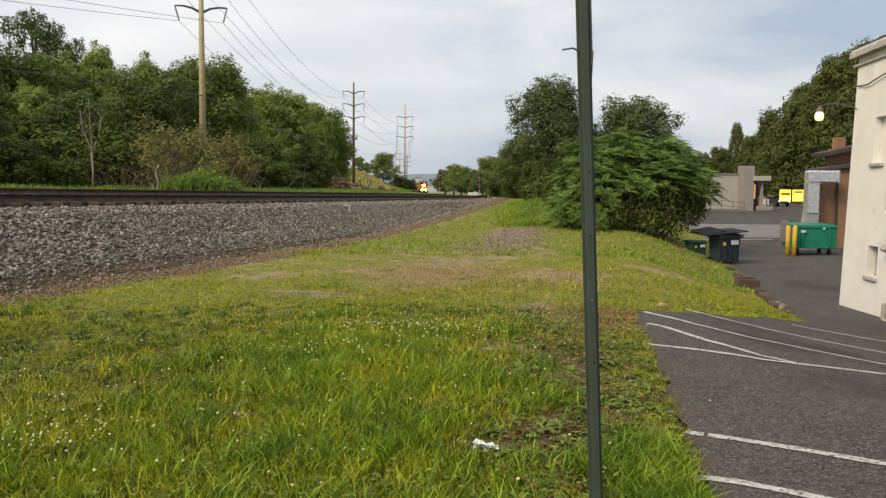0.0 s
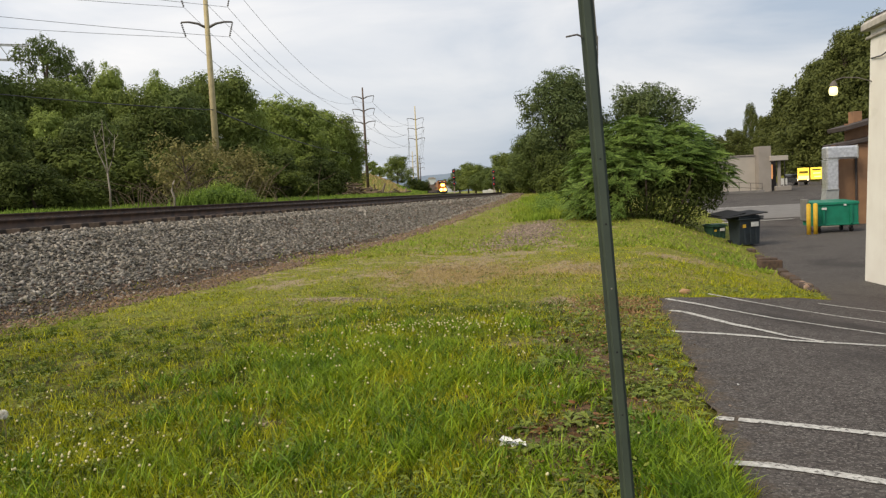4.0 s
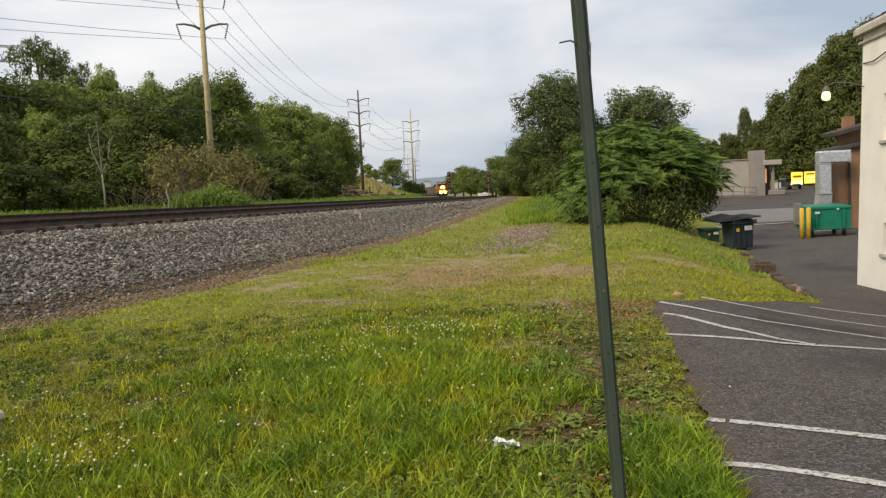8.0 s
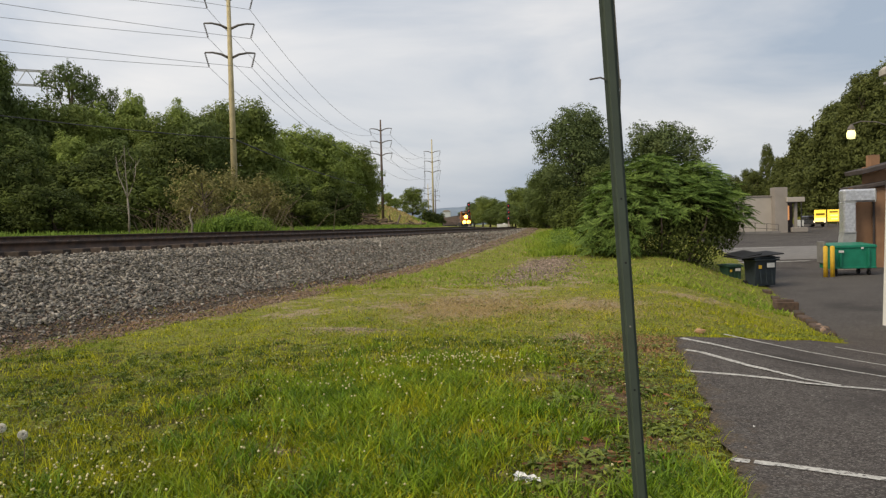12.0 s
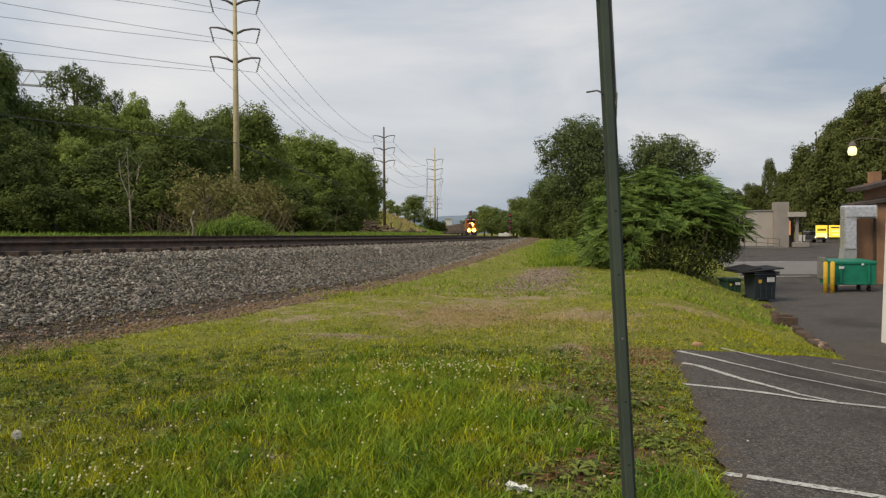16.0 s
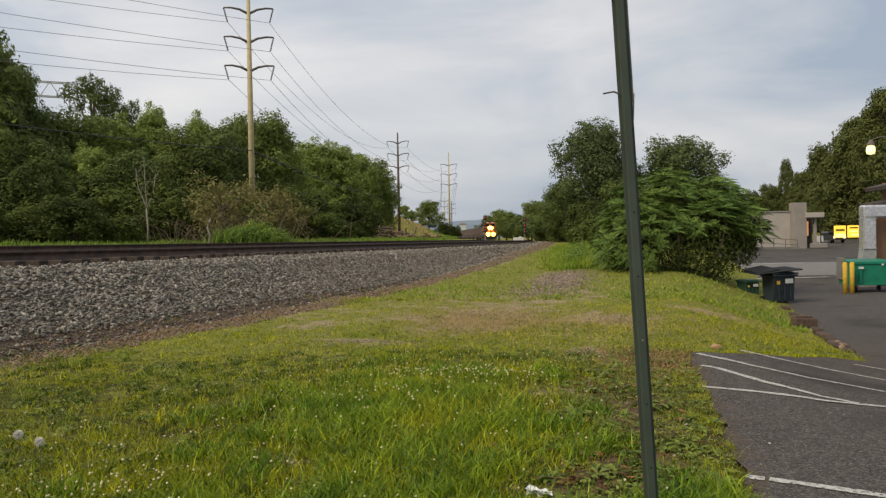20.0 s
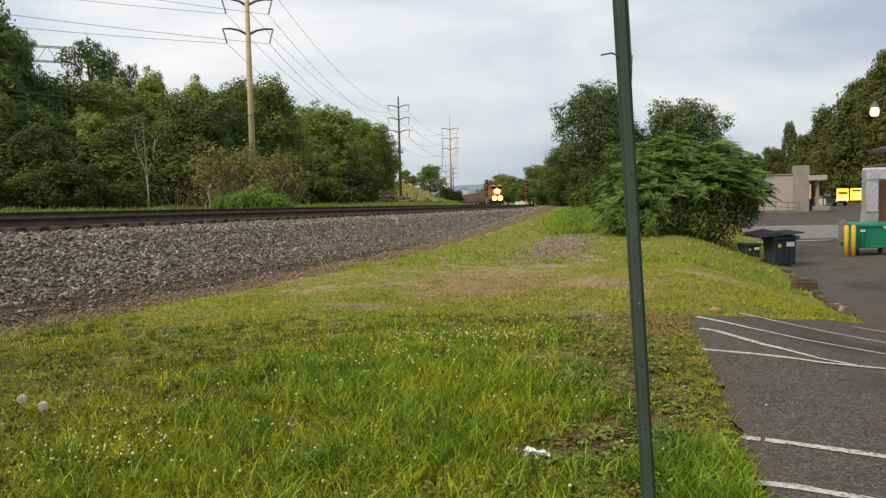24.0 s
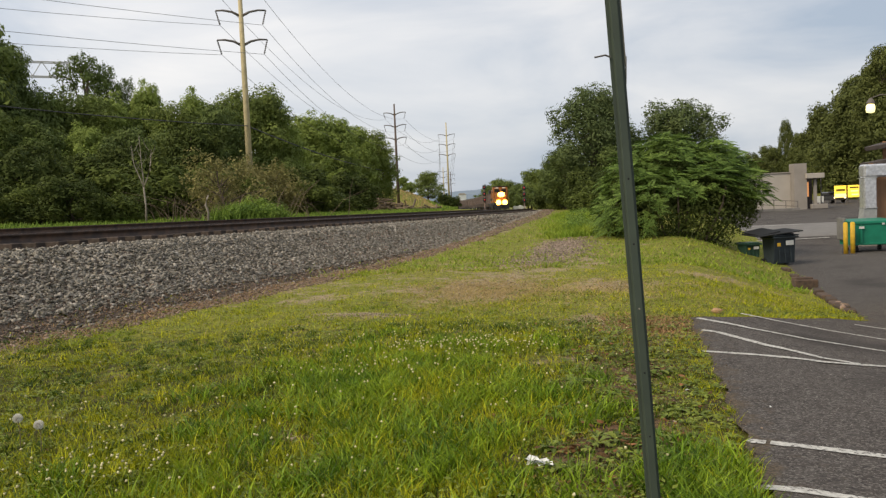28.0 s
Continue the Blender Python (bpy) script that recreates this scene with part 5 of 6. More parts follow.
for dx in (0.0, 0.27):
    b = thing("bollard", "yellow painted steel bollard beside the dumpster", "bollard", pose(13.93 + dx, 31.0, -0.86), "yellow bollards")
    part("tube", Geo().rod((0, 0, 0), (0, 0, 1.2), 0.085, n=14), M_YELLOW, b, smooth=True)
    part("cap", Geo().lathe((0, 0, 1.2), [(0.085, 0), (0.06, 0.04), (0, 0.055)], 14), M_YELLOW, b, smooth=True)


def cart(x, y, turn, shell, lid_turn, label, badge, tall=1.0, wide=1.0):
    t = thing("trash_cart", label, "trash cart", pose(x, y, float(paved_z(x, y)), 0, 0, turn) @ Matrix.Diagonal((wide, 1, tall, 1)), "wheeled trash carts")
    part("body", Geo().prism([(-0.24, 0.08), (0.24, 0.08), (0.34, 1.0), (-0.30, 1.0)], -0.27, 0.27, 0).box((0, -0.02, 0.99), (0.66, 0.74, 0.06), 0.02), shell, t)
    lid = part("lid", Geo().box((0, 0.0, 0.03), (0.68, 0.82, 0.05), 0.02).box((0, -0.02, 0.07), (0.5, 0.6, 0.04), 0.015), shell, t)
    lid.matrix_local = pose(0, 0.02, 1.03, lid_turn)
    part("handle", Geo().tube([(-0.25, 0.36, 0.98), (-0.25, 0.44, 1.0), (0.25, 0.44, 1.0), (0.25, 0.36, 0.98)], 0.016, 6), shell, t)
    for x0 in (-0.3, 0.3):
        w = part("wheel", Geo().tube([(x0 - 0.03, 0.24, 0.13), (x0 + 0.03, 0.24, 0.13)], 0.13, 14), M_BLACK, t)
        part("hub", Geo().tube([(x0 - 0.034, 0.24, 0.13), (x0 + 0.034, 0.24, 0.13)], 0.05, 8), M_ARM, w)
    for k in range(3):
        part("rib", Geo().box((-0.15 + 0.15 * k, -0.292, 0.5), (0.025, 0.02, 0.7), 0.005, (-6, 0, 0)), shell, t)
    if badge:
        part("badge", Geo().box((0.1, -0.345, 0.8), (0.2, 0.012, 0.16)), M_WHITE, t)
        part("sticker", Geo().box((-0.18, -0.34, 0.75), (0.08, 0.012, 0.12)), M_YELLOW, t)
    return t


cart(10.17, 27.7, 20, M_BIN, 0, "dark blue-grey wheeled trash cart with a white badge", True, 1.0, 1.6)
cart(9.75, 29.6, 12, M_BINGREEN, 0, "low green wheeled trash cart half hidden by grass", True, 0.64)
solid("black_sheet", Geo().box((0, 0, 0), (1.7, 1.1, 0.035), 0.01, (0, -5, 0)).box((-0.35, 0.1, 0.035), (0.9, 0.9, 0.03), 0.01, (4, -7, 12)), M_BLACK, "black plastic lids lying across the cart", "lid", m=pose(9.95, 27.75, float(paved_z(10.2, 27.7)) + 1.155, 3, 0, 12))

# rotten timbers along the foot of the bank
TIMBER = "old timbers edging the bank"
for i, (x, y, l, h, turn) in enumerate(((8.17, 20.5, 0.62, 0.30, 5), (8.12, 20.55, 0.5, 0.36, 8), (8.0, 19.3, 0.9, 0.16, 72), (7.72, 18.3, 0.85, 0.14, 76), (7.5, 17.4, 0.7, 0.13, 70), (7.25, 16.6, 0.75, 0.11, 74), (7.03, 15.8, 0.6, 0.10, 78),
                                   (6.85, 15.1, 0.5, 0.09, 68), (8.7, 22.0, 0.8, 0.15, 75), (9.1, 23.6, 0.9, 0.13, 73), (9.6, 25.6, 0.8, 0.13, 76))):
    solid("landscape_timber", Geo().box((0, 0, h / 2 - 0.06), (l, 0.22, h + 0.12), 0.025, (0, 2, 0)), M_SLEEPER, "weathered brown landscape timber at the foot of the bank", "timber", TIMBER,
          m=pose(x, y, float(paved_z(x + 0.2, y)), 0, 0, turn))
solid("concrete_lump", Geo().box((0, 0, 0.06), (0.26, 0.16, 0.12), 0.04, (5, 8, 0)), M_STONEBROWN, "brown broken concrete lump at the bank's foot", "rubble", m=pose(7.2, 16.1, float(paved_z(7.3, 16.1)), 0, 0, 50))


# ---- painted lines on the lot ----
def painted(pts, width, lift=0.006):
    pts = [np.array(p, float) for p in pts]
    path = []
    for a, b in zip(pts[:-1], pts[1:]):
        n = max(2, int(np.linalg.norm(b - a) / 0.12))
        path += [a + (b - a) * k / n for k in range(n)]
    path.append(pts[-1])
    v, f = [], []
    for i, p in enumerate(path):
        d = path[min(i + 1, len(path) - 1)] - path[max(i - 1, 0)]
        n = np.array([-d[1], d[0]]) / np.linalg.norm(d)
        w = width / 2 * (1 + 0.12 * math.sin(i * 2.1))
        for sgn in (-1, 1):
            q = p + n * w * sgn
            v.append((q[0], q[1], float(paved_z(*q)) + lift))
    for i in range(len(path) - 1):
        f.append((2 * i, 2 * i + 1, 2 * i + 3, 2 * i + 2))
    return array_mesh("painted_line", np.array(v), np.array(f), M_PAINT)


for pts in (((1.66, 5.10), (1.765, 5.055)), ((1.79, 5.045), (1.94, 4.97), (2.24, 4.80), (2.68, 4.52), (4.2, 3.6)), ((1.35, 4.29), (1.5, 4.27), (1.66, 4.22), (1.96, 4.04), (2.3, 3.8), (3.6, 2.9)),
            ((2.16, 8.16), (2.68, 7.85), (3.15, 7.47), (3.46, 7.45), (4.57, 7.62), (6.5, 7.9)), ((2.55, 9.45), (2.68, 9.27), (2.93, 8.35), (3.23, 7.70), (3.5, 7.50)),
            ((2.75, 10.4), (3.15, 9.50), (3.59, 8.92), (4.14, 8.60), (4.75, 8.35), (6.5, 8.1)), ((3.5, 11.0), (3.81, 10.5), (4.25, 9.98), (4.72, 9.65), (5.47, 9.34), (7.5, 8.8)), ((5.06, 11.0), (5.44, 10.82), (6.19, 10.58), (8, 10.1))):
    solid("painted_line", painted(pts, 0.08), None, "worn white painted line on dark asphalt", "road marking", "painted lines on the lot", kind="structure")
for pts in (((13.2, 39.2), (17, 39.6)), ((14.6, 52), (21, 52.6))):
    solid("painted_line", painted(pts, 0.3, 0.03), None, "pale painted line across the yard", "road marking", "painted lines on the lot", kind="structure")


# ---- lawn ----
def lush(x, y):
    return np.clip(patch(x, y, -0.55, 6.5, 1.3, 2.0) + 0.5 * patch(x, y, -2.2, 4.6, 1.2, 1.4) + 0.55 * patch(x, y, 1.2, 4.2, 0.35, 0.9) + 0.4 * patch(x, y, 5.0, 15.0, 1.5, 2.0), 0, 1)


def spots(n, ylo, yhi, power=1.0, tuft=1, rad=0.0):
    """Random places on the lawn, in tufts of some blades each; gives the way outwards in the tuft as well."""
    m = n // tuft
    y = ylo + (yhi - ylo) * RNG.random(m) ** power
    lo, hi = -0.86 * y - 0.8, np.minimum(edge_x(y) + 0.03, 0.62 * y + 1)
    x = lo + (hi - lo) * RNG.random(m)
    size = np.repeat(0.5 + RNG.random(m), tuft)
    ox, oy = rad * size * RNG.normal(size=m * tuft), rad * size * RNG.normal(size=m * tuft)
    x, y = np.repeat(x, tuft) + ox, np.repeat(y, tuft) + oy
    ok = (side_of(x, y) > 3.4 + 0.25 * np.sin(y * 3.1) * np.sin(y * 1.3)) & (x < edge_x(y) + 0.04 * np.sin(y * 7) + 0.03)
    return x[ok], y[ok], ox[ok], oy[ok], size[ok]


def blades(name, x, y, h, w, material, label, lean=0.5, z0=None, out=None, plain=False):
    """One thin bent blade at each spot: three triangles, or one."""
    n = len(x)
    a = RNG.random(n) * 2 * math.pi
    side = np.stack([np.cos(a), np.sin(a), np.zeros(n)], -1) * (w / 2)[:, None]
    b = RNG.random(n) * 2 * math.pi if out is None else np.arctan2(out[1], out[0]) + 0.7 * RNG.normal(size=n)
    bend = np.stack([np.cos(b), np.sin(b), np.zeros(n)], -1) * (h * lean * (0.3 + RNG.random(n)))[:, None]
    p = np.stack([x, y, (surf_z(x, y) if z0 is None else z0) - 0.01], -1)
    up = np.array([0, 0, 1.0]) * h[:, None]
    if plain:
        v, f = np.stack([p - side, p + side, p + up + bend], 1), np.arange(3 * n).reshape(n, 3)
    else:
        v = np.stack([p - side, p + side, p - side * 0.8 + up * 0.6 + bend * 0.35, p + side * 0.8 + up * 0.6 + bend * 0.35, p + up + bend], 1)
        f = np.array([(0, 1, 3), (0, 3, 2), (2, 3, 4)])[None] + 5 * np.arange(n)[:, None, None]
    return solid(name, array_mesh(name, v.reshape(-1, 3), f.reshape(-1, 3), material), None, label, "grass", kind="stuff")


for n, lo, hi, hh, ww, mats_, pw, tuft, rad in ((230000, 2.6, 8.5, (0.022, 0.055), (0.0035, 0.0075), M_GRASS, 1.25, 22, 0.030), (230000, 8.5, 19, (0.022, 0.055), (0.008, 0.018), M_GRASS, 1.3, 16, 0.055),
                                                (120000, 19, 62, (0.035, 0.08), (0.03, 0.065), M_GRASS_FAR, 1.8, 10, 0.16)):
    x, y, ox, oy, size = spots(n, lo, hi, pw, tuft, rad)
    bare, rich = np.maximum(wear(x, y), rusty(x, y)), lush(x, y)
    wave = 0.5 + 0.5 * np.sin(x * 5.3 + 2.1 * np.sin(y * 3.1)) * np.sin(y * 4.7 + 1.9 * np.sin(x * 2.7))
    wave = wave * (0.55 + 0.45 * np.sin(x * 13.1 + 2.6 * np.sin(y * 7.3)) * np.sin(y * 11.9 + 2.3 * np.sin(x * 6.1)))
    keep = RNG.random(len(x)) > np.maximum(np.maximum(bare * 0.88, 0.9 * (1 - smooth(3.5, 5.0, side_of(x, y) + 0.5 * np.sin(y * 2.1 + x) * np.sin(y * 0.83)))), 0.8 * (1 - wave) * (1 - rich))
    x, y, ox, oy, size, bare, rich = x[keep], y[keep], ox[keep], oy[keep], size[keep], bare[keep], np.clip(rich + 0.35 * wave ** 3, 0, 1.2)[keep]
    h = (hh[0] + hh[1] * RNG.random(len(x)) ** 1.5) * (1 + 1.0 * rich) * (1 - 0.45 * bare) * size
    w = ww[0] + (ww[1] - ww[0]) * RNG.random(len(x))
    dry = RNG.random(len(x)) < 0.025 + 0.42 * bare
    blades("lawn_grass", x[~dry], y[~dry], h[~dry], w[~dry], mats_, "short green lawn grass with lusher tufts", 0.9, None, (ox[~dry], oy[~dry]), lo > 5)
    blades("dry_grass", x[dry], y[dry], h[dry] * 0.8, w[dry], M_DRY, "dry straw-coloured blades among the lawn", 1.2, None, (ox[dry], oy[dry]), True)

# the lawn where the viewer stands and behind
y = -9 + 11.9 * RNG.random(26000)
x = -7 + (edge_x(y) + 7) * RNG.random(26000)
blades("lawn_grass", x, y, 0.025 + 0.06 * RNG.random(len(x)), 0.008 + 0.012 * RNG.random(len(x)), M_GRASS, "short green lawn grass with lusher tufts", 0.8, None, None, True)

# the lushest tufts, and dark broad-leaved weeds
M_LUSH = mat("lush_grass", (0.095, 0.18, 0.008), 0.55, (0.215, 0.31, 0.014), 1.6, island=0.65, through_light=0.22, spec=0.3)
gx_, gy_ = [], []
for i in range(210):
    cx, cy = -0.75 + 0.75 * RNG.normal(), 6.3 + 1.2 * RNG.normal()
    if i % 5 == 0:
        cx, cy = 1.2 + 0.12 * RNG.normal(), 3.9 + 0.45 * RNG.normal()
    if i % 7 == 0:
        cx, cy = -3.0 + 3.5 * RNG.random(), 3.2 + 1.5 * RNG.random()
    k = 150
    gx_.append(cx + 0.11 * RNG.normal(size=k))
    gy_.append(cy + 0.11 * RNG.normal(size=k))
x, y = np.concatenate(gx_), np.maximum(np.concatenate(gy_), 2.7)
ok = x < edge_x(y) - 0.05
x, y = x[ok], y[ok]
blades("lush_grass", x, y, 0.05 + 0.12 * RNG.random(len(x)) ** 1.4, 0.005 + 0.009 * RNG.random(len(x)), M_LUSH, "lush tall tufts of fresh green grass", 0.95)
gx_, gy_ = [], []
for i in range(620):
    cy = 2.9 + 7.5 * RNG.random() ** 1.3
    cx = -0.75 * cy + (0.75 * cy + float(edge_x(cy)) - 0.3) * RNG.random()
    rad = 0.03 + 0.06 * RNG.random()
    gx_.append(cx + rad * RNG.normal(size=55))
    gy_.append(cy + rad * RNG.normal(size=55))
x, y = np.concatenate(gx_), np.maximum(np.concatenate(gy_), 2.7)
blades("dark_grass", x, y, 0.025 + 0.05 * RNG.random(len(x)), 0.006 + 0.008 * RNG.random(len(x)), mat("dark_grass", (0.05, 0.088, 0.008), 0.6, (0.085, 0.125, 0.012), 2, island=0.4, through_light=0.15), "low dark green tufts in the lawn", 0.9)
M_WEED = mat("weed_leaf", (0.115, 0.155, 0.024), 0.6, (0.175, 0.205, 0.032), 3, island=0.5, through_light=0.15)
V_, N_ = [], 0
for i in range(230):
    cy = 3.0 + 12 * RNG.random() ** 1.3
    cx = (-0.7 * cy + 0.5) + (0.95 * cy + 0.6) * RNG.random()
    if i % 5 < 2:
        cx, cy = float(edge_x(cy)) - 0.12 - 0.9 * RNG.random(), cy
    if cx > float(edge_x(cy)) - 0.1:
        continue
    k = 36
    rad = 0.07 + 0.13 * RNG.random()
    px, py = cx + rad * RNG.normal(size=k), cy + rad * RNG.normal(size=k)
    px = np.minimum(px, edge_x(py) - 0.04)
    tl = turns(k)
    tl[:, 2] *= 0.5
    lf = np.array([(1, 0, 0), (0, 0.5, 0.12), (-1, 0, 0), (0, -0.5, 0.12)])[None] * (0.012 + 0.017 * RNG.random((k, 1, 1)))
    V_.append(np.einsum("nij,nkj->nki", tl, lf) + np.stack([px, py, lawn_z(px, py) + 0.03 + 0.06 * RNG.random(k)], -1)[:, None])
V_ = np.concatenate(V_)
solid("lawn_weeds", array_mesh("lawn_weeds", V_.reshape(-1, 3), np.arange(4 * len(V_)).reshape(-1, 4), M_WEED), None, "dark broad-leaved weeds in the lawn", "weeds", kind="stuff")

# clover leaves and flowers
M_CLOVER = mat("clover_leaf", (0.13, 0.185, 0.024), 0.6, (0.19, 0.23, 0.032), 1.5, island=0.45, through_light=0.2)
M_FLOWER = mat("clover_flower", (0.64, 0.58, 0.34), 0.85, (0.50, 0.45, 0.24), 40, island=0.2)
x, y = spots(52000, 2.6, 13, 1.2)[:2]
mat_of = 0.5 + 0.5 * np.sin(x * 3.7 + 1.8 * np.sin(y * 2.3)) * np.sin(y * 3.1 + 1.6 * np.sin(x * 1.9))
keep = RNG.random(len(x)) < (0.25 + 0.9 * mat_of) * (1 - np.maximum(wear(x, y) * 0.8, rusty(x, y) * 0.9))
x, y = x[keep], y[keep]
n = len(x)
r = 0.007 + 0.008 * RNG.random(n)
tilt = turns(n)
tilt[:, 2] *= 0.35
v = []
for k in range(3):
    a = 2.1 * k + 0.2
    c, q = math.cos(a), math.sin(a)
    leaf = np.array([(0, 0), (0.9, 0.65), (1.6, 0), (0.9, -0.65)])
    leaf = np.stack([leaf[:, 0] * c - leaf[:, 1] * q, leaf[:, 0] * q + leaf[:, 1] * c, np.zeros(4)], -1)
    v.append(np.einsum("nij,nkj->nki", tilt, leaf[None] * r[:, None, None]))
v = np.concatenate(v, 1) + np.stack([x, y, lawn_z(x, y) + 0.025 + 0.045 * RNG.random(n)], -1)[:, None]
solid("clover_leaves", array_mesh("clover_leaves", v.reshape(-1, 3), np.arange(12 * n).reshape(-1, 4), M_CLOVER), None, "small three-part clover leaves in the lawn", "weeds", kind="stuff")


# rosettes of broad weeds on the thin soil beside the asphalt
def rosettes(spots_, material, label):
    V, F = [], []
    for cx, cy, size, leaves in spots_:
        z = float(lawn_z(cx, cy))
        a0 = RNG.random() * 6.28
        for k in range(leaves):
            a = a0 + k * 6.28 / leaves + 0.25 * RNG.normal()
            L = size * (0.6 + 0.6 * RNG.random())
            w = L * (0.11 + 0.08 * RNG.random())
            d, n = np.array([math.cos(a), math.sin(a), 0]), np.array([-math.sin(a), math.cos(a), 0])
            rise = 0.25 + 0.5 * RNG.random()
            m = len(V)
            for u, ww in ((0.0, 0.3), (0.35, 0.8), (0.7, 1.0)):
                c = np.array([cx, cy, z + 0.012]) + d * L * u + np.array([0, 0, L * rise * (1.5 * u - 1.3 * u * u)])
                V += [c - n * w * ww, c + n * w * ww]
            V.append(np.array([cx, cy, z + 0.012]) + d * L + np.array([0, 0, L * rise * 0.15]))
            F += [(m, m + 1, m + 3), (m, m + 3, m + 2), (m + 2, m + 3, m + 5), (m + 2, m + 5, m + 4), (m + 4, m + 5, m + 6)]
    return solid("rosette_weeds", array_mesh("rosette_weeds", np.array(V), np.array(F), material), None, label, "weeds", kind="stuff")


places = []
for i in range(300):
    cy = 3.1 + 7.0 * RNG.random() ** 1.2
    cx = float(edge_x(cy)) - 0.04 - 1.35 * RNG.random() ** 1.1 if i % 5 else 0.4 + 0.9 * RNG.random()
    places.append((cx, cy, 0.045 + 0.075 * RNG.random(), int(6 + 6 * RNG.random())))
rosettes(places[:150], M_WEED, "flat rosettes of broad-leaved weeds by the asphalt")
rosettes(places[150:], M_CLOVER, "fresh green rosettes of weeds by the asphalt")
places = []
for i in range(500):
    cy = 3.0 + 12.0 * RNG.random() ** 1.3
    places.append((-0.72 * cy + (0.72 * cy + float(edge_x(cy)) - 1.2) * RNG.random(), cy, 0.04 + 0.06 * RNG.random(), int(5 + 5 * RNG.random())))
rosettes(places, M_WEED, "broad-leaved weeds scattered through the lawn")

fx, fy = [], []
for cx, cy, rx, ry, k in ((-2.6, 4.8, 0.7, 0.9, 70), (-1.4, 6.2, 1.2, 1.6, 50), (0.1, 8.3, 1.1, 0.8, 75), (-0.2, 8.0, 0.75, 0.35, 130), (-1.0, 7.0, 0.5, 0.3, 40), (-2.3, 4.6, 0.35, 0.3, 45), (-0.4, 9.3, 1.3, 0.5, 45), (-1.0, 4.4, 1.2, 1.0, 25), (-3.4, 6.4, 1.0, 1.4, 45), (0.3, 6.0, 0.5, 1.5, 16)):
    fx.append(cx + rx * RNG.normal(size=k) * 0.8)
    fy.append(cy + ry * RNG.normal(size=k) * 0.7)
fx, fy = np.concatenate(fx), np.maximum(np.concatenate(fy), 2.8)
fx, fy = fx + 0.05 * RNG.normal(size=len(fx)), fy + 0.06 * RNG.normal(size=len(fy))
ok = fx < edge_x(fy) - 0.2
fx, fy = fx[ok], fy[ok]
n = len(fx)
fz = lawn_z(fx, fy) + 0.06 + 0.06 * RNG.random(n) + 0.06 * lush(fx, fy)
r = 0.007 + 0.006 * RNG.random(n)
v = (np.einsum("nij,nkj->nki", turns(n), np.repeat(OCTA[None], n, 0)) * r[:, None, None]) + np.stack([fx, fy, fz], -1)[:, None]
solid("clover_flowers", array_mesh("clover_flowers", v.reshape(-1, 3), (OCTF[None] + 6 * np.arange(n)[:, None, None]).reshape(-1, 3), M_FLOWER), None, "scattered small white clover flowers", "flowers", kind="stuff")
blades("flower_stalks", fx, fy, fz - lawn_z(fx, fy), np.full(n, 0.003), M_GRASS, "thin green stalks of clover flowers", lean=0.01)

M_SEED = mat("seed_fluff", (0.7, 0.68, 0.62), 0.95, (0.55, 0.53, 0.48), 60)
for x, y, h in ((-3.34, 5.2, 0.25), (-3.14, 5.12, 0.22)):
    t = thing("dandelion", "dandelion seed head on a thin stalk", "dandelion", pose(x, y, float(lawn_z(x, y))), "dandelion seed heads")
    part("stalk", Geo().tube([(0, 0, -0.01), (0.01, 0, h * 0.5), (0, 0, h)], 0.003, 5), M_BRUSH, t)
    g = Geo()
    for k in range(140):
        z = 1 - 2 * (k + 0.5) / 140
        a = k * 2.39996
        q = math.sqrt(1 - z * z)
        d = Vector((q * math.cos(a), q * math.sin(a), z))
        g.rod((0, 0, h), Vector((0, 0, h)) + d * 0.034, 0.0007, 0.0022, 3, caps=True)
    part("seed_head", g, M_SEED, t)

# litter and fallen leaves
g = Geo()
for k, (dx, dy, a, s) in enumerate(((0, 0, 10, 0.065), (0.045, -0.02, 40, 0.05), (-0.045, 0.02, 75, 0.05), (0.075, -0.045, 120, 0.035), (-0.02, -0.03, 150, 0.045))):
    g.add([Matrix.Rotation(radians(a), 3, "Z") @ Vector(p) * s + Vector((dx, dy, 0.035 + 0.006 * k)) for p in ((-1, -0.6, 0), (0.1, -0.8, 0.35), (1, -0.3, 0.05), (0.8, 0.7, 0.3), (-0.2, 0.6, 0.1), (-0.9, 0.4, 0.4), (0, 0, -0.15))],
          [(0, 1, 6), (1, 2, 6), (2, 3, 6), (3, 4, 6), (4, 5, 6), (5, 0, 6)])
solid("paper_litter", g, M_LITTER, "crumpled white paper litter in the grass", "litter", m=pose(0.27, 4.62, float(lawn_z(0.27, 4.62)), 0, 0, -18))
for x, y, s in ((1.62, 6.45, 0.022), (2.1, 5.9, 0.012), (1.9, 7.3, 0.014)):
    z = float(max(lawn_z(x, y), paved_z(x, y))) if x < float(edge_x(y)) else float(paved_z(x, y))
    solid("paper_scrap", Geo().add([(-s, -s * 0.6, 0.004), (s, -s * 0.4, 0.012), (s * 0.8, s * 0.7, 0.006), (-s * 0.7, s * 0.5, 0.014), (0, 0, 0.002)], [(0, 1, 4), (1, 2, 4), (2, 3, 4), (3, 0, 4)]), M_LITTER, "small white paper scrap by the asphalt edge", "litter", "paper scraps", m=pose(x, y, z))


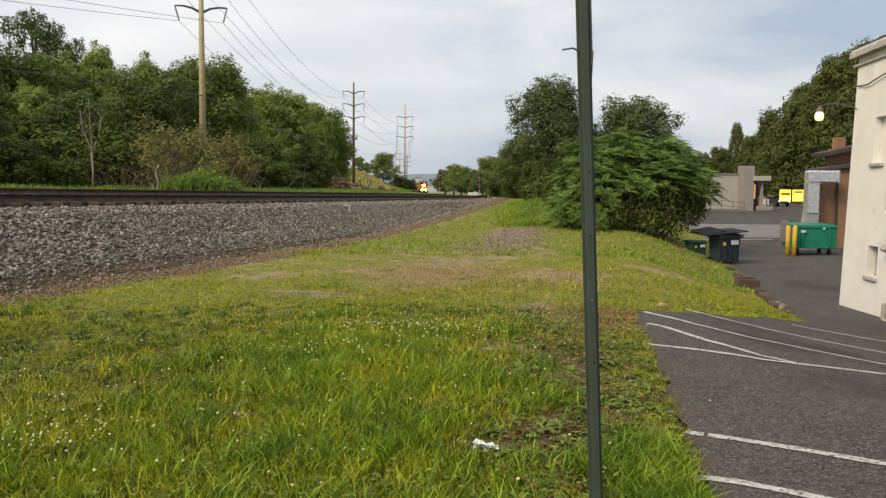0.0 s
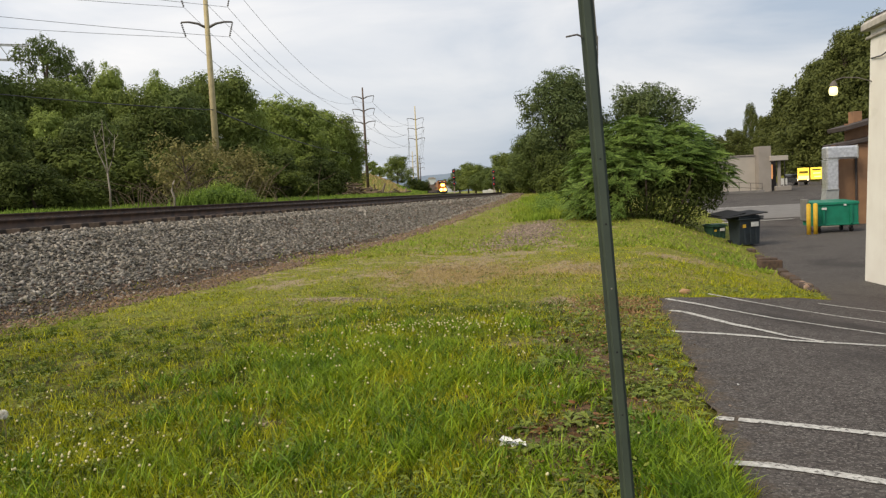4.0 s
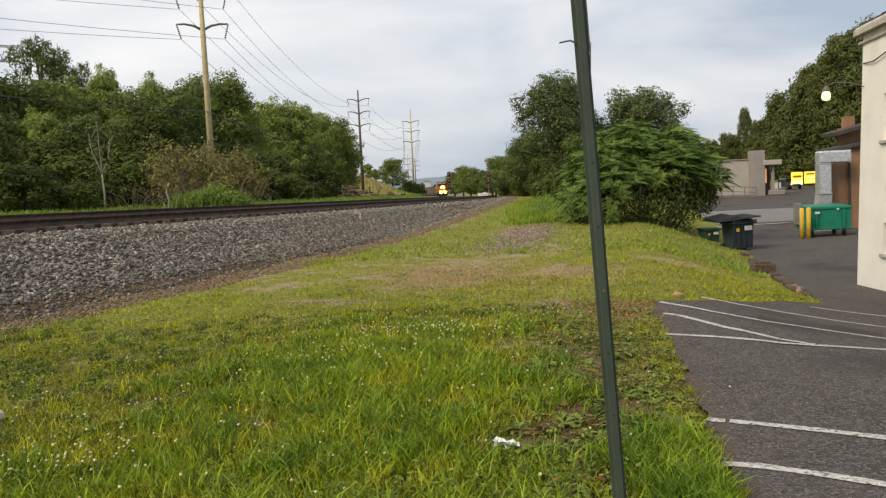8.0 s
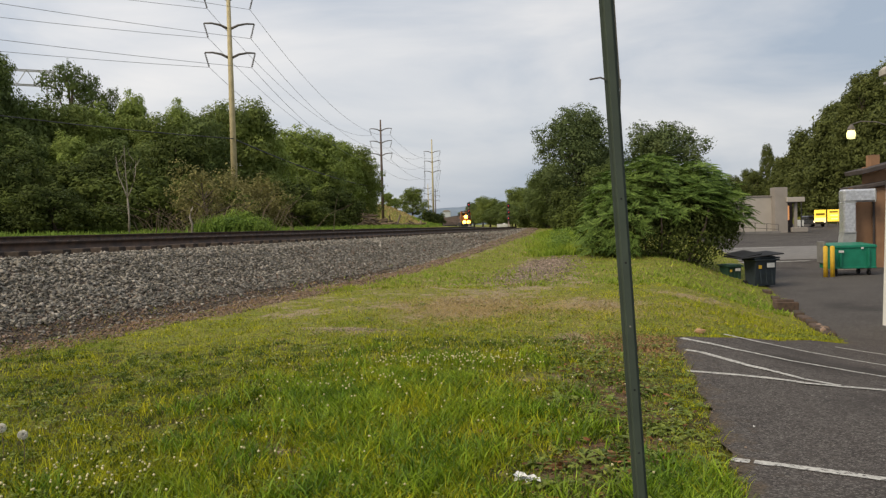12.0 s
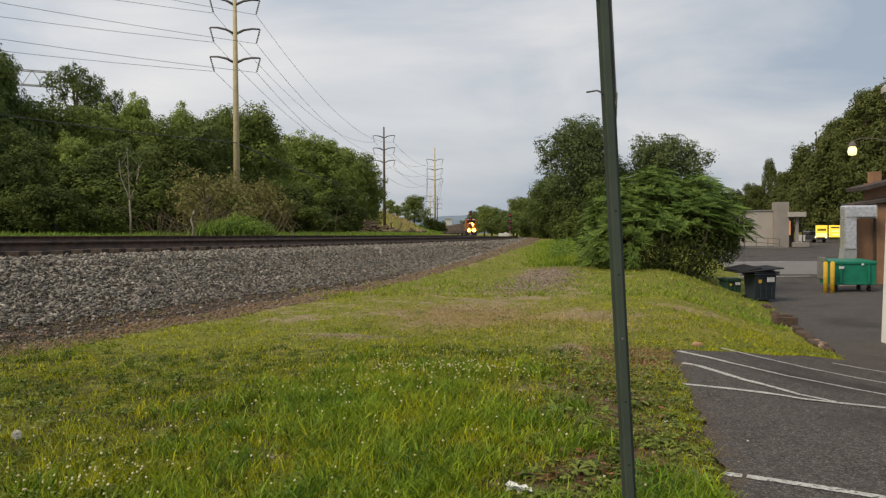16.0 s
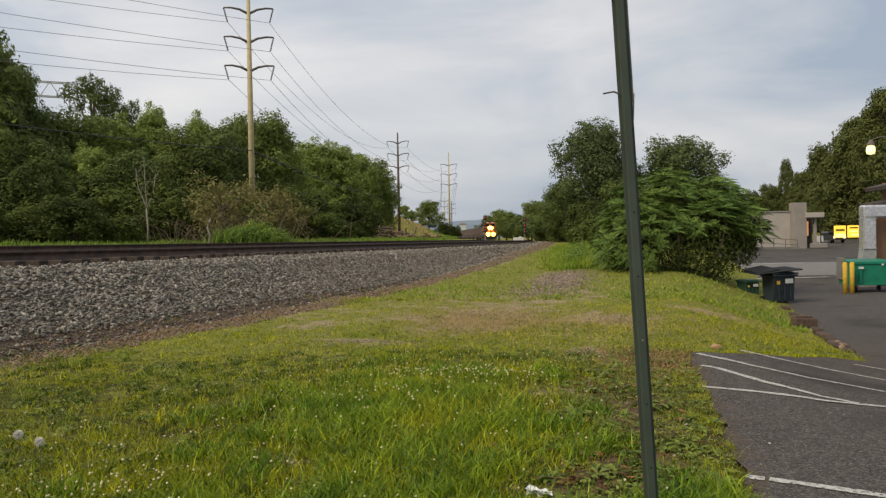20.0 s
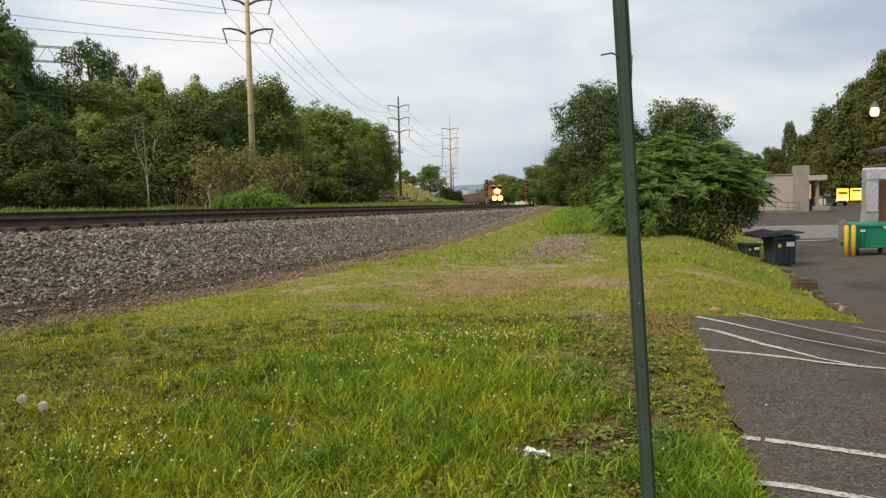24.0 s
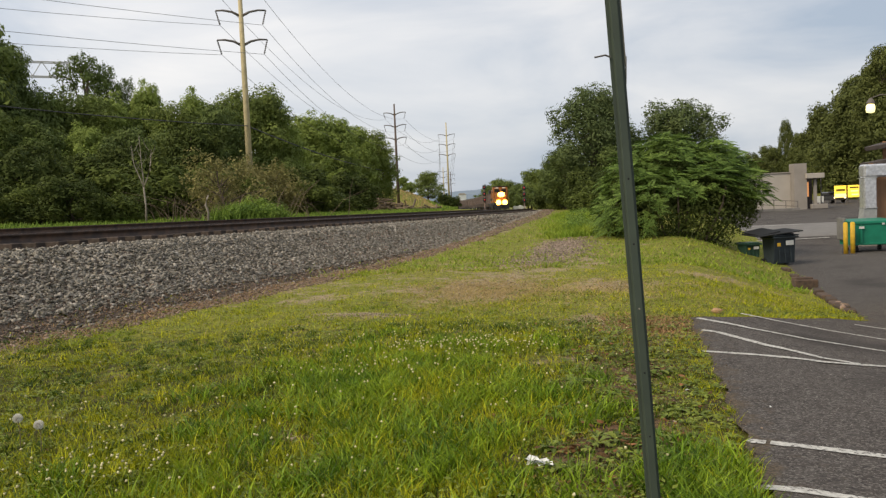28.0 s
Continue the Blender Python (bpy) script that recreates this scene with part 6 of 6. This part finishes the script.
def rubble(x, y, z, s, material, label, seed):
    """A rough lump with chipped faces."""
    bm = bmesh.new()
    bmesh.ops.create_icosphere(bm, subdivisions=2, radius=1.0)
    rnd = random.Random(seed)
    for p in bm.verts:
        p.co *= 0.8 + 0.35 * rnd.random()
        p.co = Vector((p.co.x * s[0], p.co.y * s[1], p.co.z * s[2]))
    me = bpy.data.meshes.new("rock")
    bm.to_mesh(me)
    bm.free()
    me.materials.append(material)
    solid("rock", me, None, label, "rock", "loose rocks", m=pose(x, y, z))


rubble(3.35, 11.6, float(lawn_z(3.35, 11.6)) + 0.04, (0.08, 0.06, 0.045), mat("clay_lump", (0.42, 0.26, 0.15), 0.9, (0.33, 0.2, 0.11), 20), "tan broken clay lump in the grass", 3)
for k, (x, y) in enumerate(((8.35, 21.2), (8.05, 19.6), (7.3, 16.6), (6.9, 15.5))):
    rubble(x, y, float(paved_z(x, y)) + 0.06, (0.12 - 0.02 * k, 0.09, 0.07), M_STONEBROWN, "brown rough rock at the foot of the bank", 7 + k)
lx = np.concatenate([0.72 + 0.28 * RNG.normal(size=150), 1.3 + 0.32 * RNG.normal(size=200), RNG.random(25) * 6 - 4])
ly = np.concatenate([4.7 + 0.6 * RNG.normal(size=150), 7.2 + 1.6 * RNG.normal(size=200), 3 + RNG.random(25) * 7])
for cx, cy, k in ((0.5, 4.85, 26), (0.95, 5.1, 22), (0.62, 4.3, 16), (1.42, 7.3, 20), (1.0, 4.55, 14)):
    lx, ly = np.append(lx, cx + 0.07 * RNG.normal(size=k)), np.append(ly, cy + 0.08 * RNG.normal(size=k))
ok = lx < edge_x(ly) - 0.02
lx, ly = lx[ok], ly[ok]
n = len(lx)
tl = turns(n)
tl[:, 2] *= 0.4
leaf = np.array([(1, 0, 0.1), (0.45, 0.42, 0.3), (0, 0.5, 0.25), (-0.9, 0, 0.0), (0, -0.5, 0.3), (0.5, -0.38, 0.2)])
v = np.einsum("nij,nkj->nki", tl, leaf[None] * (0.020 + 0.028 * RNG.random((n, 1, 1)))) + np.stack([lx, ly, lawn_z(lx, ly) + 0.025 + 0.03 * RNG.random(n)], -1)[:, None]
f = np.array([(0, 1, 2, 3), (0, 3, 4, 5)])[None] + 6 * np.arange(n)[:, None, None]
solid("fallen_leaves", array_mesh("fallen_leaves", v.reshape(-1, 3), f.reshape(-1, 4), M_DEADLEAF), None, "brown and orange fallen leaves by the asphalt edge", "leaves", kind="stuff")

# brown dead growth along the foot of the stones and by the asphalt corner
n = 9000
y = 3 + 32 * RNG.random(n) ** 1.4
o = 4.0 + 0.35 * RNG.normal(size=n)
s = slope_at(y)
q = np.sqrt(1 + s * s)
x, y = track_x(y) + o / q, y - s * o / q
x, y = np.concatenate([x, 2.15 + 0.4 * RNG.normal(size=3600)]), np.concatenate([y, 9.9 + 0.55 * RNG.normal(size=3600)])
ok = x < edge_x(y) - 0.03
x, y = x[ok], y[ok]
n = len(x)
M_DEADGROWTH = mat("dead_growth", (0.22, 0.125, 0.06), 0.9, (0.32, 0.21, 0.10), 5, island=0.4)
blades("dead_growth", x, y, 0.02 + 0.05 * RNG.random(n), 0.008 + 0.014 * RNG.random(n), M_DEADGROWTH, "rust-brown dead growth beside the ballast and the asphalt", 1.6, surf_z(x, y) + 0.005, None, True)

# straw lying on the worn patches
x = np.concatenate([-0.1 + 0.8 * RNG.normal(size=11000), 2.0 + 0.9 * RNG.normal(size=4200), 4.8 + 0.5 * RNG.normal(size=300)])
y = np.concatenate([14.6 + 1.3 * RNG.normal(size=11000), 14.0 + 1.0 * RNG.normal(size=4200), 17.0 + 0.4 * RNG.normal(size=300)])
blades("straw", x, y, 0.02 + 0.05 * RNG.random(len(x)), 0.008 + 0.012 * RNG.random(len(x)), M_DRY, "pale straw lying on worn patches of lawn", 2.2, None, None, True)

# bare gravel in the lawn
M_GRAVEL = mat("mixed_gravel", (0.30, 0.235, 0.185), 0.9, (0.18, 0.14, 0.11), 7, island=0.55)
for cx, cy, rx, ry, k, hi in ((2.35, 25.5, 0.68, 4.0, 5600, 0.055), (1.3, 21.5, 0.9, 1.6, 1500, 0.04), (-0.1, 15.2, 0.8, 1.2, 420, 0.028), (-1.8, 11.6, 0.5, 0.2, 220, 0.025), (-0.2, 15.8, 0.9, 0.3, 120, 0.03), (-1.5, 5.35, 0.16, 0.12, 30, 0.03), (1.3, 6.4, 0.25, 1.2, 90, 0.02)):
    x = cx + rx * RNG.normal(size=k) * 0.7 + (0.14 * RNG.normal(size=k) if cy > 20 else 0)
    y = cy + ry * RNG.normal(size=k) * 0.6
    x = x + np.where(cy > 20, (y - cy) * 0.18, 0)
    scatter_stones("gravel", x, y, lawn_z(x, y), 0.012, hi, "loose grey-brown gravel on a bare patch of lawn", M_GRAVEL)

# grit and crumbs along the broken asphalt edge
y = 3 + 8 * RNG.random(260)
x = edge_x(y) + 0.06 * RNG.normal(size=260)
scatter_stones("asphalt_crumbs", x, y, np.maximum(lawn_z(x, y), paved_z(np.maximum(x, edge_x(y)), y)), 0.004, 0.014, "loose asphalt crumbs at the broken edge", M_STONEBROWN)

# rough growth where the lawn runs out between the bush and the track
n = 26000
y = 31 + 34 * RNG.random(n) ** 1.2
deg = 3.6 + 5.6 * RNG.random(n) ** 0.8
x = y * np.tan(np.radians(deg)) + 0.4 * RNG.normal(size=n)
tall = np.clip((deg - 3.4) / 4.0, 0.1, 1.0) * (0.5 + 0.5 * np.sin(x * 1.7 + y * 0.9) * np.sin(y * 0.7))
ok = (side_of(x, y) > 4.2) & (RNG.random(n) < 0.2 + tall)
x, y, tall = x[ok], y[ok], tall[ok]
blades("rough_grass", x, y, (0.08 + 0.5 * tall) * (0.5 + 0.6 * RNG.random(len(x))), 0.02 + 0.03 * RNG.random(len(x)), M_GRASS_FAR, "rough uncut grass at the end of the lawn", 0.6)
lumps, sizes = [], []
for i in range(60):
    yy = 33 + 26 * RNG.random()
    lumps.append((yy * math.tan(radians(6.3 + 2.2 * RNG.random())) - 0.3, yy, 0))
    lumps[-1] = (lumps[-1][0], yy, float(lawn_z(lumps[-1][0], yy)) + 0.18)
    q = 0.2 + 0.25 * RNG.random()
    sizes.append((q, q, q * 0.9))
v, f = leaf_cloud(lumps, sizes, 9000, 0.055, 0.6, 0.3, 1.25)
solid("rough_weeds", array_mesh("rough_weeds", v, f, M_TALL), None, "leafy weeds at the end of the lawn", "weeds", kind="stuff")

# weeds beyond the tracks
n = 30000
y = 12 + 95 * RNG.random(n) ** 1.3
o = -9.3 - 5.0 * RNG.random(n) ** 1.4
s = slope_at(y)
q = np.sqrt(1 + s * s)
x, yy = track_x(y) + o / q, y - s * o / q
h = (0.08 + 0.30 * RNG.random(n)) * (0.65 + 0.35 * np.sin(yy * 1.3) * np.sin(yy * 0.37 + x))
blades("tall_grass", x, yy, h, 0.03 + 0.03 * RNG.random(n), M_TALL, "tall green grass strip beyond the tracks", 0.35, ground_z(x, yy))
lumps, sizes = [], []
for i in range(52):
    cx, cy = at_angle(-16.9 + 3.2 * (RNG.random() - 0.5) * (1 if i % 3 else 1.9), 36.6 + 1.6 * RNG.random())
    q = abs(math.degrees(math.atan2(cx, cy)) + 16.9) / 2.3
    rr = 0.22 + 0.22 * RNG.random()
    lumps.append((cx, cy, float(ground_z(cx, cy)) + 0.2 + max(0.0, 0.85 * (1 - q * q)) * RNG.random() ** 0.5))
    sizes.append((rr * 1.3, rr, rr * 0.8))
v, f = leaf_cloud(lumps, sizes, 13000, 0.06, 0.6, 0.3, 1.25)
solid("weed_clump", array_mesh("weed_clump", v, f, M_TALL), None, "rounded clump of leafy green weeds beyond the tracks", "weeds", kind="stuff")
n = 1500
x, yy = (np.array(lumps)[RNG.integers(0, len(lumps), n)] + 0.35 * RNG.normal(size=(n, 3)))[:, :2].T
blades("weed_clump", x, yy, 0.35 + 0.7 * RNG.random(n), 0.03 + 0.03 * RNG.random(n), M_TALL, "tall green stems among the weeds beyond the tracks", 0.6, ground_z(x, yy))
n = 9000
x, yy = -30 + 24 * RNG.random(n), 150 + 90 * RNG.random(n)
keep = side_of(x, yy) < -8.5
x, yy = x[keep], yy[keep]
hi_ = side_of(x, yy) < -13.5 + 2.0 * np.sin(yy * 0.2)
for sel, mt, lb in ((hi_ & (RNG.random(len(x)) < 0.5), M_DRY, "golden dry grass on the far bank"), (~hi_, M_TALL, "green grass at the foot of the far bank")):
    blades("bank_grass", x[sel], yy[sel], 0.3 + 0.4 * RNG.random(sel.sum()), 0.10 + 0.12 * RNG.random(sel.sum()), mt, lb, 0.4, ground_z(x[sel], yy[sel]))

# sapling, thicket and brush pile
x, y = at_angle(-24.5, 38)
t = thing("bare_sapling", "slim pale forked sapling at the wood's edge", "tree", pose(x, y, float(ground_z(x, y)) - 0.1))
part("trunk", Geo().tube([(0, 0, 0), (0.03, 0, 0.9), (-0.02, 0, 1.8)], [0.05, 0.042, 0.036], 7), M_PALEBARK, t, smooth=True)
for k, (dx, hh) in enumerate(((-0.5, 3.7), (0.45, 3.5), (-0.08, 4.2))):
    limb = part("limb", Geo().tube([(-0.02, 0, 1.78), (dx * 0.35, 0.05, 2.2), (dx * 0.8, 0.02, 2.8), (dx, 0, hh)], [0.032, 0.027, 0.02, 0.006], 6), M_PALEBARK, t, smooth=True)
    for q in range(4):
        z = 2.5 + 0.32 * q
        a = k * 2.0 + q * 2.4
        part("twig", Geo().tube([(dx * 0.75, 0.02, z), (dx * 0.75 + 0.22 * math.cos(a), 0.2 * math.sin(a), z + 0.3), (dx * 0.75 + 0.3 * math.cos(a), 0.25 * math.sin(a), z + 0.62)], [0.013, 0.009, 0.004], 4), M_PALEBARK, limb)


x, y = at_angle(-20.4, 36.5)
solid("dead_stub", Geo().tube([(0, 0, -0.1), (0.05, 0, 0.5), (-0.06, 0, 0.85), (0.02, 0, 1.15), (0.1, 0, 1.3)], [0.06, 0.05, 0.05, 0.04, 0.02], 7), M_PALEBARK, "bleached crooked tree stub at the wood's edge", "stump", m=pose(x, y, float(ground_z(x, y))), smooth=True)


def twigs(n, spread_x, spread_y, height, r, seed):
    g = Geo()
    rnd = random.Random(seed)
    for _ in range(n):
        x, y = rnd.gauss(0, spread_x), rnd.gauss(0, spread_y)
        h = height * rnd.uniform(0.4, 1.0)
        dx, dy = rnd.gauss(0, 0.9) * h, rnd.gauss(0, 0.5) * h
        g.tube([(x, y, -0.1), (x + dx * 0.4, y + dy * 0.4, h * 0.6), (x + dx, y + dy, h)], [r, r * 0.7, r * 0.2], 4, caps=False)
    return g


for deg, dist, sx, hh, k in ((-18.6, 41, 1.6, 2.2, 46), (-22.5, 40, 1.6, 1.6, 26), (-15.2, 45, 1.2, 1.8, 16), (-20.5, 39, 1.0, 1.3, 22)):
    x, y = at_angle(deg, dist)
    solid("dry_thicket", twigs(k, sx, 0.7, hh, 0.016, int(dist * 10)), M_BRUSH, "tangle of dry brown brush at the wood's edge", "brush", kind="stuff", m=pose(x, y, float(ground_z(x, y))))
g = Geo()
rnd = random.Random(5)
for k in range(90):
    c = Vector((rnd.gauss(0.6, 2.4), rnd.gauss(0, 0.8), rnd.uniform(0.1, 1.9)))
    c.z *= max(0.15, 1 - abs(c.x) / 4.5)
    d = Vector((rnd.gauss(0, 1), rnd.gauss(0, 1), rnd.gauss(0, 0.25))).normalized() * rnd.uniform(0.4, 1.6)
    g.rod(c - d, c + d, rnd.uniform(0.05, 0.16), n=6)
x, y = at_angle(-8.1, 98)
solid("brush_pile", g, M_BRUSH, "heap of cut logs and brush beside the tracks", "log pile", kind="stuff", m=pose(x, y, float(ground_z(x, y))))
x, y = at_angle(-4.45, 218)
wood(oak, -4.45, 2.8, 218, 40, 1.4)
for deg, rise, dist in ((-6.3, 2.5, 195), (-5.8, 2.1, 205)):
    wood(ash, deg, rise, dist, deg * 50)
for deg, dist in ((-3.0, 200), (-2.55, 205), (-3.4, 186)):
    x, y = at_angle(deg, dist)
    grow(shrub, x, y, 0.9, deg * 90)

# lattice gantry behind the wood
gantry = thing("lattice_gantry", "pale steel lattice gantry rising behind the trees", "pylon", pose(*at_angle(-29.2, 90), 2.2, 0, 0, 28))
M_STEEL = mat("pale_steel", (0.42, 0.42, 0.40), 0.6, (0.34, 0.33, 0.32), 2)
for dx in (0, 0.75):
    for dy in (0, 0.75):
        part("leg", Geo().rod((dx, dy, 0), (dx, dy, 16.6), 0.06, n=5), M_STEEL, gantry)
for k in range(18):
    z = 1.0 + 0.86 * k
    part("brace", Geo().rod((0, 0, z), (0.75, 0, z + 0.8), 0.035, n=4), M_STEEL, gantry)
for z in (15.0, 16.5):
    for dy in (0, 0.75):
        part("beam", Geo().rod((0.9, dy, z), (-9, dy, z), 0.06, n=5), M_STEEL, gantry)
for k in range(10):
    part("brace", Geo().rod((-k * 0.9, 0, 15.0 if k % 2 else 16.5), (-k * 0.9 - 0.9, 0, 16.5 if k % 2 else 15.0), 0.04, n=4), M_STEEL, gantry)

# ---- train ----
def train_rows(offset):
    """Rows for a vehicle whose front is that many metres behind the train's nose."""
    rows = []
    for i in range(29):
        t = float(i)
        front = 281.0 - 4.65 * t + offset
        a, b = front + 2.0, front + 10.0
        xa, xb = float(track_x(a)), float(track_x(b))
        s = (xb - xa) / (b - a)
        rows.append((t, pose(xa - 2.0 * s, front, float(rail_z(front + 6)), 0, 0, -math.degrees(math.atan(s)))))
    return rows


M_HEAD = glow("headlight_glow", (1.0, 0.50, 0.07), 10.0)
# orange body colour also stands in for the warm halo of the headlights
M_LOCO = mat("loco_halo_orange", (0.30, 0.115, 0.03), 0.5, (0.24, 0.09, 0.025), 2)
M_LOCODARK = mat("loco_dark", (0.03, 0.03, 0.032), 0.6)
M_HOPPER = mat("hopper_car", (0.17, 0.135, 0.12), 0.8, (0.12, 0.09, 0.08), 1.5, objrand=0.2)
M_COAL = mat("coal_load", (0.03, 0.03, 0.03), 0.9, (0.05, 0.048, 0.045), 3, 0.05, 6)


def bogie(parent, y, wheel_at):
    b = part("truck", Geo().box((0, y, 0.62), (2.3, max(wheel_at) * 2 + 0.9, 0.35), 0.05), M_LOCODARK, parent)
    for dy in wheel_at + [-v for v in wheel_at if v]:
        for x in (-0.75, 0.75):
            part("wheel", Geo().tube([(x - 0.07, y + dy, 0.48), (x + 0.07, y + dy, 0.48)], 0.48, 14), M_RAIL, b)


loco = thing("locomotive", "orange and black diesel locomotive with glowing headlights", "locomotive", pose(0, 281, 1))
part("hood", Geo().box((0, 12.4, 2.85), (2.1, 14.0, 2.8), 0.12), M_LOCO, loco)
part("hood_band", Geo().box((0, 12.4, 2.2), (2.14, 14.02, 0.5), 0.02), M_LOCODARK, loco)
part("radiator", Geo().box((0, 17.5, 3.9), (2.9, 3.2, 0.7), 0.1), M_LOCODARK, loco)
part("fan_hood", Geo().box((0, 11.0, 4.32), (1.4, 5.0, 0.22), 0.05), M_LOCODARK, loco)
part("cab", Geo().box((0, 4.0, 3.0), (3.0, 2.5, 3.2), 0.15), M_LOCO, loco)
part("cab_roof", Geo().box((0, 4.0, 4.63), (2.9, 2.6, 0.14), 0.05), M_LOCODARK, loco)
part("nose", Geo().box((0, 1.75, 2.35), (2.2, 2.1, 1.9), 0.25), M_LOCO, loco)
part("frame", Geo().box((0, 10.2, 1.2), (3.0, 20.2, 0.4), 0.05), M_LOCODARK, loco)
part("fuel_tank", Geo().box((0, 10.2, 0.72), (2.7, 5.6, 0.8), 0.15), M_LOCODARK, loco)
part("snow_plow", Geo().prism([(-1.45, 0.15), (1.45, 0.15), (1.4, 1.0), (-1.4, 1.0)], -0.25, 0.1, 1), M_LOCODARK, loco)
part("coupler", Geo().box((0, -0.35, 0.9), (0.35, 0.6, 0.3), 0.05), M_LOCODARK, loco)
for x in (-0.68, 0.68):
    part("windshield", Geo().box((x, 2.73, 3.8), (1.0, 0.05, 0.62), 0.02), M_DARKGLASS, loco)
    part("side_window", Geo().box((x * 2.2, 4.0, 3.7), (0.05, 1.3, 0.6), 0.02), M_DARKGLASS, loco)
    part("number_board", Geo().box((x, 2.72, 4.35), (0.6, 0.05, 0.2), 0.02), M_WHITE, loco)
    part("handrail", Geo().tube([(x * 2.1, 0.3, 1.4), (x * 2.1, 0.3, 2.3), (x * 2.1, 2.6, 2.3)], 0.03, 5), M_YELLOW, loco)
# glowing lenses made oversize, so the discs take in the lamps' glare
for x in (-0.2, 0.2):
    part("headlight", Geo().lathe((0, 0, 0), [(0, 0.2), (0.34, 0.14), (0.48, 0)], 14), M_HEAD, loco, "bright warm headlight").matrix_local = pose(x, 0.68, 3.0, 90)
for x in (-0.62, 0.62):
    part("ditch_light", Geo().lathe((0, 0, 0), [(0, 0.2), (0.36, 0.14), (0.52, 0)], 14), M_HEAD, loco, "bright warm ditch light").matrix_local = pose(x, 0.05, 1.45, 90)
bogie(loco, 4.2, [0.0, 1.9])
bogie(loco, 16.4, [0.0, 1.9])
CARS = [(loco, 0.0)]

hopper = thing("hopper_car", "rusty brown open coal hopper car", "railway car", pose(0, 302, 1), "hopper cars of the train")
part("tub", Geo().prism([(-1.05, 0.75), (1.05, 0.75), (1.52, 1.6), (1.52, 3.5), (-1.52, 3.5), (-1.52, 1.6)], 0.6, 14.6, 1), M_HOPPER, hopper)
part("top_rim", Geo().box((-1.52, 7.6, 3.5), (0.14, 14.1, 0.16), 0.02).box((1.52, 7.6, 3.5), (0.14, 14.1, 0.16), 0.02).box((0, 0.6, 3.5), (3.1, 0.14, 0.16), 0.02).box((0, 14.6, 3.5), (3.1, 0.14, 0.16), 0.02), M_HOPPER, hopper)
part("load", Geo().prism([(-1.4, 3.45), (1.4, 3.45), (0.5, 3.85), (-0.5, 3.85)], 1.2, 14.0, 1), M_COAL, hopper)
for k in range(9):
    for x in (-1.56, 1.56):
        part("rib", Geo().box((x, 1.2 + 1.6 * k, 2.55), (0.1, 0.14, 1.9), 0.01), M_HOPPER, hopper)
part("sill", Geo().box((0, 7.6, 0.98), (0.5, 15.2, 0.3), 0.02), M_LOCODARK, hopper)
bogie(hopper, 2.2, [0.85])
bogie(hopper, 13.0, [0.85])
CARS.append((hopper, 21.2))
for k in range(1, 12):
    CARS.append((copy_thing(hopper, pose(0, 302 + 15.8 * k, 1)), 21.2 + 15.8 * k))


# ---- bricks of the house's end, the nearest of them singly ----
part("brick_backing", Geo().box((0.16, -6.2, WALL_H / 2 + 0.1), (0.28, 5.9, WALL_H + 1.2)), M_MORTAR, house)
BRICK = Geo().box((0, 0, 0), (0.1, 0.205, 0.068), 0.004).mesh("brick", M_BRICK)
HALF = Geo().box((0, 0, 0), (0.1, 0.098, 0.068), 0.004).mesh("brick", M_BRICK)
rest = Geo()
count = 0
for row in range(76):
    z = -0.3 + 0.08 * row
    s = 3.255
    if row % 2:
        ob = new("brick", HALF)
        ob.parent = house
        ob.matrix_local = pose(0.0, -s - 0.049, z)
        s += 0.108
    while s < 7.5:
        if s < 3.95 and count < 300:
            ob = new("brick", BRICK)
            ob.parent = house
            ob.matrix_local = pose(0.004 * math.sin(row * 3.1 + s * 7), -s - 0.1025, z)
            count += 1
        else:
            rest.box((0.0, -s - 0.1025, z), (0.1, 0.205, 0.068))
        s += 0.215
tagged(part("brickwork", rest, M_BRICK, house), kind="stuff")


# ---- motions ----
def motions():
    for ob, offset in CARS:
        walk(ob, train_rows(offset))


motions()
